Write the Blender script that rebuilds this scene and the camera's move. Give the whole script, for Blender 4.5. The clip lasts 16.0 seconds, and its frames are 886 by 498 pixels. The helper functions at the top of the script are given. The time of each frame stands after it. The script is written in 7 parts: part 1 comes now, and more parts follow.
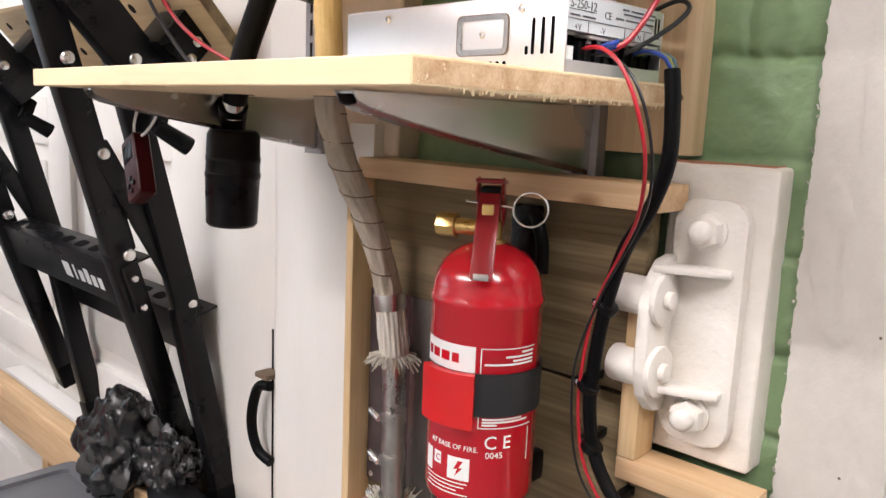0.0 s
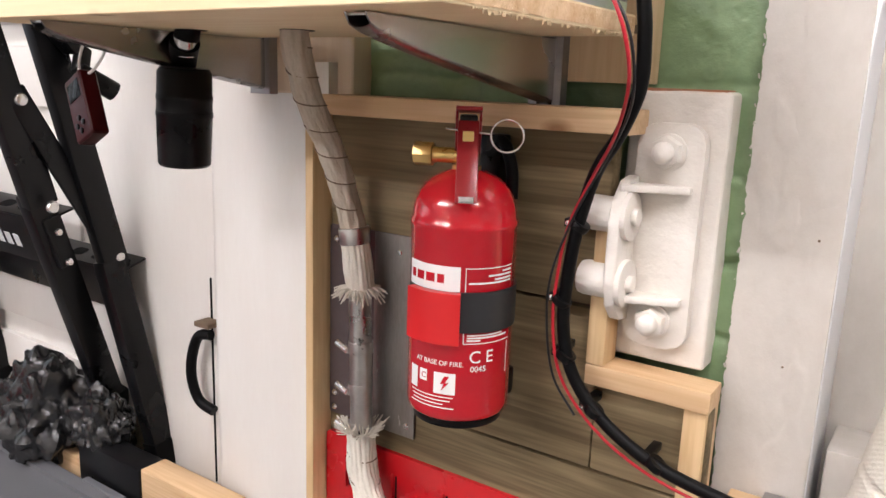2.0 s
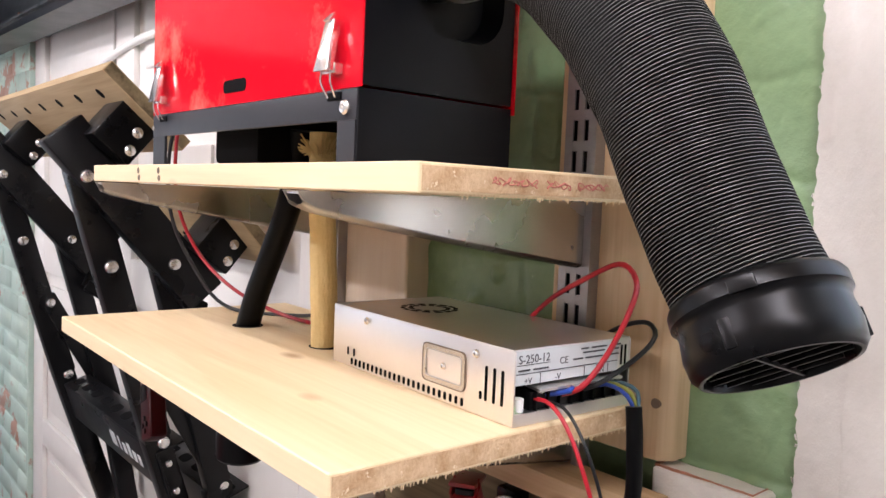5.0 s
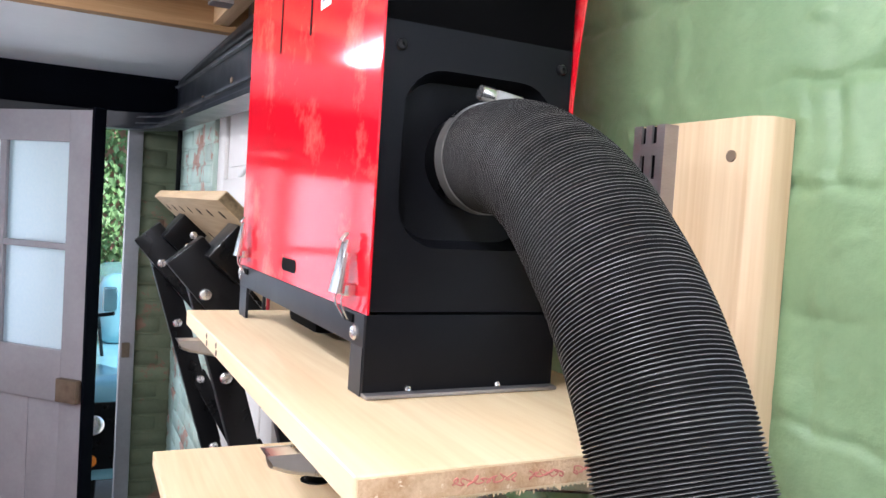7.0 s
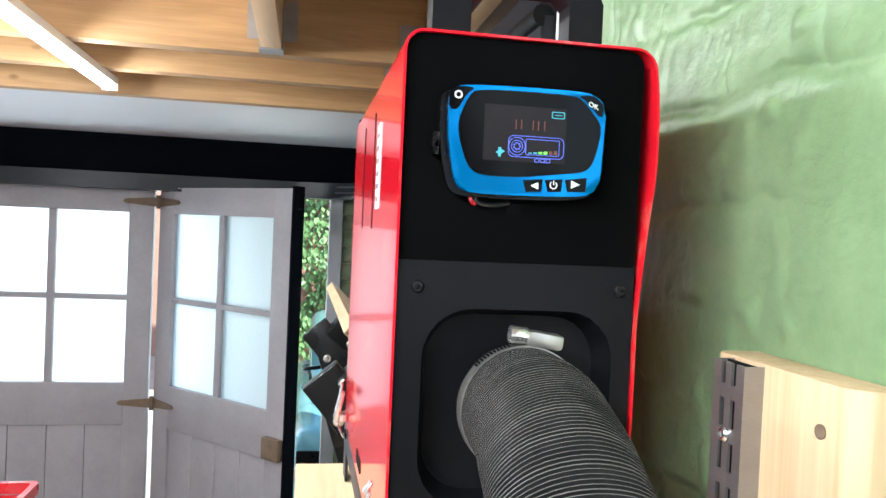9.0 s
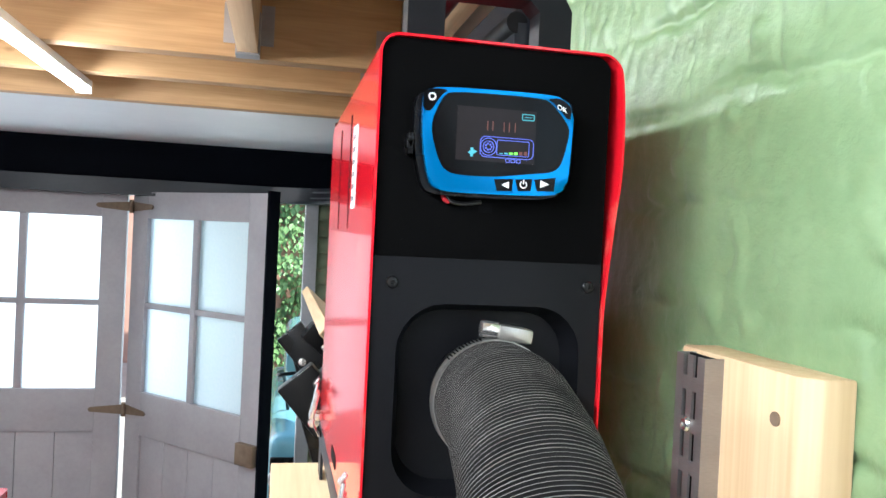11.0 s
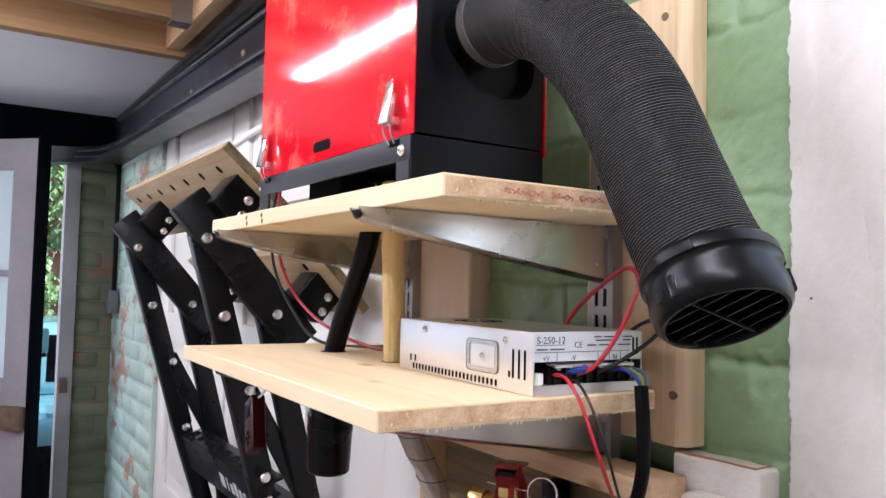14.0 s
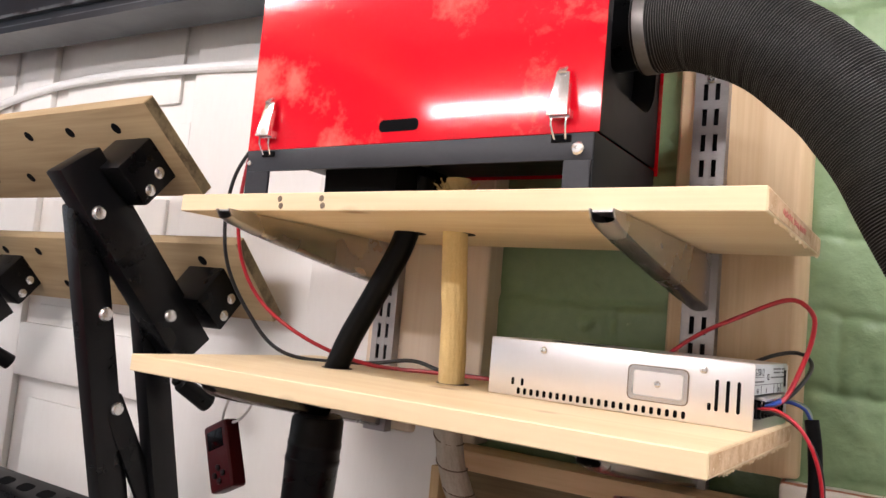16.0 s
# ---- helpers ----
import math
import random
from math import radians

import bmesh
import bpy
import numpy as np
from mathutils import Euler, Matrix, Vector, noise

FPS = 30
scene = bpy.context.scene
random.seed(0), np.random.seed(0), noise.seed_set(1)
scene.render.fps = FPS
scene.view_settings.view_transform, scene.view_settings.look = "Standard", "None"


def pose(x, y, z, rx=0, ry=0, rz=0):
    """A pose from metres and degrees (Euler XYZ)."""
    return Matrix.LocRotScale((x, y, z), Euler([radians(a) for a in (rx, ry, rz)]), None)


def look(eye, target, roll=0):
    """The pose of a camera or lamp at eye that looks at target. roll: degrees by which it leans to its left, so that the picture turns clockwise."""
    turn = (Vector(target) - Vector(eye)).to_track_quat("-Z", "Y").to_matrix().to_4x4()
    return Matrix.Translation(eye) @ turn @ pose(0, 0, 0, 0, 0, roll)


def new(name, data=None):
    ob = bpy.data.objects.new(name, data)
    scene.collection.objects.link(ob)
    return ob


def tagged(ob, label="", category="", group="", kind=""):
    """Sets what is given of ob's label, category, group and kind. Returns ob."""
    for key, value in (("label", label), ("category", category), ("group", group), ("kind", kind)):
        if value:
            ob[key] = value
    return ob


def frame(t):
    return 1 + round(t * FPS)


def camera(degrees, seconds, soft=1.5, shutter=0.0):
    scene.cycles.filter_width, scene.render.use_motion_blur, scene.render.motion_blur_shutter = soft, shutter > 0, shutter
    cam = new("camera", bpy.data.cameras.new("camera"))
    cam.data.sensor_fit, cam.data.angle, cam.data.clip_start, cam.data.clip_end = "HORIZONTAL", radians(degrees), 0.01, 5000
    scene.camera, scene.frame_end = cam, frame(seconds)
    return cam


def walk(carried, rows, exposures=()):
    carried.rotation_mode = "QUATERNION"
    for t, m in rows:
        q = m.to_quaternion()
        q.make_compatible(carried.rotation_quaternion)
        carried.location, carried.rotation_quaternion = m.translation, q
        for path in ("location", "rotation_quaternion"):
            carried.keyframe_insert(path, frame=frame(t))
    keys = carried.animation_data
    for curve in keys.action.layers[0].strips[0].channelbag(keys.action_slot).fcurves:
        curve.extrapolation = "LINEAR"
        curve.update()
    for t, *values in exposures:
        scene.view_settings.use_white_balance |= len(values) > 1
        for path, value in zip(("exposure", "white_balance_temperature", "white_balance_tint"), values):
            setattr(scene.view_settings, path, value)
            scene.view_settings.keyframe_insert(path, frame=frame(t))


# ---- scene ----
cam = camera(60.2, 16.0)
METRES, EYE, TILT, LEAN, TURN = 1.9, 1.3, 0.0, 0.0, 42.8
ROWS = [
    (0.0, 0.0, 0.0, 0.0, 0.4, -9.7, -2.35),
    (0.5, -0.0369, -0.0148, -0.0239, -5.17, -10.59, -1.95),
    (1.0, -0.0526, -0.0244, -0.0242, -8.11, -12.0, -1.78),
    (1.5, -0.0428, -0.0264, -0.0185, -8.52, -12.46, -2.09),
    (2.0, -0.045, -0.0154, -0.0146, -8.41, -12.33, -2.05),
    (2.5, -0.0487, -0.0049, 0.0052, -7.88, -11.92, -1.83),
    (3.0, -0.0151, 0.0002, 0.0242, -6.3, -11.29, -1.74),
    (3.5, 0.0148, 0.0046, 0.0344, -0.98, -9.62, -1.88),
    (4.0, 0.0352, 0.0065, 0.0503, 2.76, -7.18, -1.79),
    (4.5, 0.0371, 0.0072, 0.0757, 4.66, -4.94, -2.07),
    (7.0, 0.0971, 0.0501, 0.1786, 20.59, -2.62, -3.62),
    (7.5, 0.1104, 0.0657, 0.2078, 28.1, -3.43, -2.75),
    (8.0, 0.1115, 0.0834, 0.2353, 33.9, -3.16, -3.22),
    (8.5, 0.1199, 0.0953, 0.2466, 36.17, -2.49, -2.65),
    (9.0, 0.1368, 0.1111, 0.2582, 36.77, -1.32, -2.56),
    (11.5, 0.1474, 0.0992, 0.2518, 33.72, -0.62, -3.03),
    (12.0, 0.1466, 0.0699, 0.2187, 30.65, -1.0, -3.45),
    (12.5, 0.1242, 0.0385, 0.167, 25.11, -0.72, -2.69),
    (13.0, 0.107, -0.0047, 0.1177, 19.56, -0.21, -1.65),
    (13.5, 0.091, -0.0304, 0.0829, 16.55, 1.18, -0.73),
    (14.0, 0.0827, -0.055, 0.0647, 14.19, 2.78, -1.34),
    (14.5, 0.067, -0.0642, 0.0608, 10.42, 4.2, -1.93),
    (15.0, 0.0382, -0.0605, 0.055, 3.34, 4.91, -1.86),
    (15.5, -0.0694, -0.0382, 0.0593, -5.16, 5.75, -3.58),
    (16.0, -0.1432, -0.0096, 0.0535, -10.37, 4.99, -5.18),
]
EXPOSURES = ((0.0, 0.86, 6500, 10), (1.5, 0.89, 6550, 11), (3.5, 0.82, 6550, 13), (4.5, 0.66, 6450, 15), (7.0, 0.84, 5850, 11), (7.5, 0.88, 5700, 6), (8.0, 1.00, 5750, 3), (9.0, 1.18, 6000, 1), (11.5, 1.11, 5850, 3), (12.5, 0.80, 5600, 12), (13.5, 0.68, 5750, 13), (14.5, 0.53, 6100, 14), (15.0, 0.46, 6400, 14), (15.5, 0.43, 6600, 14), (16.0, 0.51, 6600, 13))
walk(cam, [(t, pose(0, 0, EYE, TILT, LEAN, TURN) @ pose(METRES * x, METRES * y, METRES * z, 90 + pitch, roll, yaw)) for t, x, y, z, yaw, pitch, roll in ROWS], EXPOSURES)

# ---- world and light ----
world = bpy.data.worlds.new("sky_world")
scene.world = world
world.use_nodes = True
wn = world.node_tree.nodes
sky = wn.new("ShaderNodeTexSky")
sky.sky_type = "NISHITA"
sky.sun_disc = False
sky.sun_elevation, sky.sun_rotation = radians(54), radians(54)
world.node_tree.links.new(sky.outputs[0], wn["Background"].inputs[0])
wn["Background"].inputs[1].default_value = 0.15
sun = new("sun", bpy.data.lights.new("sun", "SUN"))
sun.data.energy, sun.data.angle, sun.data.color = 5.0, radians(0.6), (1.0, 0.95, 0.88)
sun.matrix_world = look((2, 5, 12), (-5, 0, 0))


def strip_lamp(x, y, z, length, width, watts):
    """A batten's tube: two long strips that throw its light downwards and to both sides."""
    for side in (-1, 1):
        ob = new("batten_lamp", bpy.data.lights.new("batten_lamp", "AREA"))
        ob.data.shape, ob.data.size, ob.data.size_y = "RECTANGLE", length, width
        ob.data.energy, ob.data.color = watts / 2, (0.985, 0.955, 1.0)
        ob.matrix_world = pose(x, y + side * 0.010, z, side * 52, 0, 0)


strip_lamp(-1.58, -0.20, 2.124, 1.2, 0.016, 10)
strip_lamp(0.35, -0.10, 2.124, 1.2, 0.016, 20)
# unseen third tube, added to brighten the white wall on the left
strip_lamp(-1.10, -1.20, 2.124, 1.2, 0.016, 21)
# daylight that enters through the window beside the pier
day = new("window_daylight", bpy.data.lights.new("window_daylight", "AREA"))
day.data.shape, day.data.size, day.data.size_y, day.data.energy, day.data.color = "RECTANGLE", 0.85, 0.75, 2.6, (0.82, 0.91, 1.0)
day.matrix_world = look((0.34, 0.80, 1.80), (0.30, -0.4, 1.3))

# sky light that falls on the frosted panes of the garage doors
door_day = new("door_daylight", bpy.data.lights.new("door_daylight", "AREA"))
door_day.data.shape, door_day.data.size, door_day.data.size_y, door_day.data.energy, door_day.data.color = "RECTANGLE", 2.4, 1.6, 19.0, (0.91, 0.95, 1.0)
door_day.matrix_world = look((-4.30, -1.00, 1.50), (-2.0, -1.00, 1.45))

# ---- materials ----
MATS = {}


def nd(nt, kind, **kw):
    n = nt.nodes.new(kind)
    for k, v in kw.items():
        n.inputs[k].default_value = v
    return n


def surface(name, c1, c2, rough=0.6, metal=0.0, stretch=(1, 1, 1), big=5.0, fine=70.0, bump=0.25, dist=0.001,
            coat=0.0, spec=0.5, third=None, third_at=0.62, third_scale=9.0, third_soft=0.04, world_pos=False, spread=0.12, vary=0.0, detail=5.0):
    """Two-scale noise colour, roughness and relief; third: worn patches in a colour of their own."""
    m = bpy.data.materials.new(name)
    m.use_nodes = True
    nt, L = m.node_tree, m.node_tree.links.new
    b = nt.nodes["Principled BSDF"]
    if world_pos:
        co = nt.nodes.new("ShaderNodeNewGeometry").outputs["Position"]
    else:
        co = nt.nodes.new("ShaderNodeTexCoord").outputs["Object"]
    mp = nt.nodes.new("ShaderNodeMapping")
    mp.inputs["Scale"].default_value = stretch
    L(co, mp.inputs["Vector"])
    n1 = nd(nt, "ShaderNodeTexNoise", Scale=big, Detail=detail, Roughness=0.6)
    n2 = nd(nt, "ShaderNodeTexNoise", Scale=fine, Detail=4.0, Roughness=0.65)
    for n in (n1, n2):
        L(mp.outputs[0], n.inputs["Vector"])
    ad = nt.nodes.new("ShaderNodeMath")
    ad.operation = "MULTIPLY_ADD"
    ad.inputs[1].default_value = 0.45
    L(n2.outputs[0], ad.inputs[0])
    L(n1.outputs[0], ad.inputs[2])
    rp = nt.nodes.new("ShaderNodeMapRange")
    rp.inputs["From Min"].default_value, rp.inputs["From Max"].default_value = 0.45, 1.0
    L(ad.outputs[0], rp.inputs["Value"])
    mx = nt.nodes.new("ShaderNodeMix")
    mx.data_type = "RGBA"
    mx.inputs["A"].default_value, mx.inputs["B"].default_value = (*c1, 1), (*c2, 1)
    L(rp.outputs[0], mx.inputs["Factor"])
    out = mx.outputs["Result"]
    if vary:
        oi = nt.nodes.new("ShaderNodeObjectInfo")
        hs = nt.nodes.new("ShaderNodeHueSaturation")
        vr = nt.nodes.new("ShaderNodeMapRange")
        vr.inputs["To Min"].default_value, vr.inputs["To Max"].default_value = 1 - vary, 1 + vary
        L(oi.outputs["Random"], vr.inputs["Value"])
        L(vr.outputs[0], hs.inputs["Value"])
        L(out, hs.inputs["Color"])
        out = hs.outputs[0]
    if third:
        n3 = nd(nt, "ShaderNodeTexNoise", Scale=third_scale, Detail=7.0, Roughness=0.68)
        L(mp.outputs[0], n3.inputs["Vector"])
        r3 = nt.nodes.new("ShaderNodeMapRange")
        r3.inputs["From Min"].default_value, r3.inputs["From Max"].default_value = third_at, third_at + third_soft
        L(n3.outputs[0], r3.inputs["Value"])
        m3 = nt.nodes.new("ShaderNodeMix")
        m3.data_type = "RGBA"
        m3.inputs["B"].default_value = (*third, 1)
        L(out, m3.inputs["A"])
        L(r3.outputs[0], m3.inputs["Factor"])
        out = m3.outputs["Result"]
    L(out, b.inputs["Base Color"])
    rr = nt.nodes.new("ShaderNodeMapRange")
    rr.inputs["To Min"].default_value, rr.inputs["To Max"].default_value = max(0.03, rough - spread), min(1, rough + spread)
    L(n1.outputs[0], rr.inputs["Value"])
    L(rr.outputs[0], b.inputs["Roughness"])
    b.inputs["Metallic"].default_value = metal
    b.inputs["Coat Weight"].default_value = coat
    b.inputs["Specular IOR Level"].default_value = spec
    if bump:
        bp = nd(nt, "ShaderNodeBump", Strength=bump, Distance=dist)
        L(ad.outputs[0], bp.inputs["Height"])
        L(bp.outputs[0], b.inputs["Normal"])
    MATS[name] = m
    return m


def glow(name, colour, strength):
    m = bpy.data.materials.new(name)
    m.use_nodes = True
    b = m.node_tree.nodes["Principled BSDF"]
    b.inputs["Base Color"].default_value = (*colour, 1)
    b.inputs["Emission Color"].default_value = (*colour, 1)
    b.inputs["Emission Strength"].default_value = strength
    return m


def wood(name, light, dark, axis, scale=1.0, rough=0.6, knots=True, bump=0.15, contrast=1.0):
    """Sawn timber: stretched growth rings along the axis, fine fibres and scattered knots."""
    m = bpy.data.materials.new(name)
    m.use_nodes = True
    nt, L = m.node_tree, m.node_tree.links.new
    b = nt.nodes["Principled BSDF"]
    co = nt.nodes.new("ShaderNodeTexCoord").outputs["Object"]
    mp = nt.nodes.new("ShaderNodeMapping")
    st = [9.0, 9.0, 9.0]
    st["xyz".index(axis)] = 0.7
    mp.inputs["Scale"].default_value = [s * scale for s in st]
    L(co, mp.inputs["Vector"])
    warp = nd(nt, "ShaderNodeTexNoise", Scale=1.3, Detail=3.0)
    L(mp.outputs[0], warp.inputs["Vector"])
    wv = nd(nt, "ShaderNodeTexNoise", Scale=5.0, Detail=2.0, Distortion=1.2)
    L(mp.outputs[0], wv.inputs["Vector"])
    fib = nt.nodes.new("ShaderNodeMapping")
    sf = [260.0, 260.0, 260.0]
    sf["xyz".index(axis)] = 9.0
    fib.inputs["Scale"].default_value = sf
    L(co, fib.inputs["Vector"])
    fn = nd(nt, "ShaderNodeTexNoise", Scale=1.0, Detail=3.0)
    L(fib.outputs[0], fn.inputs["Vector"])
    s1 = nt.nodes.new("ShaderNodeMath")
    s1.operation = "MULTIPLY_ADD"
    s1.inputs[1].default_value = 0.5
    L(fn.outputs[0], s1.inputs[0])
    L(wv.outputs[0], s1.inputs[2])
    rp = nt.nodes.new("ShaderNodeMapRange")
    rp.inputs["From Min"].default_value, rp.inputs["From Max"].default_value = 0.75 - 0.3 / contrast, 0.75 + 0.3 / contrast
    L(s1.outputs[0], rp.inputs["Value"])
    mx = nt.nodes.new("ShaderNodeMix")
    mx.data_type = "RGBA"
    mx.inputs["A"].default_value, mx.inputs["B"].default_value = (*light, 1), (*dark, 1)
    L(rp.outputs[0], mx.inputs["Factor"])
    out = mx.outputs["Result"]
    if knots:
        km = nt.nodes.new("ShaderNodeMapping")
        ks = [9.0, 9.0, 9.0]
        ks["xyz".index(axis)] = 5.0
        km.inputs["Scale"].default_value = ks
        L(co, km.inputs["Vector"])
        vo = nd(nt, "ShaderNodeTexVoronoi", Scale=1.0)
        L(km.outputs[0], vo.inputs["Vector"])
        kr = nt.nodes.new("ShaderNodeMapRange")
        kr.inputs["From Min"].default_value, kr.inputs["From Max"].default_value = 0.10, 0.03
        L(vo.outputs["Distance"], kr.inputs["Value"])
        km2 = nt.nodes.new("ShaderNodeMix")
        km2.data_type = "RGBA"
        km2.inputs["B"].default_value = (dark[0] * 0.6, dark[1] * 0.5, dark[2] * 0.42, 1)
        L(out, km2.inputs["A"])
        L(kr.outputs[0], km2.inputs["Factor"])
        out = km2.outputs["Result"]
    L(out, b.inputs["Base Color"])
    b.inputs["Roughness"].default_value = rough
    bp = nd(nt, "ShaderNodeBump", Strength=bump, Distance=0.001)
    L(s1.outputs[0], bp.inputs["Height"])
    L(bp.outputs[0], b.inputs["Normal"])
    return m


PINE_X = wood("shelf_pine", (0.83, 0.68, 0.44), (0.72, 0.54, 0.31), "x", 0.8, contrast=0.95)
PINE_Z = wood("post_pine", (0.69, 0.53, 0.335), (0.53, 0.365, 0.205), "z", 0.8, contrast=1.15)
PALE_Z = wood("pale_painted_timber", (0.74, 0.63, 0.50), (0.66, 0.53, 0.40), "z", 0.8)
BATTEN_X = wood("batten_pine_x", (0.70, 0.50, 0.30), (0.52, 0.33, 0.17), "x", 1.2)
BATTEN_Z = wood("batten_pine_z", (0.72, 0.53, 0.30), (0.55, 0.36, 0.18), "z", 1.2)
PLANK = wood("weathered_treated_plank", (0.235, 0.175, 0.092), (0.098, 0.069, 0.031), "x", 0.55, rough=0.75, bump=0.5, contrast=1.7)
JOIST = wood("orange_joist_pine", (0.53, 0.33, 0.155), (0.37, 0.205, 0.085), "y", 0.7)
JOIST_X = wood("pale_joist_pine", (0.66, 0.46, 0.25), (0.5, 0.31, 0.15), "x", 0.7)
JAW = wood("jaw_plywood", (0.46, 0.34, 0.19), (0.32, 0.22, 0.11), "x", 0.8, knots=False)
PINE_END = surface("rough_sawn_end_grain", (0.80, 0.60, 0.38), (0.46, 0.26, 0.12), 0.85, big=60, fine=420, bump=1.0, dist=0.002, third=(0.84, 0.70, 0.48), third_at=0.62, third_scale=130)
GREEN = surface("thick_green_masonry_paint", (0.160, 0.252, 0.122), (0.235, 0.342, 0.180), 0.40, big=9, fine=75, bump=0.6, dist=0.004,
                world_pos=True, third=(0.30, 0.41, 0.24), third_at=0.70, third_scale=16)
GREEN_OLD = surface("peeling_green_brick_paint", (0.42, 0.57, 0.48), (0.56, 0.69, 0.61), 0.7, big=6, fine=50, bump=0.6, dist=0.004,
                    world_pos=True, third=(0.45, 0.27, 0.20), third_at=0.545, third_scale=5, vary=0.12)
# darker copy of the old brick paint, with the nib's shade in its colour
GREEN_SHADED = surface("shaded_green_brick_paint", (0.13, 0.155, 0.09), (0.20, 0.215, 0.13), 0.7, big=6, fine=50, bump=0.6, dist=0.004,
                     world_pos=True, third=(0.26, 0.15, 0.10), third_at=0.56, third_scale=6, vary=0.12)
PLASTER = surface("lumpy_white_plaster", (0.50, 0.463, 0.415), (0.60, 0.567, 0.52), 0.42, big=6, fine=60, bump=0.6, dist=0.003,
                  stretch=(1.3, 1.3, 0.8), third=(0.60, 0.55, 0.46), third_at=0.70, third_scale=14)
REVEAL = surface("white_gloss_reveal", (0.66, 0.67, 0.69), (0.74, 0.75, 0.77), 0.4, big=6, fine=60, bump=0.2, dist=0.002)
WHITE_WALL = surface("white_painted_boards", (0.77, 0.74, 0.695), (0.82, 0.80, 0.76), 0.5, big=4, fine=60, bump=0.3, dist=0.0015,
                     stretch=(2, 2, 0.5), third=(0.66, 0.60, 0.46), third_at=0.735, third_scale=3)
WHITE_IRON = surface("thick_white_paint_on_iron", (0.70, 0.65, 0.585), (0.79, 0.75, 0.69), 0.45, big=16, fine=55, bump=0.9, dist=0.004,
                     third=(0.50, 0.33, 0.22), third_at=0.705, third_scale=34)
STEEL = surface("brushed_zinc_steel", (0.30, 0.285, 0.28), (0.40, 0.385, 0.38), 0.45, 0.8, stretch=(1, 1, 6), big=6, fine=200, bump=0.08, dist=0.0004)
STEEL_BR = surface("polished_bracket_steel", (0.50, 0.485, 0.475), (0.62, 0.60, 0.59), 0.27, 1.0, spread=0.05, big=8, fine=160, bump=0.05, dist=0.0004)
PSU_STEEL = surface("spangled_zinc_sheet", (0.77, 0.735, 0.715), (0.82, 0.79, 0.775), 0.33, 1.0, spread=0.05, big=14, fine=180, bump=0.06, dist=0.0004)
CHROME = surface("bright_chrome", (0.72, 0.71, 0.70), (0.82, 0.81, 0.80), 0.22, 0.9, bump=0.0)
CLAMP_STEEL = surface("dull_clamp_steel", (0.34, 0.33, 0.31), (0.48, 0.47, 0.44), 0.35, 0.85, big=30, fine=200, bump=0.15)
BRASS = surface("dull_brass", (0.62, 0.42, 0.14), (0.75, 0.54, 0.22), 0.28, 1.0, big=30, bump=0.1)
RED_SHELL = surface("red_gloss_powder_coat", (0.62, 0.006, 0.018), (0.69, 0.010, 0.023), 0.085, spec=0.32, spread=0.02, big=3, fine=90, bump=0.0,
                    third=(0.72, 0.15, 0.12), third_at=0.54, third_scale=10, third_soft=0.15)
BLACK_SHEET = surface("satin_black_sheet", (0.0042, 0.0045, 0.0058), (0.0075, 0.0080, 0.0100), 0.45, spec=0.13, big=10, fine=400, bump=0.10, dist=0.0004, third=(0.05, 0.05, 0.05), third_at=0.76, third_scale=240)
BLACK_FELT = surface("dusty_matt_black_sheet", (0.0016, 0.0016, 0.0017), (0.0030, 0.0030, 0.0032), 0.9, spec=0.03, big=10, fine=400, bump=0.25, dist=0.0005, third=(0.16, 0.15, 0.14), third_at=0.735, third_scale=260)
RAIL_BLACK = surface("blue_black_satin_coat", (0.016, 0.017, 0.021), (0.026, 0.027, 0.032), 0.42, spec=0.3, big=10, fine=300, bump=0.08, dist=0.0004)
BLACK_RUBBER = surface("black_rubber", (0.0018, 0.0018, 0.002), (0.004, 0.004, 0.0044), 0.42, spec=0.12, big=30, fine=200, bump=0.1, dist=0.0004)
BLACK_PAINT = surface("black_powder_coat", (0.0032, 0.0033, 0.0038), (0.0065, 0.0066, 0.0074), 0.30, spec=0.26, big=12, fine=200, bump=0.08, dist=0.0004)
BLACK_PLASTIC = surface("black_moulded_plastic", (0.0016, 0.0016, 0.0019), (0.0034, 0.0034, 0.0038), 0.30, spec=0.2, big=20, fine=300, bump=0.05, dist=0.0003)
# near-black that draws the shade inside holes, slots and gaps
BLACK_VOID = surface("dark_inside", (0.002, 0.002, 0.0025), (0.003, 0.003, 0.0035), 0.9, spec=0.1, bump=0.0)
# groove shade and ridge highlights are put into these two hose colours
HOSE_GROOVE_SHADE = surface("shaded_duct_groove", (0.013, 0.0127, 0.0125), (0.036, 0.035, 0.034), 0.7, spec=0.05, big=12, fine=160, bump=0.1)
HOSE = surface("dusty_highlit_duct_fabric", (0.045, 0.044, 0.0425), (0.140, 0.135, 0.129), 0.45, spec=0.36, big=9, fine=120, bump=0.15, dist=0.0006,
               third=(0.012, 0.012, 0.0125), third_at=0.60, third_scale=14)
BLUE = surface("anodised_blue_bezel", (0.003, 0.145, 0.42), (0.006, 0.20, 0.52), 0.26, 0.7, bump=0.0)
SCREEN = surface("glossy_black_display", (0.002, 0.002, 0.0025), (0.003, 0.003, 0.0035), 0.05, spec=0.07, bump=0.0)
LCD = surface("lcd_window", (0.012, 0.010, 0.011), (0.020, 0.016, 0.017), 0.12, spec=0.07, bump=0.0)
LCD_BLUE = glow("lcd_blue_line", (0.09, 0.12, 0.55), 0.45)
LCD_CYAN = glow("lcd_cyan_mark", (0.06, 0.30, 0.36), 0.3)
LCD_GREEN = glow("lcd_green_bar", (0.15, 0.6, 0.05), 0.7)
POWER_LED = glow("green_indicator", (0.25, 0.8, 0.05), 1.2)
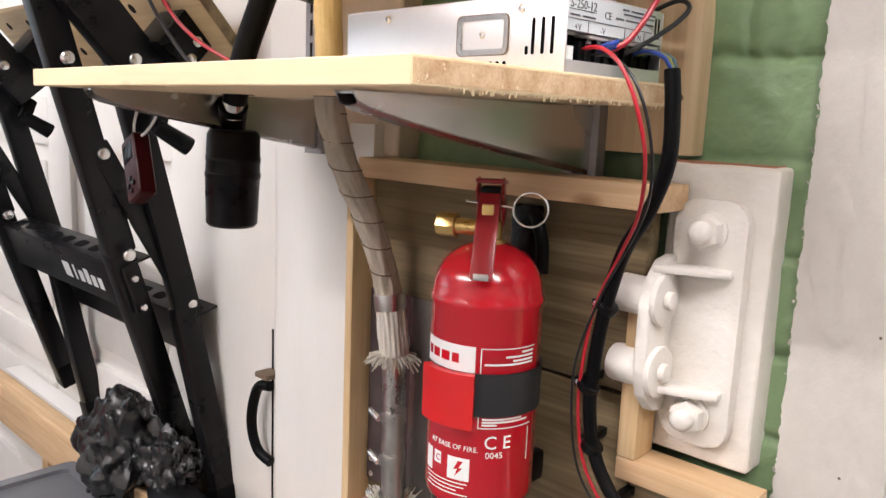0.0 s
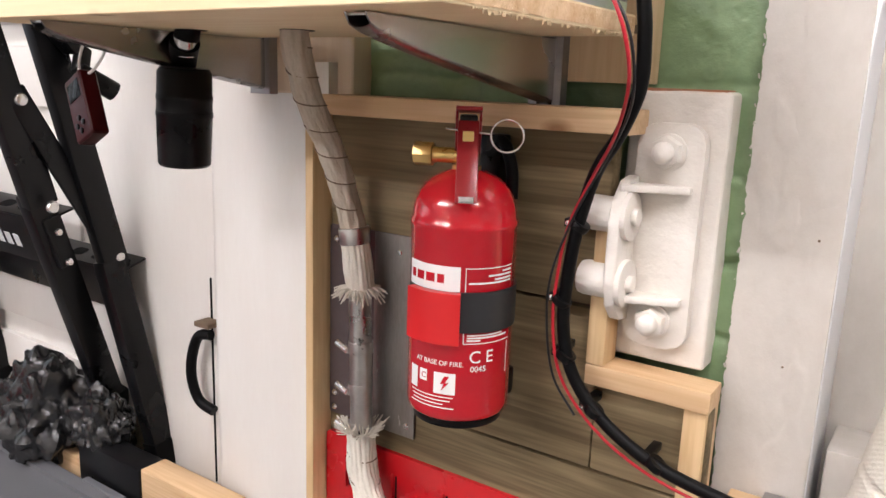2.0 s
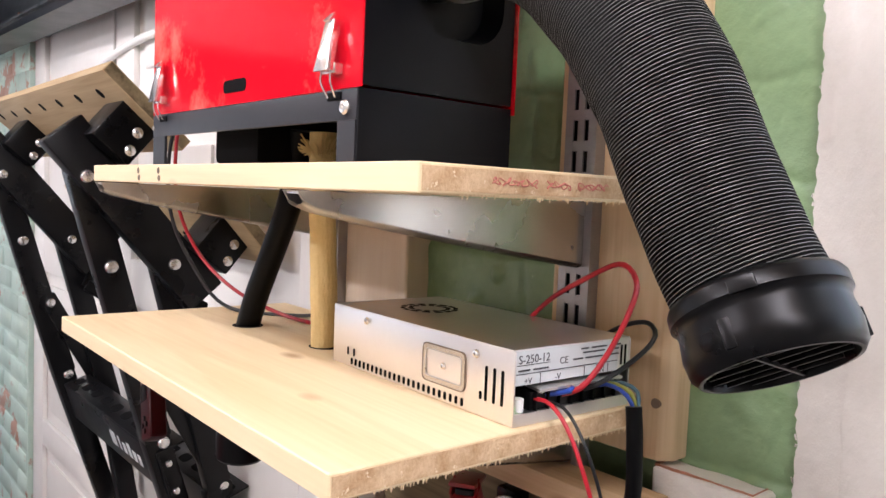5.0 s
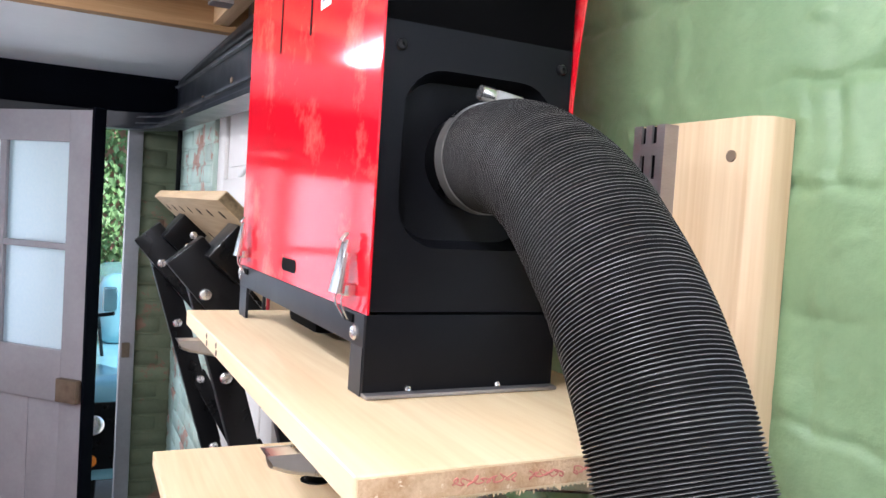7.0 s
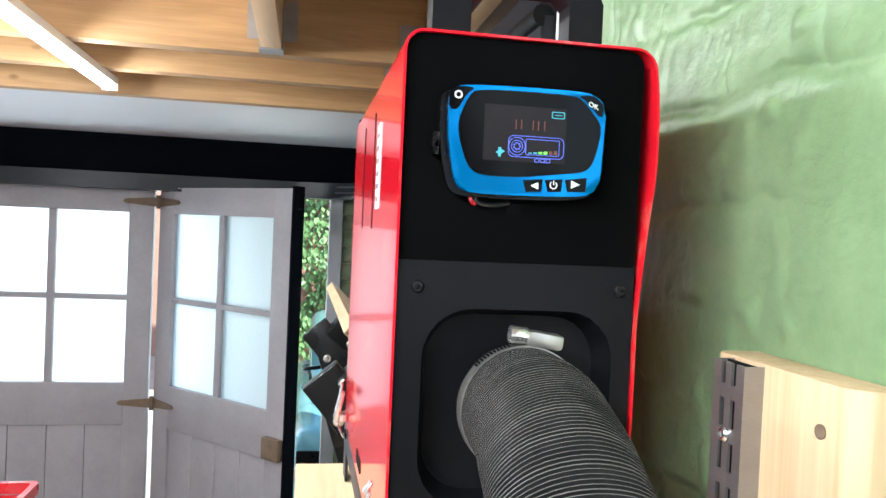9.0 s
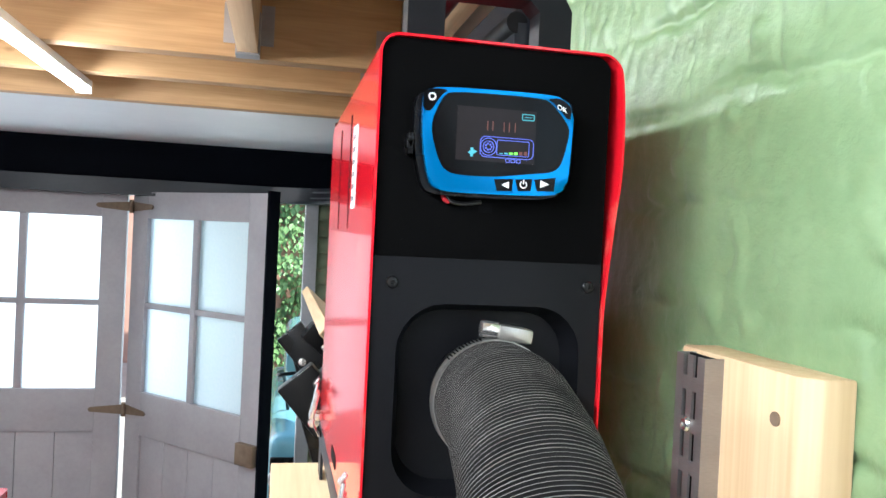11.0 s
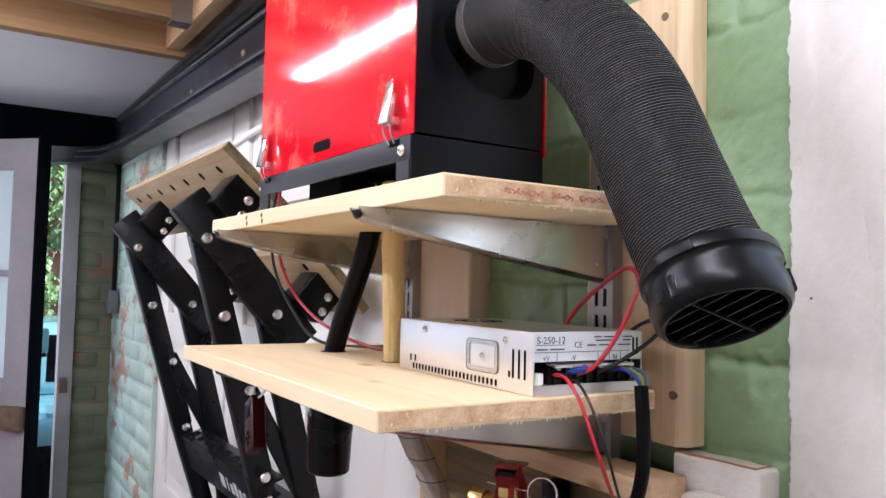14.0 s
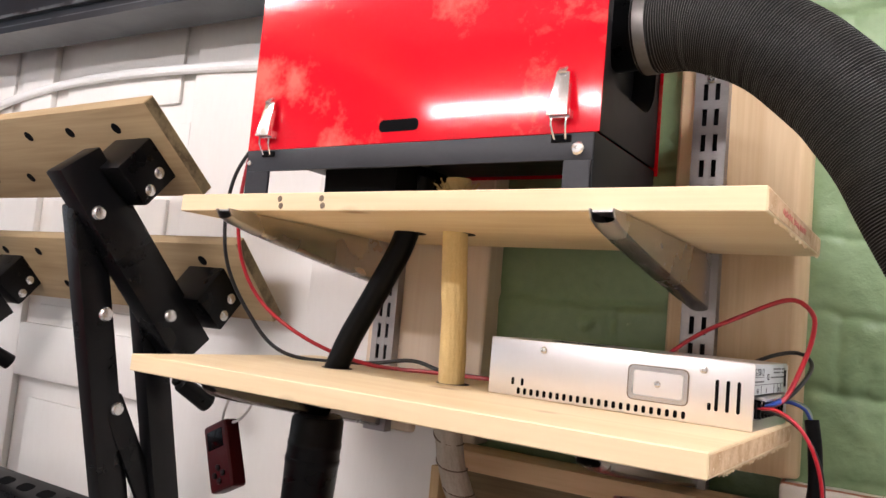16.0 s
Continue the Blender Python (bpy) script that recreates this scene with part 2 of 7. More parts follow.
LCD_RED = glow("lcd_red_bar", (0.12, 0.03, 0.02), 0.03)
WHITE_INK = surface("white_ink", (0.80, 0.79, 0.78), (0.85, 0.84, 0.83), 0.45, bump=0.0)
DARK_INK = surface("dark_ink", (0.05, 0.05, 0.055), (0.08, 0.08, 0.085), 0.5, bump=0.0)
LABEL = surface("silver_grey_label", (0.58, 0.60, 0.60), (0.66, 0.68, 0.68), 0.4, bump=0.0)
RED_PAINT = surface("extinguisher_red_enamel", (0.46, 0.004, 0.014), (0.52, 0.007, 0.018), 0.15, big=4, fine=60, bump=0.02, dist=0.0006, coat=0.5)
REMOTE_RED = surface("dark_red_remote_case", (0.030, 0.0012, 0.002), (0.042, 0.0016, 0.003), 0.35, spec=0.15, bump=0.0)
RED_DARK = surface("red_lever_paint", (0.22, 0.008, 0.012), (0.29, 0.011, 0.015), 0.28, bump=0.05)
RED_PLASTIC = surface("red_plastic_clip", (0.56, 0.012, 0.015), (0.62, 0.018, 0.02), 0.35, bump=0.05)
BAND = surface("black_strap", (0.012, 0.013, 0.015), (0.022, 0.023, 0.025), 0.42, big=40, fine=300, bump=0.25, third=(0.10, 0.10, 0.10), third_at=0.80, third_scale=60)
WRAP_TAN = surface("tan_exhaust_wrap", (0.60, 0.43, 0.18), (0.74, 0.57, 0.28), 0.85, big=12, fine=240, bump=0.7, dist=0.0015)
WRAP_WHITE = surface("grubby_white_glass_wrap", (0.56, 0.52, 0.44), (0.72, 0.69, 0.62), 0.85, big=12, fine=260, bump=0.8, dist=0.0015, third=(0.36, 0.31, 0.24), third_at=0.66, third_scale=10)
WRAP_GREY = surface("aged_grey_exhaust_wrap", (0.36, 0.31, 0.24), (0.52, 0.46, 0.38), 0.85, big=10, fine=240, bump=0.8, dist=0.0015)
PIPE_STEEL = surface("scuffed_exhaust_steel", (0.42, 0.41, 0.40), (0.62, 0.61, 0.59), 0.3, 1.0, big=24, fine=150, bump=0.2, third=(0.10, 0.09, 0.085), third_at=0.60, third_scale=26)
SHIELD = surface("plum_grey_heat_shield", (0.105, 0.082, 0.088), (0.15, 0.12, 0.125), 0.38, 0.55, big=6, fine=120, bump=0.1, third=(0.36, 0.34, 0.33), third_at=0.70, third_scale=16)
RED_RACK = surface("red_louvre_panel_paint", (0.50, 0.008, 0.014), (0.58, 0.014, 0.02), 0.28, bump=0.05)
WIRE_RED = surface("red_wire", (0.36, 0.009, 0.018), (0.44, 0.014, 0.026), 0.35, bump=0.0)
WIRE_BLACK = surface("black_wire", (0.004, 0.004, 0.0044), (0.008, 0.008, 0.009), 0.4, bump=0.0)
PENCIL = surface("faded_red_pencil", (0.52, 0.12, 0.10), (0.66, 0.30, 0.22), 0.8, big=120, bump=0.0)
WIRE_BLUE = surface("blue_wire", (0.012, 0.045, 0.26), (0.018, 0.06, 0.33), 0.4, bump=0.0)
WIRE_YELLOW = surface("yellow_green_wire", (0.24, 0.25, 0.04), (0.30, 0.30, 0.06), 0.4, bump=0.0)
WIRE_GREY = surface("petrol_grey_wire", (0.05, 0.11, 0.14), (0.07, 0.14, 0.17), 0.4, bump=0.0)
WHITE_PLASTIC = surface("white_plastic", (0.78, 0.77, 0.74), (0.83, 0.82, 0.80), 0.4, bump=0.03)
GREY_PLASTIC = surface("dark_grey_plastic_lid", (0.125, 0.129, 0.140), (0.160, 0.164, 0.176), 0.38, big=10, fine=250, bump=0.15)
BIN_BAG = surface("crinkled_black_polythene", (0.008, 0.008, 0.0085), (0.018, 0.018, 0.019), 0.24, spec=0.6, big=22, fine=90, bump=0.5, dist=0.003)
TRACK = surface("blue_black_track_paint", (0.0055, 0.007, 0.011), (0.012, 0.015, 0.021), 0.34, spec=0.3, big=8, fine=90, bump=0.3, third=(0.07, 0.05, 0.04), third_at=0.70)
# paler grey that paints the highlight lines along the track's edges
RIB_HIGHLIGHT = surface("highlit_grey_edge", (0.05, 0.055, 0.062), (0.13, 0.14, 0.15), 0.35, 0.4, big=14, fine=120, bump=0.2, third=(0.012, 0.013, 0.016), third_at=0.52, third_scale=8)
LINTEL = surface("near_black_lintel", (0.0015, 0.002, 0.004), (0.003, 0.004, 0.007), 0.6, spec=0.03, big=6, bump=0.3)
CEIL_WHITE = surface("white_ceiling_board", (0.80, 0.81, 0.83), (0.87, 0.88, 0.89), 0.42, spread=0.04, big=3, fine=40, bump=0.08, dist=0.002)
DECK = surface("roof_deck_board", (0.50, 0.43, 0.37), (0.60, 0.53, 0.46), 0.8, big=4, fine=50, bump=0.3)
DOOR_PAINT = surface("grey_white_door_paint", (0.28, 0.265, 0.28), (0.36, 0.345, 0.36), 0.5, big=5, fine=60, bump=0.3, dist=0.0015, third=(0.33, 0.29, 0.28), third_at=0.72)
HINGE = surface("rusty_brown_iron", (0.13, 0.09, 0.06), (0.22, 0.16, 0.11), 0.7, 0.3, big=30, bump=0.4)
CONCRETE = surface("grey_concrete", (0.20, 0.195, 0.185), (0.30, 0.29, 0.28), 0.85, big=3, fine=60, bump=0.4, dist=0.002)
PAVING = surface("pale_paving", (0.36, 0.33, 0.29), (0.48, 0.45, 0.40), 0.9, big=2, fine=40, bump=0.4, dist=0.004)
LEAF = surface("ivy_leaf", (0.11, 0.21, 0.07), (0.21, 0.35, 0.14), 0.5, big=3, fine=20, bump=0.1)
HOUSE = surface("pink_brick_house", (0.38, 0.20, 0.15), (0.5, 0.3, 0.23), 0.9, big=4, fine=30, bump=0.4)
TEAL = surface("pale_teal_car_paint", (0.16, 0.36, 0.42), (0.19, 0.40, 0.46), 0.2, coat=0.6, bump=0.0)
AMBER = surface("amber_lens", (0.75, 0.20, 0.02), (0.85, 0.26, 0.03), 0.2, bump=0.0)
RUST_DUST = surface("brick_dust", (0.36, 0.15, 0.09), (0.45, 0.22, 0.14), 0.95, big=40, bump=0.5)
TUBE = glow("batten_diffuser", (1.0, 0.96, 0.92), 15.0)

frost = bpy.data.materials.new("frosted_pane")
frost.use_nodes = True
fnt = frost.node_tree
fno = nd(fnt, "ShaderNodeTexNoise", Scale=26.0, Detail=7.0, Roughness=0.7)
fmx = fnt.nodes.new("ShaderNodeMix")
fmx.data_type = "RGBA"
fmx.inputs["A"].default_value, fmx.inputs["B"].default_value = (0.80, 0.87, 0.93, 1), (1.0, 1.0, 1.0, 1)
ftr = fnt.nodes.new("ShaderNodeBsdfTranslucent")
fgl = nd(fnt, "ShaderNodeBsdfGlossy", Roughness=0.35)
fms = nd(fnt, "ShaderNodeMixShader", Fac=0.06)
fnt.links.new(fno.outputs[0], fmx.inputs["Factor"])
fnt.links.new(fmx.outputs["Result"], ftr.inputs["Color"])
fnt.links.new(ftr.outputs[0], fms.inputs[1])
fnt.links.new(fgl.outputs[0], fms.inputs[2])
fnt.links.new(fms.outputs[0], fnt.nodes["Material Output"].inputs["Surface"])
glass = bpy.data.materials.new("clear_pane")
glass.use_nodes = True
gb = glass.node_tree.nodes["Principled BSDF"]
gb.inputs["Roughness"].default_value = 0.03
gb.inputs["Transmission Weight"].default_value = 1.0
gb.inputs["IOR"].default_value = 1.1

# ---- building helpers ----
INV = {}


def link(name, bm, material, angle=35):
    me = bpy.data.meshes.new(name)
    bmesh.ops.recalc_face_normals(bm, faces=bm.faces)
    bm.to_mesh(me)
    bm.free()
    me.materials.append(material)
    me.shade_smooth()
    me.set_sharp_from_angle(angle=radians(angle))
    return new(name, me)


def thing(name, loc, label, category, group="", kind="", m=None):
    """An Empty at the thing's base. With m its parts are in its own space, else in the world's."""
    ob = new(name)
    ob.empty_display_size = 0.02
    ob.matrix_basis = m if m else Matrix.Translation(loc)
    INV[ob.name] = Matrix() if m else Matrix.Translation(-Vector(loc))
    return tagged(ob, label, category, group, kind)


def part(name, bm, material, parent, label="", angle=35):
    ob = link(name, bm, material, angle)
    ob.parent = parent
    ob.matrix_parent_inverse = INV.get(parent.name, Matrix())
    return tagged(ob, label)


def solo(name, bm, material, label, category, group="", kind="", angle=35):
    return tagged(link(name, bm, material, angle), label, category, group, kind)


def box(bm, x0, x1, y0, y1, z0, z1, bev=0.0, seg=2):
    r = bmesh.ops.create_cube(bm, size=1.0, matrix=Matrix.LocRotScale(((x0 + x1) / 2, (y0 + y1) / 2, (z0 + z1) / 2), None,
                                                                     (abs(x1 - x0), abs(y1 - y0), abs(z1 - z0))))
    if bev:
        bevel(bm, r["verts"], bev, seg)
    return bm


def bevel(bm, verts, bev, seg=2):
    edges = list({e for v in verts for e in v.link_edges})
    bmesh.ops.bevel(bm, geom=edges, offset=bev, segments=seg, profile=0.6, affect="EDGES")


def boxed(*a, **k):
    return box(bmesh.new(), *a, **k)


def obox(bm, m, sx, sy, sz, bev=0.0, seg=2):
    """A box of that size centred at the pose m."""
    r = bmesh.ops.create_cube(bm, size=1.0, matrix=m @ Matrix.Diagonal((sx, sy, sz, 1)))
    if bev:
        bevel(bm, r["verts"], bev, seg)
    return bm


def bar(bm, p0, p1, w, th, bev=0.003, over=0.0):
    """A bar between two points whose width lies in the y-z plane and whose thickness lies along x."""
    p0, p1 = Vector(p0), Vector(p1)
    d = p1 - p0
    z = d.normalized()
    x = (Vector((1, 0, 0)) - z * z.x).normalized()
    y = z.cross(x)
    m = Matrix.Translation((p0 + p1) / 2) @ Matrix((x, y, z)).transposed().to_4x4()
    return obox(bm, m, th, w, d.length + 2 * over, bev)


def cyl(bm, p0, p1, r0, r1=None, seg=24, bev=0.0):
    p0, p1 = Vector(p0), Vector(p1)
    d = p1 - p0
    m = Matrix.Translation((p0 + p1) / 2) @ d.to_track_quat("Z", "Y").to_matrix().to_4x4()
    r = bmesh.ops.create_cone(bm, cap_ends=True, segments=seg, radius1=r0, radius2=r0 if r1 is None else r1, depth=d.length, matrix=m)
    if bev:
        es = [e for e in {e for v in r["verts"] for e in v.link_edges} if any(len(f.verts) > 4 for f in e.link_faces)]
        bmesh.ops.bevel(bm, geom=es, offset=bev, segments=2, profile=0.6, affect="EDGES")
    return bm


def path(ctrl, step):
    """A smooth curve through the control points, in even steps."""
    P = [Vector(c) for c in ctrl]
    P = [P[0] * 2 - P[1]] + P + [P[-1] * 2 - P[-2]]
    fine = []
    for i in range(1, len(P) - 2):
        for k in range(24):
            u = k / 24
            a, b, c, d = P[i - 1:i + 3]
            fine.append(0.5 * ((2 * b) + (c - a) * u + (2 * a - 5 * b + 4 * c - d) * u * u + (3 * b - a - 3 * c + d) * u ** 3))
    fine.append(P[-2])
    out, left = [fine[0]], step
    for a, b in zip(fine, fine[1:]):
        seg = (b - a).length
        while left <= seg and seg > 0:
            a = a.lerp(b, left / seg)
            seg = (b - a).length
            out.append(a)
            left = step
        left -= seg
    out.append(fine[-1])
    return out


def sweep(bm, pts, rad, seg=14, caps=True, squash=None):
    """A tube along the points; rad is a number or a function of (index, angle)."""
    n = len(pts)
    t0 = (pts[1] - pts[0]).normalized()
    u = t0.orthogonal().normalized()
    rings = []
    for i, p in enumerate(pts):
        t = (pts[min(i + 1, n - 1)] - pts[max(i - 1, 0)]).normalized()
        u = (u - t * u.dot(t)).normalized()
        v = t.cross(u)
        ring = []
        for k in range(seg):
            a = 2 * math.pi * k / seg
            r = rad(i, a) if callable(rad) else rad
            ring.append(bm.verts.new(p + (u * math.cos(a) + v * math.sin(a)) * r))
        rings.append(ring)
    for a, b in zip(rings, rings[1:]):
        for k in range(seg):
            bm.faces.new((a[k], a[(k + 1) % seg], b[(k + 1) % seg], b[k]))
    if caps:
        bm.faces.new(rings[0][::-1])
        bm.faces.new(rings[-1])
    return bm


def wire(ctrl, r, seg=10, step=0.006):
    return sweep(bmesh.new(), path(ctrl, step), r, seg)


def lathe(bm, profile, m, seg=48):
    """Profile rows (radius, height) turned round the local z axis of m."""
    rings = []
    for r, h in profile:
        rings.append([bm.verts.new(m @ Vector((r * math.cos(2 * math.pi * k / seg), r * math.sin(2 * math.pi * k / seg), h))) for k in range(seg)])
    for a, b in zip(rings, rings[1:]):
        for k in range(seg):
            bm.faces.new((a[k], a[(k + 1) % seg], b[(k + 1) % seg], b[k]))
    bm.faces.new(rings[0][::-1])
    bm.faces.new(rings[-1])
    return bm


def prism(bm, poly, to3, depth):
    """A flat outline (u, v), given depth; to3 maps (u, v, w) to the world."""
    a = [bm.verts.new(to3(u, v, 0)) for u, v in poly]
    b = [bm.verts.new(to3(u, v, depth)) for u, v in poly]
    bm.faces.new(a[::-1])
    bm.faces.new(b)
    n = len(poly)
    for i in range(n):
        bm.faces.new((a[i], a[(i + 1) % n], b[(i + 1) % n], b[i]))
    return bm


def rounded(u0, u1, v0, v1, r, n=6):
    out = []
    for cu, cv, a0 in ((u1 - r, v1 - r, 0), (u0 + r, v1 - r, 90), (u0 + r, v0 + r, 180), (u1 - r, v0 + r, 270)):
        for k in range(n + 1):
            a = radians(a0 + 90 * k / n)
            out.append((cu + r * math.cos(a), cv + r * math.sin(a)))
    return out


def frame_ring(bm, outer, inner, to3, depth):
    """A ring between two outlines with the same number of points."""
    n = len(outer)
    rows = [[bm.verts.new(to3(u, v, w)) for u, v in o] for o, w in ((outer, 0), (outer, depth), (inner, depth), (inner, 0))]
    for a, b in zip(rows, rows[1:] + rows[:1]):
        for i in range(n):
            bm.faces.new((a[i], a[(i + 1) % n], b[(i + 1) % n], b[i]))
    return bm


def lettering(body, size, place, align="LEFT"):
    """Letters as a thin mesh; place maps the flat (u, v, w) of the text to the thing."""
    cu = bpy.data.curves.new("lettering", "FONT")
    cu.body, cu.size, cu.extrude, cu.align_x, cu.resolution_u = body, size, 0.00015, align, 3
    ob = new("lettering", cu)
    me = bpy.data.meshes.new_from_object(ob.evaluated_get(bpy.context.evaluated_depsgraph_get()))
    bpy.data.objects.remove(ob)
    bm = bmesh.new()
    bm.from_mesh(me)
    bpy.data.meshes.remove(me)
    bmesh.ops.subdivide_edges(bm, edges=[e for e in bm.edges if e.calc_length() > size * 0.3], cuts=1)
    for v in bm.verts:
        v.co = place(*v.co)
    return bm


def screw(name, p, n, r, parent, material=None, label=""):
    p, n = Vector(p), Vector(n).normalized()
    bm = bmesh.new()
    m = Matrix.Translation(p) @ n.to_track_quat("Z", "Y").to_matrix().to_4x4()
    lathe(bm, [(r, 0), (r, r * 0.3), (r * 0.75, r * 0.6), (r * 0.35, r * 0.68), (r * 0.28, r * 0.3)], m, 12)
    return part(name, bm, material or CHROME, parent, label)

# ---- structure ----
solo("floor", boxed(-3.75, 2.3, -2.7, 0.86, -0.1, 0.0), CONCRETE, "grey concrete garage floor", "floor", kind="structure")
bm = bmesh.new()
bmesh.ops.create_grid(bm, x_segments=40, y_segments=40, size=60, matrix=Matrix.Translation((-20, 0, -0.11)))
for v in bm.verts:
    v.co.z += 0.02 * noise.noise(v.co * 0.3)
solo("ground", bm, PAVING, "pale paved ground outside the garage", "ground", kind="structure")
solo("wall_south", boxed(-3.75, 2.3, -2.8, -2.7, 0, 2.5), WHITE_WALL, "plain white garage wall", "wall", kind="structure")
solo("wall_east", boxed(2.3, 2.4, -2.8, 0.9, 0, 2.5), WHITE_WALL, "plain white garage wall", "wall", kind="structure")
solo("ceiling", boxed(-2.42, 2.4, -2.8, 0.9, 2.34, 2.42), DECK, "bare roof boards above timber joists", "ceiling", kind="structure")
solo("ceiling_panel", boxed(-3.68, -2.42, -2.8, 0.75, 2.16, 2.20), CEIL_WHITE, "white painted ceiling board", "ceiling", kind="structure")

# side wall behind the bench: masonry body, white boarding, chimney-like green pier
solo("wall_north", boxed(-3.75, -0.985, 0.705, 0.86, 0, 2.5), WHITE_WALL, "white painted boarded garage wall", "wall", kind="structure")
pier = thing("wall_pier", (-0.5, 0.7, 0), "brick pier thickly painted in green", "wall", kind="structure")
part("masonry", boxed(-0.80, -0.122, 0.652, 0.86, 1.245, 2.5), GREEN, pier)
part("masonry", boxed(-0.655, -0.122, 0.652, 0.86, 0, 1.245), GREEN, pier)
solo("wall_infill", boxed(-0.985, -0.80, 0.70, 0.86, 0, 2.5), WHITE_WALL, "white painted wall behind the column", "wall", kind="structure")


def lumpy(x0, x1, z0, z1, y, nx, nz, amp, scale, ragged=0.0, flake=0.0):
    """A slab with a trowelled face towards -y and, on its low-x side, a ragged edge."""
    bm = bmesh.new()
    rows = []
    for j in range(nz + 1):
        z = z0 + (z1 - z0) * j / nz
        edge = ragged * (0.2 * noise.noise((z * 9, 3.1, 0)) + 0.4 * noise.noise((z * 40, 7.7, 0)) + 0.5 * noise.noise((z * 160, 1.7, 0)))
        row = []
        for i in range(nx + 1):
            u = i / nx
            x = x0 + (x1 - x0) * u + edge * (1 - u) ** 2
            d = amp * (noise.noise((x * scale, z * scale * 0.5, 5)) + 0.5 * noise.noise((x * scale * 3, z * scale * 2, 9)))
            d -= flake * min(1.0, max(0.0, (noise.noise((x * 26, z * 4, 2)) + 0.45 * noise.noise((x * 60, z * 24, 4)) - 0.2) * 20))
            row.append(bm.verts.new((x, y + d, z)))
        rows.append(row)
    for a, b in zip(rows, rows[1:]):
        for i in range(nx):
            bm.faces.new((a[i], a[i + 1], b[i + 1], b[i]))
    back = [[bm.verts.new((v.co.x, y + 0.03, v.co.z)) for v in (r[0], r[-1])] for r in rows]
    for j in range(nz):
        bm.faces.new((rows[j][0], rows[j + 1][0], back[j + 1][0], back[j][0]))
        bm.faces.new((rows[j][-1], back[j][1], back[j + 1][1], rows[j + 1][-1]))
    return bm


part("render_coat", lumpy(-0.199, -0.118, 0.0, 2.34, 0.633, 40, 700, 0.0012, 22, 0.0055, 0.0011), PLASTER, pier, "lumpy cream-white plaster strip", angle=80)
skim = lumpy(-0.166, -0.121, 1.10, 2.33, 0.6316, 24, 420, 0.0007, 26, 0.0045, 0.0)
for v in skim.verts:
    # feathered out towards its foot and its far side
    v.co.y += 0.06 * max(0.0, 1.19 - v.co.z) + 0.10 * max(0.0, v.co.x + 0.140)
part("skim_patch", skim, PLASTER, pier, "later skim of cream plaster with a broken edge", angle=80)
fl = bmesh.new()
rg = random.Random(21)
for k in range(110):
    z = rg.uniform(0.98, 2.3)
    x, s = -0.1988 + rg.uniform(-0.0022, 0.002), rg.uniform(0.0008, 0.0022)
    obox(fl, pose(x, 0.6355 + rg.uniform(-0.0015, 0.0015), z, rg.uniform(-25, 25), rg.uniform(-40, 40), rg.uniform(-40, 40)), s, 0.0006, s * rg.uniform(1.2, 3.4))
part("flaked_edge", fl, PLASTER, pier, "curled flakes of white paint", angle=10)
for x, z in ((-0.150, 1.033), (-0.135, 1.151), (-0.18, 1.42), (-0.15, 1.66)):
    pit = bmesh.new()
    lathe(pit, [(0.0013, 0), (0.0010, 0.0005), (0.0003, 0.0006)], pose(x, 0.6325, z, 90, 0, 0), 8)
    part("pit", pit, HINGE, pier)
part("reveal", boxed(-0.122, -0.1165, 0.637, 0.76, 0, 2.34, 0.002), REVEAL, pier, "glossy white painted window reveal")
# wall below and above the window
under = thing("wall_window", (0.4, 0.74, 0), "white painted wall below a window", "wall", kind="structure")
part("wall_low", lumpy(-0.12, 1.1, 0.0, 1.392, 0.722, 160, 200, 0.0012, 8, 0.0, 0.0010), PLASTER, under, angle=80)
part("wall_back", boxed(-0.122, 2.3, 0.752, 0.86, 0, 1.39), PLASTER, under)
part("wall_top", boxed(-0.122, 2.3, 0.722, 0.86, 2.10, 2.5), PLASTER, under)
part("wall_end", boxed(1.05, 2.3, 0.722, 0.86, 1.39, 2.10), PLASTER, under)
part("ledge", boxed(-0.108, 0.9, 0.655, 0.725, 0.0, 0.957, 0.004), PLASTER, under, "low white painted ledge")
win = thing("window_1", (0.4, 0.76, 1.4), "old white timber window with peeling paint", "window", kind="structure")
WEATHERED = surface("flaking_window_paint", (0.62, 0.61, 0.58), (0.72, 0.71, 0.69), 0.6, big=12, fine=70, bump=0.5, third=(0.13, 0.12, 0.10), third_at=0.60, third_scale=14, stretch=(2, 2, 0.6))
part("window_sill", boxed(-0.116, 1.05, 0.672, 0.80, 1.387, 1.401, 0.005), REVEAL, win, "thin white sill")
part("window_frame", boxed(-0.116, -0.066, 0.735, 0.79, 1.402, 2.10, 0.004), WEATHERED, win)
part("window_frame", boxed(1.0, 1.05, 0.735, 0.79, 1.402, 2.10, 0.004), WEATHERED, win)
part("window_frame", boxed(-0.066, 1.0, 0.735, 0.79, 2.05, 2.10, 0.004), WEATHERED, win)
part("window_frame", boxed(-0.066, 1.0, 0.735, 0.79, 1.402, 1.432, 0.004), WEATHERED, win)
part("window_frame", boxed(0.45, 0.48, 0.735, 0.79, 1.432, 2.05, 0.004), WEATHERED, win)
for a, b in ((-0.066, 0.45), (0.48, 1.0)):
    p = part("pane", boxed(a, b, 0.762, 0.766, 1.432, 2.05), glass, win)
    p.visible_shadow = False

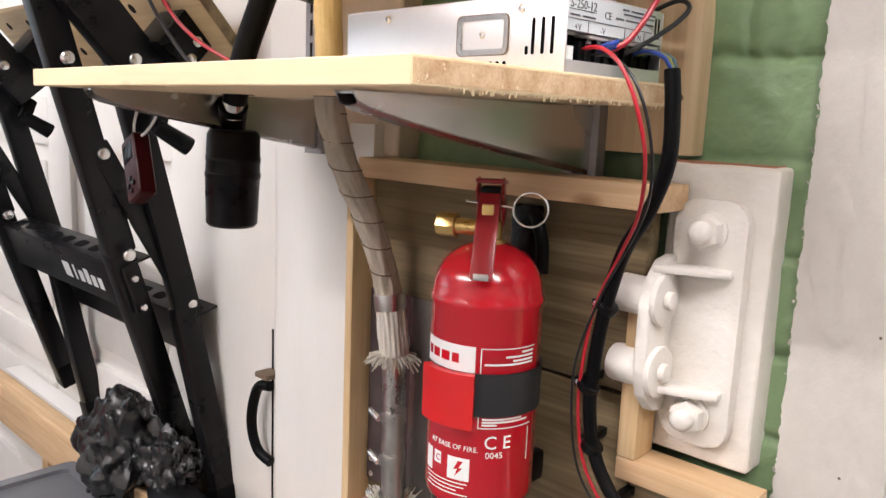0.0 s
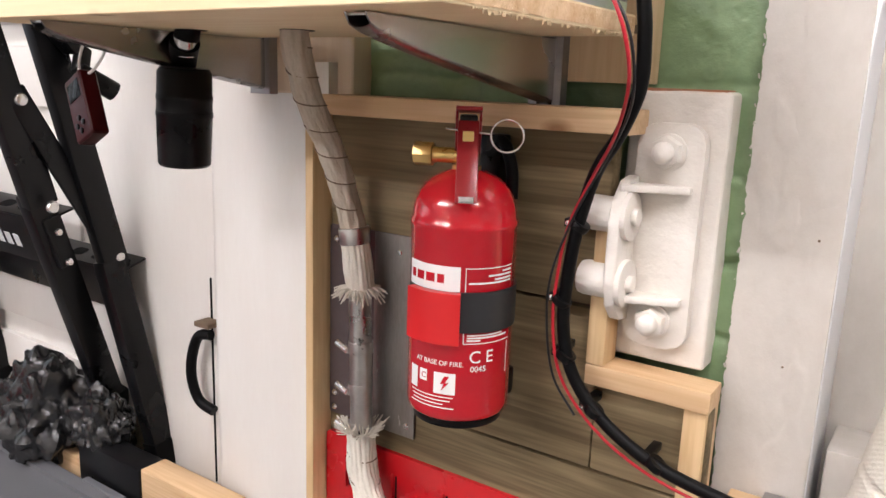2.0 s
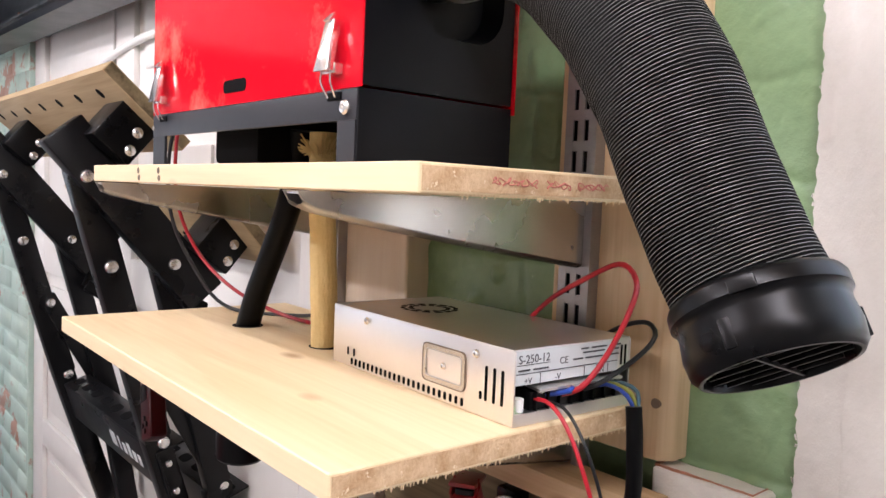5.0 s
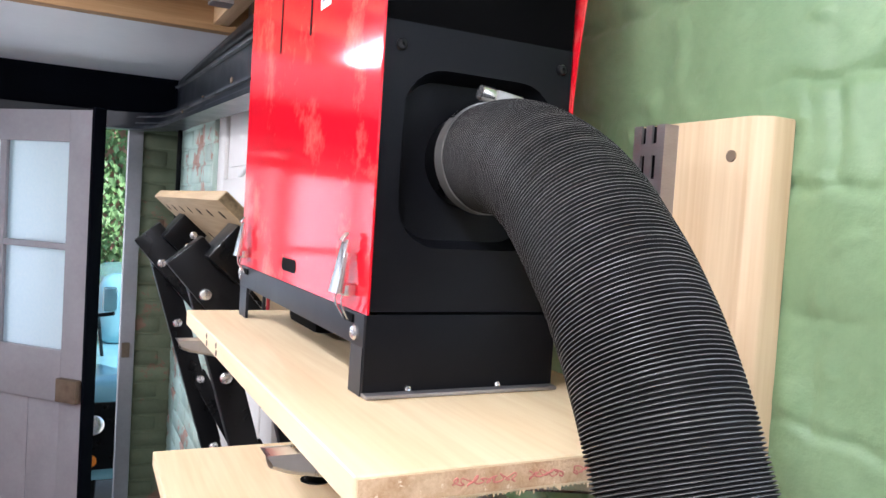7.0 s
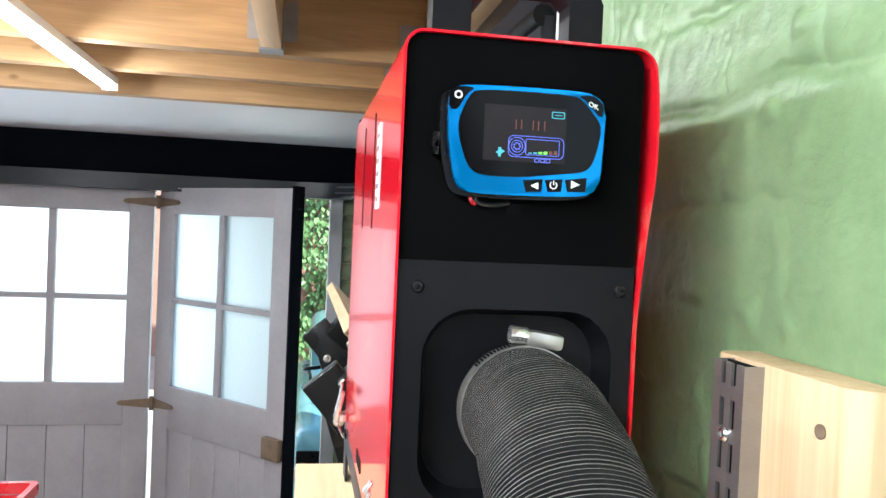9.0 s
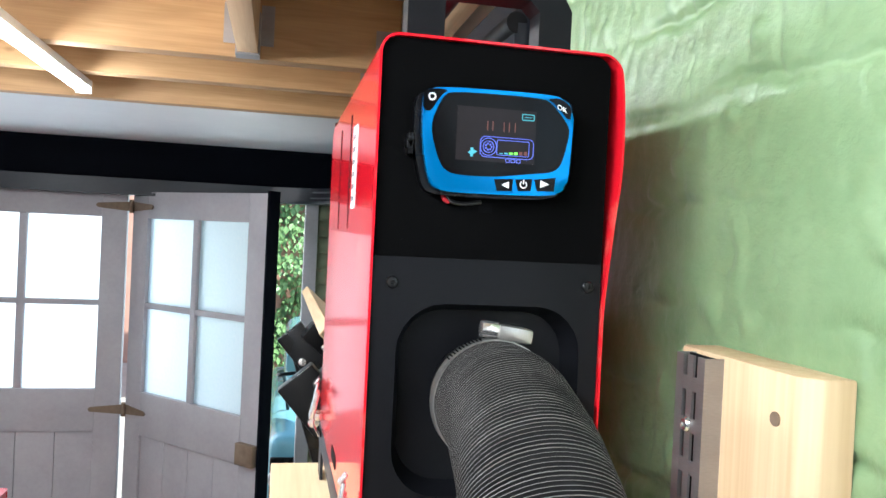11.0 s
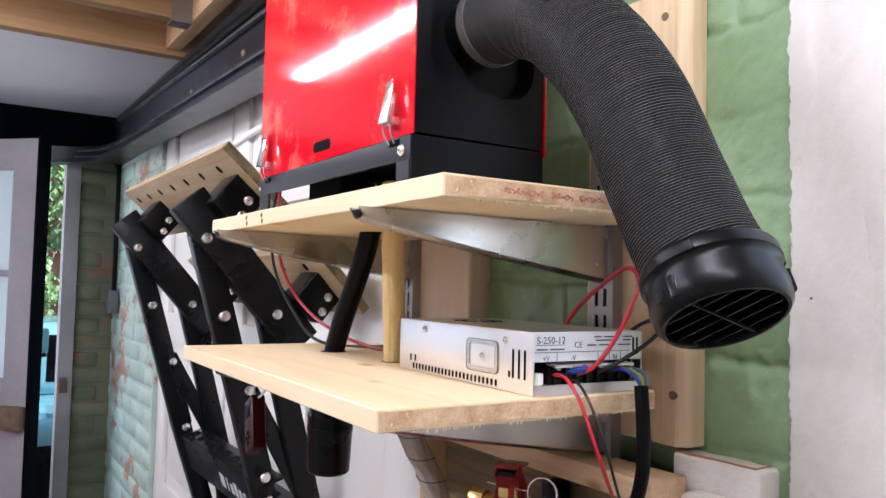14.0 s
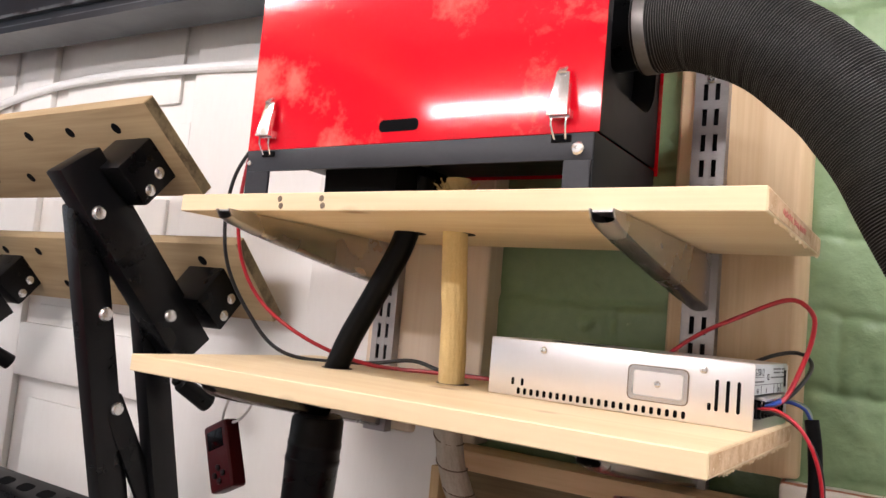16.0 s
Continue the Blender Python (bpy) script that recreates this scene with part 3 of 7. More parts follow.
# white panelled boarding with stiles and rails
boards = thing("panel_door", (-1.8, 0.69, 0), "white painted panelled door with raised stiles and rails", "door", kind="structure")
for x0, x1 in ((-2.72, -2.60), (-1.92, -1.80), (-1.33, -0.992)):
    part("stile", boxed(x0, x1, 0.690, 0.705, 0.05, 2.10, 0.004), WHITE_WALL, boards)
for x0, x1 in ((-2.60, -1.92), (-1.80, -1.33)):
    for z0, z1 in ((0.05, 0.30), (0.64, 0.72), (1.20, 1.31), (1.61, 1.71), (2.0, 2.10)):
        part("rail", boxed(x0, x1, 0.690, 0.705, z0, z1, 0.004), WHITE_WALL, boards)
    for z0, z1 in ((0.34, 0.60), (0.76, 1.16), (1.35, 1.57), (1.75, 1.96)):
        part("panel", boxed(x0 + 0.05, x1 - 0.05, 0.697, 0.706, z0, z1, 0.006), WHITE_WALL, boards)
part("hinge_gap", boxed(-1.005, -1.0015, 0.6885, 0.6905, 0.60, 0.955), BLACK_VOID, boards, "dark gap beside the door")
# ring pull and latch at the door's edge
pull = thing("ring_pull", (-1.0, 0.68, 0.75), "black iron ring handle on the white door", "handle")
part("ring", wire([(-0.985, 0.672, 0.868), (-1.010, 0.668, 0.862), (-1.028, 0.668, 0.825), (-1.031, 0.668, 0.785), (-1.016, 0.670, 0.75), (-0.985, 0.674, 0.738)], 0.0085, 12), BLACK_RUBBER, pull)
part("thumb_latch", boxed(-1.012, -0.978, 0.660, 0.690, 0.880, 0.889, 0.003), HINGE, pull, "worn bronze thumb latch")

bm = lumpy(-0.965, -0.6632, 0.0, 1.29, 0.667, 32, 90, 0.0012, 14)
for v in bm.verts:
    v.co.y -= 0.067 * (v.co.x + 0.965) / 0.273
solo("wall_column", bm, WHITE_WALL, "white painted boxed column", "column", kind="structure", angle=80)
tagged(solo("column_head", boxed(-0.980, -0.80, 0.667, 0.70, 1.29, 2.34, 0.003), WHITE_WALL, "white painted boxed column top", "column"), kind="structure")

# ---- ceiling timber, door track, lamps ----
def joist(x0, x1, y0, y1, z0, z1, material, label):
    return solo("ceiling_joist", boxed(x0, x1, y0, y1, z0, z1, 0.003), material, label, "joist", "ceiling joists", "structure")


joist(-1.765, -1.715, -2.7, 0.593, 2.17, 2.338, JOIST, "orange-stained pine ceiling joist")
joist(-2.10, -2.05, -2.7, 0.593, 2.172, 2.338, JOIST, "orange-stained pine ceiling joist")
joist(-2.42, -2.37, -2.7, 0.70, 2.155, 2.338, JOIST, "orange-stained pine ceiling joist beside white board")
joist(-0.40, 2.3, -0.122, -0.078, 2.172, 2.3395, JOIST_X, "pale pine cross joist on a steel hanger")
for y in (-1.2, 0.249):
    joist(-1.715, 2.3, y - 0.022, y + 0.022, 2.172, 2.338, JOIST_X, "pale pine cross joist on a steel hanger")
    hang = thing("joist_hanger", (-1.70, y, 2.18), "galvanised steel joist hanger", "joist hanger", "joist hangers")
    part("seat", boxed(-1.714, -1.665, y - 0.026, y + 0.026, 2.168, 2.172), STEEL, hang)
    for s in (-1, 1):
        part("cheek", boxed(-1.714, -1.668, y + s * 0.0225, y + s * 0.026, 2.172, 2.262), STEEL, hang)
        part("flange", boxed(-1.7145, -1.711, y + s * 0.026, y + s * 0.055, 2.20, 2.29), STEEL, hang)


solo("ledger", boxed(-2.369, 2.3, 0.594, 0.640, 2.172, 2.338, 0.003), JOIST_X, "pale pine ledger along the wall that carries the joists", "joist", "ceiling joists", "structure")
for x in (-2.075, -1.74):
    hang = thing("joist_hanger", (x, 0.57, 2.17), "galvanised steel joist hanger", "joist hanger", "joist hangers")
    part("seat", boxed(x - 0.030, x + 0.030, 0.535, 0.5925, 2.163, 2.1685), STEEL, hang)
    for sd in (-1, 1):
        part("cheek", boxed(x + sd * 0.0265, x + sd * 0.030, 0.535, 0.5925, 2.1685, 2.26), STEEL, hang)


def batten(x, y, length):
    b = thing("led_batten", (x, y, 2.17), "white LED batten light under the joists", "ceiling light", "LED battens")
    part("housing", boxed(x - length / 2, x + length / 2, y - 0.020, y + 0.020, 2.150, 2.170, 0.003), WHITE_PLASTIC, b)
    part("diffuser", boxed(x - length / 2 + 0.004, x + length / 2 - 0.004, y - 0.013, y + 0.013, 2.136, 2.1495, 0.005), TUBE, b, "glowing white diffuser")
    for s in (-1, 1):
        part("end_cap", boxed(x + s * length / 2 - 0.004, x + s * length / 2 + 0.004, y - 0.021, y + 0.021, 2.134, 2.1705, 0.002), WHITE_PLASTIC, b)


batten(-1.58, -0.20, 1.2)
batten(0.35, -0.10, 1.2)
# added housing for the unseen third tube
batten(-1.10, -1.20, 1.2)

solo("lintel", boxed(-3.72, -3.55, -2.7, 0.72, 1.945, 2.16, 0.006), LINTEL, "near-black painted timber lintel over the garage doors", "lintel", kind="structure")
solo("wall_plate", boxed(-3.55, -0.99, 0.648, 0.705, 1.93, 2.155, 0.006), TRACK, "dark painted timber along the wall head", "beam", kind="structure")
track = thing("door_track", (-2.5, 0.62, 1.95), "dark steel curved garage door track with rivets", "door track")


def sweep_rect(bm, pts, w, h):
    rings = []
    for i, p in enumerate(pts):
        t = (pts[min(i + 1, len(pts) - 1)] - pts[max(i - 1, 0)]).normalized()
        s = t.cross(Vector((0, 0, 1))).normalized()
        rings.append([bm.verts.new(p + s * a * w / 2 + Vector((0, 0, b * h / 2))) for a, b in ((-1, -1), (1, -1), (1, 1), (-1, 1))])
    for a, b in zip(rings, rings[1:]):
        for k in range(4):
            bm.faces.new((a[k], a[(k + 1) % 4], b[(k + 1) % 4], b[k]))
    bm.faces.new(rings[0][::-1])
    bm.faces.new(rings[-1])
    return bm


tc = [(-3.50, -2.0, 1.955), (-3.50, 0.10, 1.955), (-3.495, 0.32, 1.955), (-3.45, 0.47, 1.955), (-3.34, 0.57, 1.955), (-3.18, 0.605, 1.955), (-2.7, 0.615, 1.945), (-0.88, 0.615, 1.895)]
side_run = tc[5:]
part("channel", sweep_rect(bmesh.new(), path(tc, 0.05), 0.05, 0.06), TRACK, track)
part("lip", sweep_rect(bmesh.new(), path([(x - 0.0, y - 0.02, z - 0.036) for x, y, z in tc], 0.05), 0.09, 0.012), TRACK, track)
part("upper_flange", sweep_rect(bmesh.new(), path([(x, y + 0.012, z + 0.075) for x, y, z in side_run], 0.05), 0.018, 0.10), TRACK, track)
# thin pale ribs carry the track's highlights in their colour
for run, dy, dz in ((tc, -0.030, 0.012), (side_run, -0.006, 0.122), (tc, -0.030, -0.014)):
    part("rib", sweep_rect(bmesh.new(), path([(x, y + dy, z + dz) for x, y, z in run], 0.05), 0.012, 0.007), RIB_HIGHLIGHT, track, "grey rib of the track with a painted highlight")
for x in (-2.9, -2.45, -2.0, -1.55, -1.1):
    screw("rivet", (x, 0.589, 1.955), (0, -1, 0), 0.009, track, HINGE)
solo("rain_pipe", wire([(-3.3, 0.66, 2.125), (-2.6, 0.655, 2.125), (-1.9, 0.652, 2.11), (-0.99, 0.652, 2.10)], 0.016, 12, 0.05), BLACK_RUBBER, "black pipe run along the wall head", "pipe")
# bowed white cable on the boarding
solo("white_cable", wire([(-2.3, 0.685, 1.72), (-2.0, 0.684, 1.786), (-1.8, 0.684, 1.81), (-1.58, 0.684, 1.816), (-1.35, 0.684, 1.808), (-1.15, 0.684, 1.795), (-0.99, 0.684, 1.78)], 0.009, 10, 0.03), WHITE_PLASTIC, "thick white cable bowed along the white wall", "cable")

# ---- garage doors ----
def door_leaf(m, width, label, lower=0.06, top=1.93):
    d = thing("garage_door", None, label, "door", "garage door leaves", m=m)
    W, T = width, 0.022
    st = 0.105
    for x0, x1 in ((0, st), (W - st, W)):
        part("stile", boxed(x0, x1, -T, T, lower, top, 0.003), DOOR_PAINT, d)
    for z0, z1 in ((top - 0.115, top), (0.86, 1.05), (lower, lower + 0.18)):
        part("rail", boxed(st, W - st, -T, T, z0, z1, 0.003), DOOR_PAINT, d)
    part("muntin", boxed(W / 2 - 0.016, W / 2 + 0.016, -T * 0.8, T * 0.8, 1.05, top - 0.115, 0.003), DOOR_PAINT, d)
    zm = (1.05 + top - 0.115) / 2
    for x0, x1 in ((st, W / 2 - 0.016), (W / 2 + 0.016, W - st)):
        part("muntin", boxed(x0, x1, -T * 0.8, T * 0.8, zm - 0.012, zm + 0.012, 0.003), DOOR_PAINT, d)
        for z0, z1 in ((1.05, zm - 0.012), (zm + 0.012, top - 0.115)):
            g = part("pane", boxed(x0, x1, -0.002, 0.002, z0, z1), frost, d, "frosted glass pane")
            g.visible_shadow = False
    n = 4
    for i in range(n):
        a = st + (W - 2 * st) * i / n
        part("board", boxed(a + 0.001, a + (W - 2 * st) / n - 0.001, -0.010, 0.010, lower + 0.18, 0.86, 0.003), DOOR_PAINT, d)
    return d


def strap(d, x, z, flip=1):
    h = part("hinge", prism(bmesh.new(), [(x, z - 0.022), (x + flip * 0.14, z - 0.010), (x + flip * 0.15, z), (x + flip * 0.14, z + 0.010), (x, z + 0.022)],
                            lambda u, v, w: Vector((u, -0.024 - w, v)), 0.005), HINGE, d, "rusty iron strap hinge")
    cyl(bm := bmesh.new(), (x, -0.032, z - 0.03), (x, -0.032, z + 0.03), 0.009, seg=12)
    part("knuckle", bm, HINGE, h)


XD = -3.58
leaf_a = door_leaf(pose(XD, -1.170, 0, 0, 0, 90), 0.846, "grey-white garage door with four frosted panes, closed")
leaf_b = door_leaf(pose(XD, -0.284, 0, 0, 0, 90 - 46), 0.852, "grey-white garage door leaf with frosted panes, ajar")
door_leaf(pose(XD, -2.050, 0, 0, 0, 90), 0.865, "grey-white garage door with four frosted panes, closed")
door_leaf(pose(XD, -2.72, 0, 0, 0, 90), 0.65, "grey-white garage door with four frosted panes, closed")
for z in (1.865, 0.96):
    strap(leaf_a, 0.865, z, -1)
    strap(leaf_b, 0.0, z, 1)
    strap(leaf_a, 0.0, z, 1)
part("lock_box", boxed(0.755, 0.850, -0.05, -0.0225, 0.87, 0.955, 0.004), HINGE, leaf_b, "rusty iron rim lock")
part("edge_strip", boxed(0.853, 0.866, -0.028, 0.028, 0.05, 1.94, 0.003), LINTEL, leaf_b, "black rubber weather strip")
solo("door_frame", boxed(-3.62, -3.54, 0.455, 0.515, 0.0, 1.945, 0.004), DOOR_PAINT, "grey-white door frame post with a brass keep", "door frame", kind="structure")
solo("lock_keep", boxed(-3.54, -3.525, 0.462, 0.495, 0.92, 0.985, 0.003), HINGE, "rusty lock keep on the door frame", "lock")

# ---- the outdoors through the open leaf ----
car = thing("parked_car", (-4.8, 1.1, 0), "pale teal car parked outside the garage", "car")
bm = boxed(-6.2, -4.02, 0.33, 1.85, 0.18, 0.72, 0.10, 4)
part("body", bm, TEAL, car)
bm = boxed(-6.0, -4.9, 0.42, 1.76, 0.70, 1.15, 0.14, 4)
part("cabin", bm, TEAL, car)
part("windscreen", boxed(-4.93, -4.895, 0.55, 1.63, 0.80, 1.08, 0.01), SCREEN, car)
grille = part("grille", boxed(-4.035, -4.012, 0.345, 0.62, 0.26, 0.60, 0.01), BLACK_PLASTIC, car)
bm = bmesh.new()
lathe(bm, [(0.05, 0), (0.05, 0.01), (0.04, 0.02), (0.02, 0.024)], pose(-4.012, 0.385, 0.49, 0, 90, 0), 24)
part("headlight", bm, CHROME, grille, "round chrome headlight")
bm = bmesh.new()
lathe(bm, [(0.03, 0), (0.03, 0.012), (0.02, 0.018)], pose(-4.012, 0.375, 0.31, 0, 90, 0), 20)
part("indicator", bm, AMBER, grille, "amber indicator lens")
part("mirror_arm", wire([(-4.6, 0.44, 0.72), (-4.35, 0.40, 0.98), (-4.1, 0.37, 1.02), (-4.05, 0.46, 1.04)], 0.010, 8), BLACK_PLASTIC, car)
part("mirror", boxed(-4.09, -4.03, 0.405, 0.47, 1.05, 1.17, 0.015), TEAL, car, "pale blue wing mirror")
for x in (-5.8, -4.5):
    for y in (0.34, 1.84):
        bm = bmesh.new()
        cyl(bm, (x, y - 0.08, 0.20), (x, y + 0.08, 0.20), 0.29, seg=28, bev=0.03)
        wh = part("wheel", bm, BLACK_RUBBER, car)
        bm = bmesh.new()
        cyl(bm, (x, y - 0.09, 0.20), (x, y + 0.09, 0.20), 0.16, seg=24, bev=0.01)
        part("rim", bm, STEEL, wh)
house = thing("brick_house", (-11, 1, 0), "pinkish brick house across the yard", "house")
part("wall", boxed(-12, -11, -6, 0.75, -0.1, 5.0), HOUSE, house)
part("roof", prism(bmesh.new(), [(-12.6, 5.0), (-10.6, 5.0), (-11.6, 6.4)], lambda u, v, w: Vector((u, -6.3 + w, v)), 7.3), HINGE, house)
ivy = bmesh.new()
rng = random.Random(4)
for i in range(14000):
    y, z = rng.uniform(-1.0, 2.6), rng.uniform(0.0, 3.6)
    x = -8.6 + 0.35 * noise.noise((y * 1.7, z * 1.7, 2)) + rng.uniform(-0.16, 0.16)
    if noise.noise((y * 2.5, z * 2.5, 8)) < -0.35:
        continue
    s = rng.uniform(0.022, 0.055)
    m = Matrix.Translation((x, y, z)) @ Euler((rng.uniform(-0.7, 0.7), 1.1 + rng.uniform(-0.7, 0.7), rng.uniform(-0.6, 0.6))).to_matrix().to_4x4()
    q = [ivy.verts.new(m @ Vector(c) * 1.0) for c in ((-s, 0, 0), (0, -s * 0.7, 0.01), (s, 0, 0), (0, s * 0.7, 0.01))]
    ivy.faces.new(q)
me = bpy.data.meshes.new("ivy_hedge")
ivy.to_mesh(me)
ivy.free()
me.materials.append(LEAF)
tagged(new("ivy_hedge", me), "sunlit green ivy covering a garden wall", "hedge", kind="stuff")
solo("garden_wall", boxed(-9.2, -8.85, -1.0, 2.6, -0.1, 3.4), HOUSE, "brick garden wall behind ivy", "garden wall", kind="structure")

# ---- shelving on the pier ----
post = thing("wall_plank", (-0.35, 0.625, 1.277), "smooth planed pine plank fixed to the green wall", "plank", "rail planks")
edge = [(-0.423, 0.640), (-0.423, 0.613), (-0.420, 0.610)]
edge += [(-0.303, 0.610), (-0.301, 0.6107), (-0.2925, 0.6195), (-0.2915, 0.622), (-0.2915, 0.640)]
bm = prism(bmesh.new(), edge, lambda u, v, w: Vector((u, v, 1.277 + w)), 0.442)
bmesh.ops.bevel(bm, geom=[e for e in bm.edges if abs(e.verts[0].co.z - e.verts[1].co.z) < 1e-5 and e.calc_length() > 0.002], offset=0.0018, segments=2, profile=0.6, affect="EDGES")
part("board", bm, PINE_Z, post)
for x, z in ((-0.317, 1.692), (-0.304, 1.325)):
    bm = bmesh.new()
    cyl(bm, (x, 0.6090, z), (x, 0.614, z), 0.0042, seg=16)
    part("screw_hole", bm, HINGE, post)
post2 = thing("wall_plank", (-0.72, 0.62, 1.25), "pale wall plank behind the shelves", "plank", "rail planks")
part("board", boxed(-0.815, -0.640, 0.608, 0.647, 1.252, 1.722, 0.005, 3), PALE_Z, post2)


def upright(x, y, z0, z1):
    """Twin-slot shelving upright: a channel whose face is pierced by two rows of slots."""
    r = thing("shelf_upright", (x, y, z0), "zinc twin-slot shelving upright", "shelf upright", "shelf uprights")
    bm = bmesh.new()
    w = 0.0155
    for a, b in ((-w, -0.0085), (-0.0035, 0.0035), (0.0085, w)):
        box(bm, x + a, x + b, y, y + 0.0018, z0, z1)
    z = z0
    while z < z1:
        for a, b in ((-0.0085, -0.0035), (0.0035, 0.0085)):
            box(bm, x + a, x + b, y + 0.0001, y + 0.0017, z, min(z + 0.009, z1))
        z += 0.027
    part("face", bm, STEEL, r)
    for a, b in ((-w - 0.0016, -w), (w, w + 0.0016)):
        part("flange", boxed(x + a, x + b, y, y + 0.0135, z0, z1), STEEL, r)
    # dark sheet in place of the shade behind the slots
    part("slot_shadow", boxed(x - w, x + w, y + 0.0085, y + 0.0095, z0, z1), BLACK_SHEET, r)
    for z in (z1 - 0.045, z0 + 0.06):
        screw("screw", (x, y - 0.0002, z), (0, -1, 0), 0.005, r)
    return r


upright(-0.387, 0.5965, 1.235, 1.717)
upright(-0.780, 0.5945, 1.250, 1.717)


def bracket(x, y0, y1, z, drop):
    """A pressed shelf bracket: two cheeks that taper to the front and a folded lower edge."""
    b = thing("shelf_bracket", (x, y1, z), "polished pressed-steel tapering shelf bracket", "shelf bracket", "shelf brackets")
    tip = 0.010
    prof = [(y0, z), (y0 + 0.004, z - tip * 0.6), (y0 + 0.014, z - tip)]
    for k in range(1, 9):
        u = k / 8
        prof.append((y0 + 0.014 + (y1 - y0 - 0.014) * u, z - tip - (drop - tip) * (u ** 0.9)))
    prof += [(y1, z)]
    for s, wd in ((-1, 0.0015), (1, 0.0015)):
        bm = prism(bmesh.new(), prof, lambda u, v, w: Vector((x + s * 0.009 + w - 0.00075, u, v)), wd)
        part("cheek", bm, STEEL_BR, b)
    low = [Vector((x, u, v)) for u, v in prof[1:-1]]
    bm = bmesh.new()
    rings = []
    for p in low:
        rings.append([bm.verts.new(p + Vector((0.0098 * math.cos(a), 0, -0.004 * math.sin(a)))) for a in [math.pi * k / 8 for k in range(9)]])
    for a, c in zip(rings, rings[1:]):
        for k in range(8):
            bm.faces.new((a[k], a[k + 1], c[k + 1], c[k]))
    bmesh.ops.solidify(bm, geom=list(bm.faces), thickness=0.0012)
    part("folded_edge", bm, STEEL_BR, b)
    part("top_web", boxed(x - 0.009, x + 0.009, y0 + 0.003, y1, z - 0.0022, z - 0.0007), STEEL_BR, b)
    part("hook", boxed(x - 0.007, x + 0.007, y1, y1 + 0.006, z - drop + 0.006, z - 0.004), STEEL_BR, b)
    screw("fixing_screw", (x, y0 + 0.10, z - 0.004 - tip - (drop - tip) * 0.3), (0, -0.3, -1), 0.004, b)
    return b


Z1, Z2 = 1.3165, 1.4885
bracket(-0.387, 0.312, 0.596, Z2 - 0.001, 0.054)
bracket(-0.780, 0.312, 0.594, Z2 - 0.001, 0.054)
bracket(-0.387, 0.318, 0.596, Z1 - 0.001, 0.056)
bracket(-0.780, 0.318, 0.594, Z1 - 0.001, 0.056)


def shelf(m, L, D, T, label, holes):
    """A pine board in its own space: front right corner at the origin, x to the left negative."""
    s = thing("shelf", None, label, "shelf", "pine shelves", m=m)
    bm = bmesh.new()
    box(bm, -L, 0, 0, D, 0, T, 0.0009, 1)
    part("board", bm, PINE_X, s)
    # sawn end: splinters hang from the lower arris
    bm = bmesh.new()
    rg = random.Random(int(L * 1000))
    y = 0.03
    while y < D - 0.01:
        h, w = rg.uniform(0.0003, 0.0010) if rg.random() < 0.6 else rg.uniform(0.001, 0.0032), rg.uniform(0.0004, 0.0022)
        prism(bm, [(y, 0.0012), (y + w, 0.0012), (y + w * rg.uniform(0.2, 0.8), -h)], lambda u, v, q: Vector((-0.0012 + q, u, v)), 0.0012)
        y += w + rg.uniform(0.0, 0.0025)
    part("splinter_fringe", bm, PINE_X, s, "ragged sawn splinters")
    part("end_grain", boxed(-0.0003, 0.0005, 0.002, D - 0.002, 0.002, T - 0.002), PINE_END, s, "rough sawn end grain")
    for x, y, r in holes:
        bm = bmesh.new()
        cyl(bm, (x, y, T - 0.0003), (x, y, T + 0.0004), r, seg=24)
        h = part("drilled_hole", bm, BLACK_VOID, s, "dark drilled hole round a pipe")
        bm = bmesh.new()
        cyl(bm, (x, y, -0.0004), (x, y, 0.0003), r, seg=24)
        part("hole_below", bm, BLACK_VOID, h)
    return s


low = shelf(pose(-0.299, 0.2915, Z1, 0, 0, -1.4), 0.586, 0.281, 0.0172, "pale pine shelf with rough sawn end, lower", [(-0.302, 0.177, 0.017), (-0.444, 0.160, 0.017)])
top = shelf(pose(-0.280, 0.331, Z2, 0, 0, -0.4), 0.592, 0.262, 0.0178, "pale pine shelf carrying the heater, red pencil on its end", [(-0.328, 0.147, 0.017), (-0.391, 0.147, 0.017)])
for u0, u1 in ((-0.445, -0.391),):
    for u in (u0, u1):
        for z in (0.012, 0.005):
            bm = bmesh.new()
            lathe(bm, [(0.0032, 0), (0.0026, 0.0006), (0.0008, 0.0007)], pose(u + (0.002 if z < 0.01 else 0), -0.0001, z, 90, 0, 0), 8)
            part("nail_dent", bm, HINGE, top, "dark dented nail head")
# red pencil scribble on the end
rg = random.Random(11)
y = 0.055
for n_, wd in ((12, 0.040), (8, 0.022), (10, 0.030)):
    pts = [Vector((0.0007, y + wd * k / (4 * n_) + 0.0022 * math.sin(k * 1.3), 0.009 + 0.0028 * math.sin(k * 0.9 + n_) * rg.uniform(0.3, 1.0))) for k in range(4 * n_ + 1)]
    part("pencil_mark", sweep(bmesh.new(), path(pts, 0.0004), lambda i, a: 0.00045 + 0.00035 * noise.noise((i * 0.05, y * 90, 0)), 5), PENCIL, top, "red pencil scribble")
    y += wd + 0.008

# ---- diesel heater on the upper shelf ----
HX0, HX1, HY0, HY1, HZ0, HZ1 = -0.838, -0.424, 0.389, 0.551, 1.5068, 1.916
heater = thing("diesel_heater", (-0.63, 0.47, HZ0), "red and black boxed diesel air heater on the shelf", "heater")


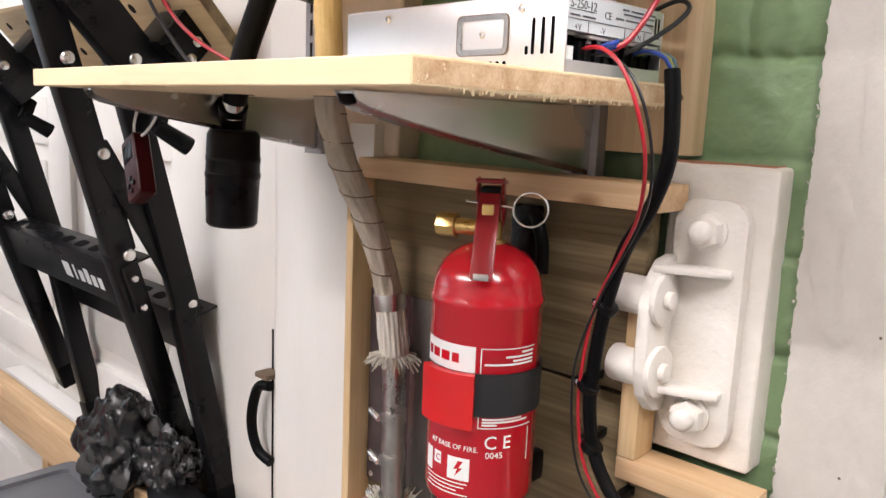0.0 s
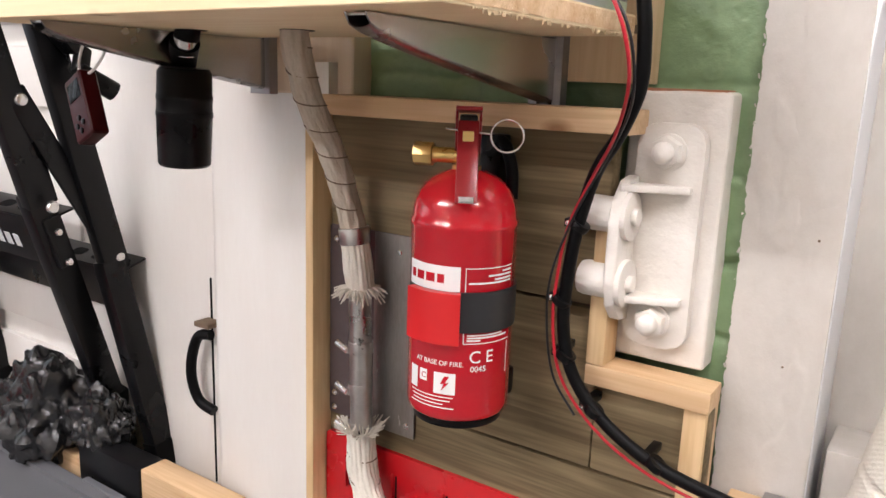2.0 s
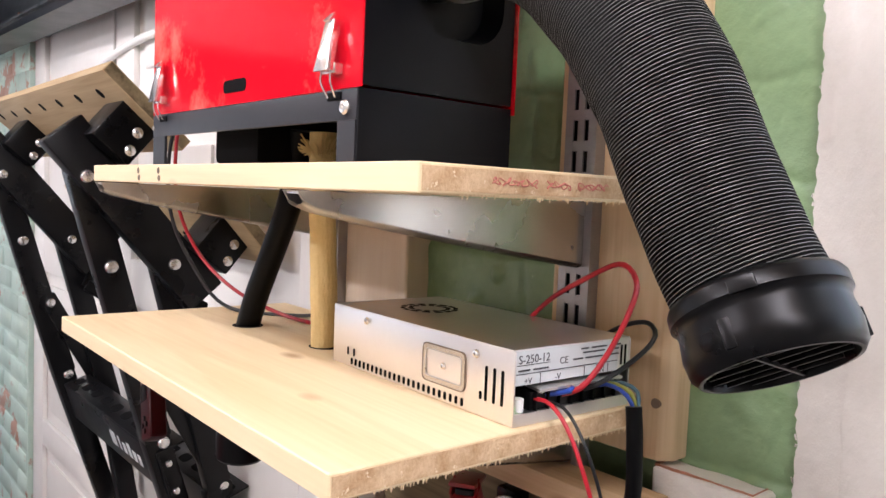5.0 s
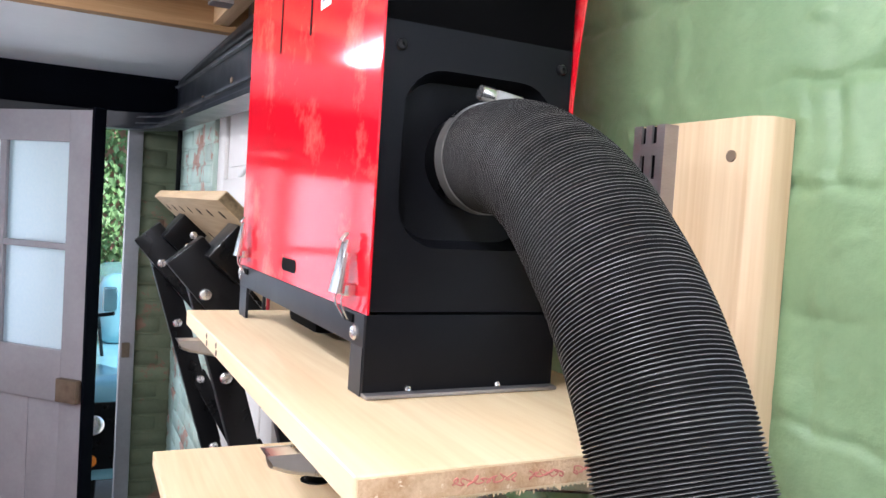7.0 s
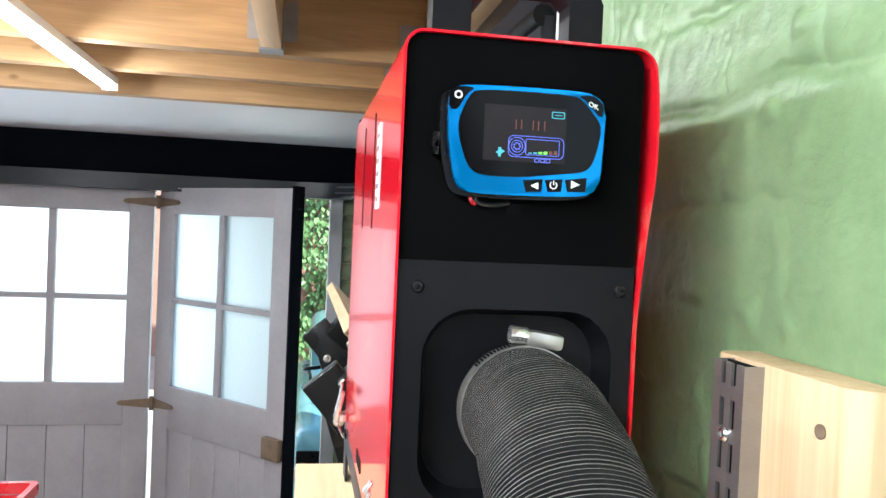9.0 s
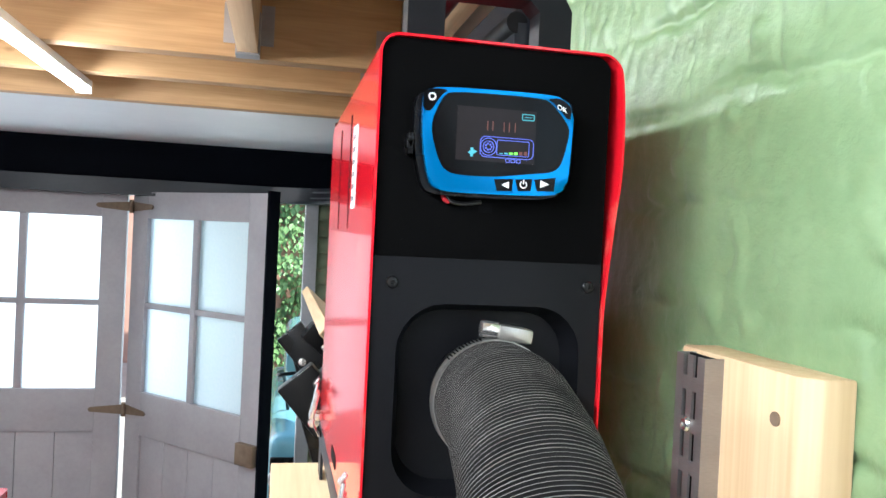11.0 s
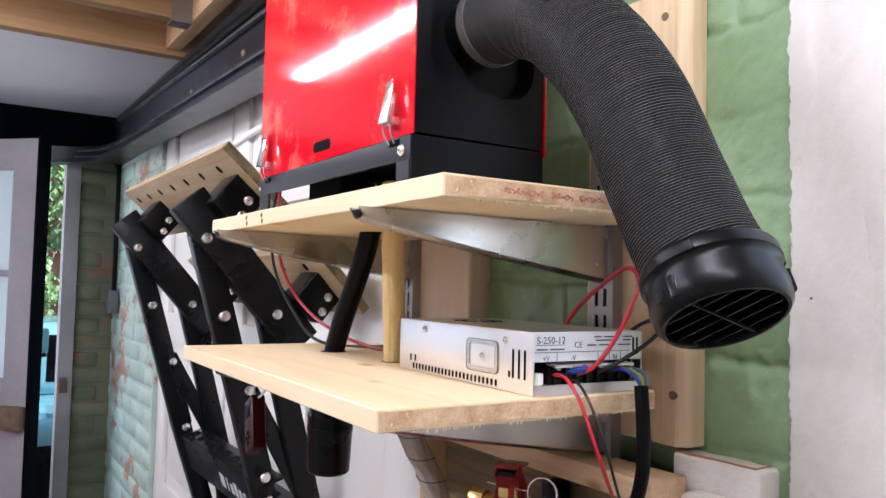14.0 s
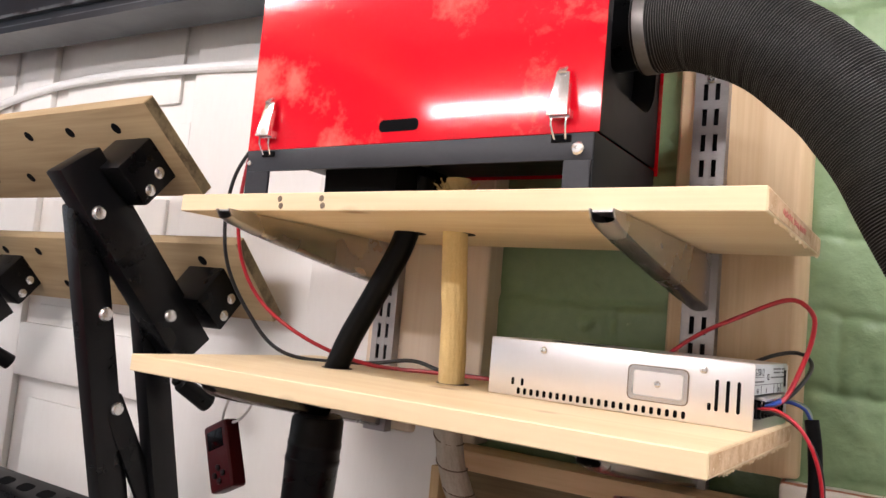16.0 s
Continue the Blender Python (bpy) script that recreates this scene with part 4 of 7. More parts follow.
def shell_line(inset):
    r = 0.013
    pts = [(HY0 + inset, 1.5655)]
    for cy, cz, a0 in ((HY0 + r, HZ1 - r, 180), (HY1 - r, HZ1 - r, 90)):
        for k in range(7):
            a = radians(a0 - 15 * k)
            pts.append((cy + (r - inset) * math.cos(a), cz + (r - inset) * math.sin(a)))
    for k in range(1, 23):
        pts.append((HY1 - inset, HZ1 - r - 0.343 * k / 22))
    return pts


def flare(z):
    """How far the wall-side edge of the sheet springs outwards at its open end."""
    return 0.009 * max(0.0, min(1.0, (z - 1.735) / 0.10)) ** 1.3 * (1.0 if z < 1.86 else max(0.0, 1 - ((z - 1.86) / 0.075) ** 2))



bm = bmesh.new()
oo, ii = shell_line(0), shell_line(0.0016)
rows = []
STATIONS = 12
for s in range(STATIONS + 1):
    x, f = HX0 + (HX1 - HX0) * s / STATIONS, max(0.0, (s / STATIONS - 0.35) / 0.65) ** 2
    rows.append([[bm.verts.new((x, y + (f * flare(z) if y > HY1 - 0.016 else 0.0), z)) for y, z in line] for line in (oo, ii)])
for (ao, ai), (bo, bi) in zip(rows, rows[1:]):
    for k in range(len(oo) - 1):
        bm.faces.new((ao[k], ao[k + 1], bo[k + 1], bo[k]))
        bm.faces.new((ai[k], bi[k], bi[k + 1], ai[k + 1]))
    for k in (0, -1):
        bm.faces.new((ao[k], bo[k], bi[k], ai[k]))
(ao, ai), (bo, bi) = rows[0], rows[-1]
for k in range(len(oo) - 1):
    bm.faces.new((bo[k], bo[k + 1], bi[k + 1], bi[k]))
    bm.faces.new((ao[k], ai[k], ai[k + 1], ao[k + 1]))
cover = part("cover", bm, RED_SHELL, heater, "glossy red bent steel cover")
FRONT = lambda u, v, w: Vector((u, HY0 - w, v))
part("finger_slot", prism(bmesh.new(), rounded(-0.655, -0.608, 1.5765, 1.5885, 0.005), FRONT, 0.0005), BLACK_VOID, cover)
for x in (-0.60, -0.703):
    part("vent_slit", prism(bmesh.new(), rounded(x - 0.002, x + 0.002, 1.79, 1.888, 0.0018), FRONT, 0.0005), BLACK_VOID, cover)
st = part("sticker", boxed(-0.572, -0.545, HY0 - 0.0006, HY0, 1.806, 1.873), WHITE_INK, cover, "white paper sticker")
for k in range(6):
    part("print_bar", boxed(-0.568, -0.552, HY0 - 0.0009, HY0 - 0.0006, 1.812 + 0.010 * k, 1.816 + 0.010 * k), DARK_INK, st)
# black end panel with a dished outlet
END = lambda u, v, w: Vector((HX1 - 0.006 + w, u, v))
oy0, oy1 = HY0 + 0.0018, HY1 - 0.0018
dish = rounded(0.4085, 0.5355, 1.614, 1.742, 0.032)
part("end_panel", frame_ring(bmesh.new(), rounded(oy0, oy1, 1.5672, HZ1 - 0.0018, 0.011), dish, END, 0.002), BLACK_FELT, heater, "dusty matt black upper sheet")
part("outlet_panel", frame_ring(bmesh.new(), rounded(oy0 + 0.0004, oy1 - 0.0004, 1.5676, 1.772, 0.0015), dish, lambda u, v, w: END(u, v, 0.0021 + w), 0.0009), BLACK_SHEET, heater, "smooth satin black lower sheet")
bm = bmesh.new()
inner = rounded(0.414, 0.530, 1.6195, 1.7365, 0.030)
a = [bm.verts.new(END(u, v, 0.0015)) for u, v in dish]
b = [bm.verts.new(END(u, v, -0.018)) for u, v in inner]
for k in range(len(a)):
    bm.faces.new((a[k], a[(k + 1) % len(a)], b[(k + 1) % len(a)], b[k]))
bm.faces.new(b)
part("outlet_dish", bm, BLACK_SHEET, heater, "dished black outlet plate")
part("end_skirt", boxed(HX1 - 0.008, HX1 - 0.0032, oy0 - 0.001, oy1 + 0.001, 1.509, 1.5655, 0.001), BLACK_SHEET, heater)
part("base_lip", boxed(HX1 - 0.03, HX1 + 0.005, oy0 - 0.001, oy1 + 0.001, HZ0, 1.5100, 0.0010), STEEL, heater, "worn grey steel base flange")
part("end_panel", boxed(HX0 + 0.002, HX0 + 0.004, oy0, oy1, 1.5656, HZ1 - 0.002), BLACK_SHEET, heater)
part("inner_tray", boxed(HX0 + 0.004, HX1 - 0.01, HY0 + 0.012, HY1 - 0.004, 1.563, 1.5655), BLACK_SHEET, heater)
part("front_rail", boxed(HX0 + 0.001, HX1 - 0.004, HY0 - 0.0005, HY0 + 0.004, 1.5415, 1.565, 0.001), RAIL_BLACK, heater)
for x0, x1 in ((HX0 + 0.001, HX0 + 0.035), (HX1 - 0.030, HX1 - 0.006)):
    part("foot", boxed(x0, x1, HY0, HY0 + 0.003, HZ0, 1.5415), RAIL_BLACK, heater)
    part("foot", boxed(x0, x1, HY1 - 0.006, HY1 - 0.003, HZ0, 1.553), BLACK_SHEET, heater)
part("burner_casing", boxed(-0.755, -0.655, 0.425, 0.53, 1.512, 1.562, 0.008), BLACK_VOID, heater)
screw("side_bolt", (-0.441, HY0 - 0.001, 1.551), (0, -1, 0), 0.0058, heater)
screw("side_bolt", (-0.832, HY0 - 0.001, 1.551), (0, -1, 0), 0.003, heater)
for y, z in ((0.404, 1.7555), (0.539, 1.7565)):
    screw("panel_screw", (HX1 - 0.003, y, z), (1, 0, 0), 0.0042, heater, BLACK_PAINT)
for y in (0.425, 0.50):
    screw("base_rivet", (HX1 - 0.003, y, 1.5115), (1, 0, 0.5), 0.0025, heater)


def latch_plate(x, z):
    """Folded lever: a tapering channel, broad at the pivot and narrow at the lipped tip."""
    m = pose(x, HY0 - 0.0105, z + 0.012, -11, 0, 0)
    bm = obox(bmesh.new(), m, 0.019, 0.002, 0.040, 0.0006)
    for s in (-1, 1):
        obox(bm, m @ pose(s * 0.0088, 0.0024, -0.004), 0.0014, 0.0048, 0.030, 0.0004)
    obox(bm, m @ pose(0, -0.0015, 0.0215, -30), 0.013, 0.002, 0.008, 0.0005)
    mi = m.inverted()
    for v in bm.verts:
        q = mi @ v.co
        q.x *= 1.0 - 0.36 * max(0.0, min(1.0, (q.z + 0.012) / 0.030))
        v.co = m @ q
    return bm


def toggle(x):
    z = 1.585
    t = part("toggle_latch", latch_plate(x, z), CHROME, heater, "chrome toggle latch")
    part("pivot", boxed(x - 0.0095, x + 0.0095, HY0 - 0.009, HY0 - 0.0005, z - 0.009, z - 0.001, 0.001), CHROME, t)
    for s in (-1, 1):
        part("bail", wire([(x + s * 0.0065, HY0 - 0.008, z - 0.003), (x + s * 0.0068, HY0 - 0.010, z - 0.014), (x + s * 0.005, HY0 - 0.004, z - 0.026)], 0.0009, 6, 0.003), CHROME, t)
    part("keeper", boxed(x - 0.009, x + 0.009, HY0 - 0.002, HY0 - 0.0004, z - 0.028, z - 0.022), BLACK_VOID, t)


toggle(-0.457)
toggle(-0.804)
# carrying handle of folded black sheet
TOPF = lambda u, v, w: Vector((HX1 - 0.028 - w, u, v))
ho = [(0.410, HZ1), (0.410, 1.950), (0.424, 1.975), (0.514, 1.975), (0.528, 1.950), (0.528, HZ1)]
hi = [(0.436, HZ1), (0.436, 1.948), (0.441, 1.955), (0.497, 1.955), (0.504, 1.948), (0.504, HZ1)]
part("carry_handle", frame_ring(bmesh.new(), ho, hi, TOPF, 0.022), BLACK_SHEET, heater)
part("handle_bar", wire([(HX0 + 0.03, 0.446, HZ1 + 0.004), (HX0 + 0.05, 0.446, 1.945), (-0.70, 0.446, 1.964), (-0.58, 0.446, 1.966), (HX1 - 0.040, 0.446, 1.966)], 0.010, 14, 0.01), BLACK_RUBBER, heater)
# controller with a blue bezel
CX = HX1 - 0.004
CTL = lambda u, v, w: Vector((CX + w, u, v))


def eased(poly, rounds=2):
    """The outline with its corners cut twice over, so that it reads as one curve."""
    for _ in range(rounds):
        out = []
        for (ax, ay), (bx, by) in zip(poly, poly[1:] + poly[:1]):
            out += [(ax * 0.78 + bx * 0.22, ay * 0.78 + by * 0.22), (ax * 0.22 + bx * 0.78, ay * 0.22 + by * 0.78)]
        poly = out
    return poly


body = eased([(0.4165, 1.8785), (0.427, 1.8815), (0.466, 1.8825), (0.508, 1.8825), (0.5185, 1.8770), (0.5175, 1.8500), (0.5160, 1.8215), (0.5080, 1.8165), (0.4700, 1.8150), (0.4300, 1.8150), (0.4225, 1.8200), (0.4170, 1.8480)])
ctl = part("controller", prism(bmesh.new(), [(u + (0.466 - u) * -0.03 - 0.0028, v - 0.002) for u, v in body], CTL, 0.0085), BLACK_PLASTIC, heater, "black-backed display controller")
bm = prism(bmesh.new(), body, lambda u, v, w: CTL(u, v, 0.0085 + w), 0.0055)
bmesh.ops.bevel(bm, geom=[e for e in bm.edges if abs(e.verts[0].co.x - CX - 0.014) < 1e-4 and abs(e.verts[1].co.x - CX - 0.014) < 1e-4], offset=0.0018, segments=3, profile=0.5, affect="EDGES")
part("bezel", bm, BLUE, ctl, "metallic blue bezel")
lens = eased([(0.4215, 1.8560), (0.4285, 1.8745), (0.4345, 1.8795), (0.4960, 1.8800), (0.5030, 1.8765), (0.5150, 1.8630), (0.5155, 1.8560), (0.5110, 1.8370), (0.5050, 1.8315), (0.4880, 1.8295), (0.4640, 1.8262), (0.4370, 1.8262), (0.4290, 1.8320)])
part("display_lens", prism(bmesh.new(), lens, lambda u, v, w: CTL(u, v, 0.0138 + w), 0.0008), SCREEN, ctl, "glossy black display")
for v0, v1 in ((1.838, 1.852), (1.842, 1.848)):
    part("side_catch", boxed(CX + 0.001, CX + 0.010, 0.4090 if v0 < 1.84 else 0.4080, 0.4125, v0, v1, 0.0008), BLACK_PLASTIC, ctl)


def flat(name, poly, w, material, label=""):
    return part(name, prism(bmesh.new(), poly, lambda u, v, q: CTL(u, v, w + q), 0.0003), material, ctl, label)


def slab(u0, u1, v0, v1):
    return [(u0, v0), (u1, v0), (u1, v1), (u0, v1)]


flat("lcd_window", slab(0.4390, 0.4920, 1.8360, 1.8705), 0.0146, LCD)


def outline(u0, u1, v0, v1, r, t, w, material):
    part("display_line", frame_ring(bmesh.new(), rounded(u0, u1, v0, v1, r), rounded(u0 + t, u1 - t, v0 + t, v1 - t, max(r - t, 0.0003)), lambda u, v, q: CTL(u, v, w + q), 0.0003), material, ctl)


# drawing of a heater: case, fan, inner panel, duct and level bars
outline(0.4548, 0.4910, 1.8388, 1.8522, 0.0035, 0.00035, 0.0150, LCD_BLUE)
outline(0.4550, 0.4660, 1.8398, 1.8512, 0.0054, 0.00035, 0.0150, LCD_BLUE)
outline(0.4568, 0.4642, 1.8417, 1.8493, 0.0036, 0.00035, 0.0150, LCD_BLUE)
for k in range(7):
    a = 2 * math.pi * k / 7
    cu_, cv_ = 0.4605 + 0.0020 * math.cos(a), 1.8455 + 0.0020 * math.sin(a)
    flat("display_dot", slab(cu_ - 0.0005, cu_ + 0.0005, cv_ - 0.0005, cv_ + 0.0005), 0.0150, LCD_BLUE)
outline(0.4660, 0.4880, 1.8405, 1.8505, 0.0010, 0.00035, 0.0150, LCD_BLUE)
for u in (0.4722, 0.4758, 0.4794):
    outline(u, u + 0.0030, 1.8362, 1.8386, 0.0004, 0.00035, 0.0150, LCD_BLUE)
outline(0.4822, 0.4906, 1.8642, 1.8684, 0.0006, 0.0005, 0.0150, LCD_CYAN)
flat("display_mark", slab(0.4840, 0.4888, 1.8661, 1.8665), 0.0150, LCD_CYAN)
flat("display_mark", [(0.4487, 1.8385), (0.4503, 1.8385), (0.4503, 1.8400), (0.4530, 1.8420), (0.4505, 1.8430), (0.4505, 1.8442), (0.4487, 1.8442), (0.4487, 1.8425), (0.4470, 1.8410), (0.4487, 1.8400)], 0.0150, LCD_CYAN)
for k, mt in enumerate((LCD_CYAN, LCD_CYAN, LCD_GREEN, LCD_GREEN, LCD_RED, LCD_RED)):
    flat("display_bar", slab(0.4680 + 0.0033 * k, 0.4703 + 0.0033 * k, 1.8414, 1.8420 + 0.0004 * k), 0.0150, mt)
for u in (0.4590, 0.4625, 0.4700, 0.4735, 0.4775):
    flat("display_digit", slab(u, u + 0.0006, 1.8560, 1.8620), 0.0150, LCD_RED)
# keys and their marks, in a row that climbs slightly
for u0, u1 in ((0.4655, 0.4785), (0.4798, 0.4915), (0.4928, 0.5075)):
    z0 = 1.8175 + 0.05 * (u0 - 0.4655)
    flat("key", [(u0 + 0.0022, z0), (u1 - 0.0008, z0 + 0.0005), (u1, z0 + 0.0085 + (0.0012 if u1 > 0.5 else 0)), (u0, z0 + 0.0075)], 0.0140, SCREEN)
flat("key_mark", [(0.4755, 1.8195), (0.4755, 1.8240), (0.4705, 1.8217)], 0.0144, WHITE_INK)
flat("key_mark", [(0.4970, 1.8212), (0.5030, 1.8238), (0.4970, 1.8262)], 0.0144, WHITE_INK)
arc = [radians(125 + 290 * k / 14) for k in range(15)]
part("key_mark", prism(bmesh.new(), [(0.4855 + 0.0025 * math.cos(a), 1.8226 + 0.0025 * math.sin(a)) for a in arc] + [(0.4855 + 0.0019 * math.cos(a), 1.8226 + 0.0019 * math.sin(a)) for a in arc[::-1]], lambda u, v, q: CTL(u, v, 0.0144 + q), 0.0003), WHITE_INK, ctl)
flat("key_mark", slab(0.4852, 0.4858, 1.8228, 1.8256), 0.0144, WHITE_INK)
flat("corner_key", eased([(0.4168, 1.8660), (0.4220, 1.8655), (0.4275, 1.8755), (0.4330, 1.8798), (0.4240, 1.8803), (0.4165, 1.8775)], 1), 0.0142, SCREEN)
flat("corner_key", eased([(0.4990, 1.8795), (0.5050, 1.8768), (0.5155, 1.8655), (0.5165, 1.8745), (0.5120, 1.8788), (0.5070, 1.8808)], 1), 0.0142, SCREEN)
gear = []
for k in range(48):
    r = 0.0027 if k % 4 < 2 else 0.0021
    gear.append((0.4222 + r * math.cos(2 * math.pi * k / 48), 1.8748 + r * math.sin(2 * math.pi * k / 48)))
part("gear_mark", frame_ring(bmesh.new(), gear, [(0.4222 + 0.0016 * math.cos(2 * math.pi * k / 48), 1.8748 + 0.0016 * math.sin(2 * math.pi * k / 48)) for k in range(48)], lambda u, v, q: CTL(u, v, 0.0146 + q), 0.0003), WHITE_INK, ctl)
part("key_text", lettering("OK", 0.0046, lambda u, v, w: CTL(0.5060 + u, 1.8738 + v - 0.35 * u, 0.0148 + w)), WHITE_INK, ctl)
part("controller_lead", wire([(CX + 0.003, 0.4345, 1.8135), (CX + 0.004, 0.4355, 1.8105), (CX + 0.003, 0.4385, 1.8090)], 0.0015, 8, 0.001), WIRE_RED, heater, "short red lead")
part("controller_lead", wire([(CX + 0.003, 0.4375, 1.8135), (CX + 0.004, 0.4400, 1.8095), (CX + 0.002, 0.4500, 1.8085), (CX + 0.001, 0.4610, 1.8105)], 0.0014, 8, 0.002), WIRE_BLACK, heater, "short black lead")
part("lead_slot", boxed(CX - 0.0015, CX + 0.0004, 0.4600, 0.4690, 1.8035, 1.8100), BLACK_VOID, heater)

# ---- warm-air hose ----
hose = thing("air_hose", (-0.42, 0.472, 1.675), "dusty black corrugated warm-air hose bending down from the heater", "hose")
hc = [(-0.4215, 0.4715, 1.681), (-0.405, 0.4715, 1.681), (-0.365, 0.4705, 1.678), (-0.310, 0.468, 1.655), (-0.259, 0.467, 1.611), (-0.220, 0.467, 1.558), (-0.194, 0.467, 1.507), (-0.171, 0.467, 1.465), (-0.153, 0.467, 1.436)]
hp = path(hc, 0.00045)
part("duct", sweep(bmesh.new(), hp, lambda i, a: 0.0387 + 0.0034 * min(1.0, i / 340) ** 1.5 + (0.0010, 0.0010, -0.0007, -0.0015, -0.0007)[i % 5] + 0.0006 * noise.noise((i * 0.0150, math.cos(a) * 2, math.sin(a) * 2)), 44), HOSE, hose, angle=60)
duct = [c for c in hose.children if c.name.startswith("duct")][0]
duct.data.materials.append(HOSE_GROOVE_SHADE)
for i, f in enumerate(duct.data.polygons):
    # ridges hold dust and painted highlights, the other faces the grooves' painted shade
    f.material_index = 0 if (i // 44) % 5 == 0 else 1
bm = bmesh.new()
cyl(bm, (-0.447, 0.4715, 1.680), (-0.418, 0.4715, 1.681), 0.035, seg=40)
part("spigot", bm, BLACK_PLASTIC, hose)
cb = bmesh.new()
mC = Matrix.Translation((-0.414, 0.4715, 1.681)) @ Vector((1, 0, 0.02)).to_track_quat("Z", "Y").to_matrix().to_4x4()
frame_ring(cb, [(0.0406 * math.cos(2 * math.pi * k / 60), 0.0406 * math.sin(2 * math.pi * k / 60)) for k in range(60)],
           [(0.0395 * math.cos(2 * math.pi * k / 60), 0.0395 * math.sin(2 * math.pi * k / 60)) for k in range(60)], lambda u, v, w: mC @ Vector((u, v, w - 0.005)), 0.0105)
clamp = part("hose_clamp", cb, CLAMP_STEEL, hose, "bright steel worm-drive clamp")
for k in range(11):
    a = radians(104 + 3.4 * k)
    obox(bm := bmesh.new(), Matrix.Translation((-0.4145, 0.4715 + 0.0408 * math.cos(a), 1.681 + 0.0408 * math.sin(a))) @ pose(0, 0, 0, math.degrees(a) - 90 + 18, 0, 0), 0.0062, 0.0011, 0.0006)
    part("band_slot", bm, BLACK_VOID, clamp)
part("worm_housing", obox(bmesh.new(), pose(-0.4145, 0.484, 1.7248, -8, 0, 0), 0.013, 0.024, 0.010, 0.003), CLAMP_STEEL, clamp)
bm = bmesh.new()
cyl(bm, (-0.4145, 0.4615, 1.7282), (-0.4145, 0.4735, 1.7268), 0.0056, seg=12, bev=0.0010)
part("worm_screw", bm, CHROME, clamp)

# round outlet grille on the hose's end
axis = (Vector((-0.120, 0.456, 1.388)) - Vector((-0.150, 0.467, 1.440))).normalized()
mV = Matrix.Translation((-0.1535, 0.4675, 1.4375)) @ axis.to_track_quat("Z", "Y").to_matrix().to_4x4()
vent = thing("vent_outlet", None, "round black plastic air outlet with a louvred grille", "air vent", m=mV)
prof = [(0.0365, -0.006), (0.0405, -0.006), (0.0450, -0.004), (0.0465, -0.001), (0.0465, 0.006), (0.0445, 0.008), (0.0438, 0.012), (0.0450, 0.024), (0.0438, 0.034), (0.0405, 0.0385), (0.0385, 0.0385), (0.0375, 0.036), (0.0375, 0.002)]
bm = bmesh.new()
lathe(bm, [(r * 1.035, h) for r, h in prof], Matrix(), 64)
part("housing", bm, BLACK_PLASTIC, vent, angle=40)
bm = bmesh.new()
cyl(bm, (0, 0, 0.0175), (0, 0, 0.0195), 0.0374, seg=48)
part("backing", bm, BLACK_VOID, vent)
tw = radians(62)
for k in range(-2, 3):
    o = 0.0135 * k
    h = math.sqrt(0.0372 ** 2 - o ** 2)
    m = Matrix.Rotation(tw, 4, "Z") @ pose(0, o, 0.0335, 0, 0, 0)
    part("louvre", obox(bmesh.new(), m, 2 * h, 0.0013, 0.006, 0.0003), BLACK_PLASTIC, vent)
part("cross_bar", obox(bmesh.new(), Matrix.Rotation(tw, 4, "Z") @ pose(0, 0, 0.0360, 0, 0, 0), 0.0014, 0.0744, 0.003, 0.0003), BLACK_PLASTIC, vent)
for a in (20, 140, 260):
    m = Matrix.Rotation(radians(a), 4, "Z")
    part("tab", obox(bmesh.new(), m @ pose(0.0468, 0, 0.003, 0, 0, 0), 0.004, 0.014, 0.008, 0.001), BLACK_PLASTIC, vent)
    part("thumb_notch", obox(bmesh.new(), m @ pose(0.0432, 0.014, 0.024, 0, 0, 0), 0.004, 0.006, 0.016, 0.001), BLACK_PLASTIC, vent)

# ---- power supply ----
psu = thing("power_supply", None, "perforated zinc-steel switching power supply on the shelf", "power supply", m=pose(-0.301, 0.4365, Z1 + 0.0176, 0, 0, -2.7))
PL, PD, PH = 0.239, 0.1215, 0.0515
part("chassis", boxed(-PL, -0.012, 0.0018, PD - 0.001, 0.0, PH - 0.002), PSU_STEEL, psu)
part("front_cheek", boxed(-PL, 0.0, 0.0, 0.0016, 0.0, PH, 0.0005), PSU_STEEL, psu)
part("rear_cheek", boxed(-PL, 0.0, PD - 0.0012, PD, 0.0, PH, 0.0004), PSU_STEEL, psu)
lid = part("lid", boxed(-PL, -0.001, 0.0, PD, PH, PH + 0.0012, 0.0004), PSU_STEEL, psu)
part("floor_plate", boxed(-0.012, 0.0, 0.0016, PD - 0.0012, 0.0, 0.0085), PSU_STEEL, psu)
face = part("label_plate", boxed(-0.0035, -0.0008, 0.0018, PD - 0.014, 0.0280, PH), LABEL, psu, "silver label with printed terminals")
part("end_sheet", boxed(-0.0035, -0.0008, PD - 0.014, PD - 0.0014, 0.0280, PH), PSU_STEEL, psu)
for y in (PD - 0.011, PD - 0.0065):
    part("vent_slot", boxed(-0.0010, -0.0005, y, y + 0.002, 0.032, 0.047), BLACK_VOID, psu)
PE = lambda u, v, w: Vector((-0.0007 + w, u, v))
part("label_text", lettering("S-250-12", 0.0084, lambda u, v, w: PE(0.004 + u, 0.0428 + v, w)), DARK_INK, face)
part("label_text", lettering("CE", 0.0072, lambda u, v, w: PE(0.044 + u, 0.0392 + v, w)), DARK_INK, face)
for tx, u in (("+V", 0.010), ("-V", 0.040), ("N", 0.0875)):
    part("label_text", lettering(tx, 0.0062, lambda a, b, w: PE(u + a, 0.0285 + b, w)), DARK_INK, face)
for u0, u1, v in ((0.002, 0.107, 0.0355), (0.003, 0.034, 0.0415)):
    part("label_line", boxed(-0.0007, -0.0004, u0, u1, v, v + 0.0005), DARK_INK, face)
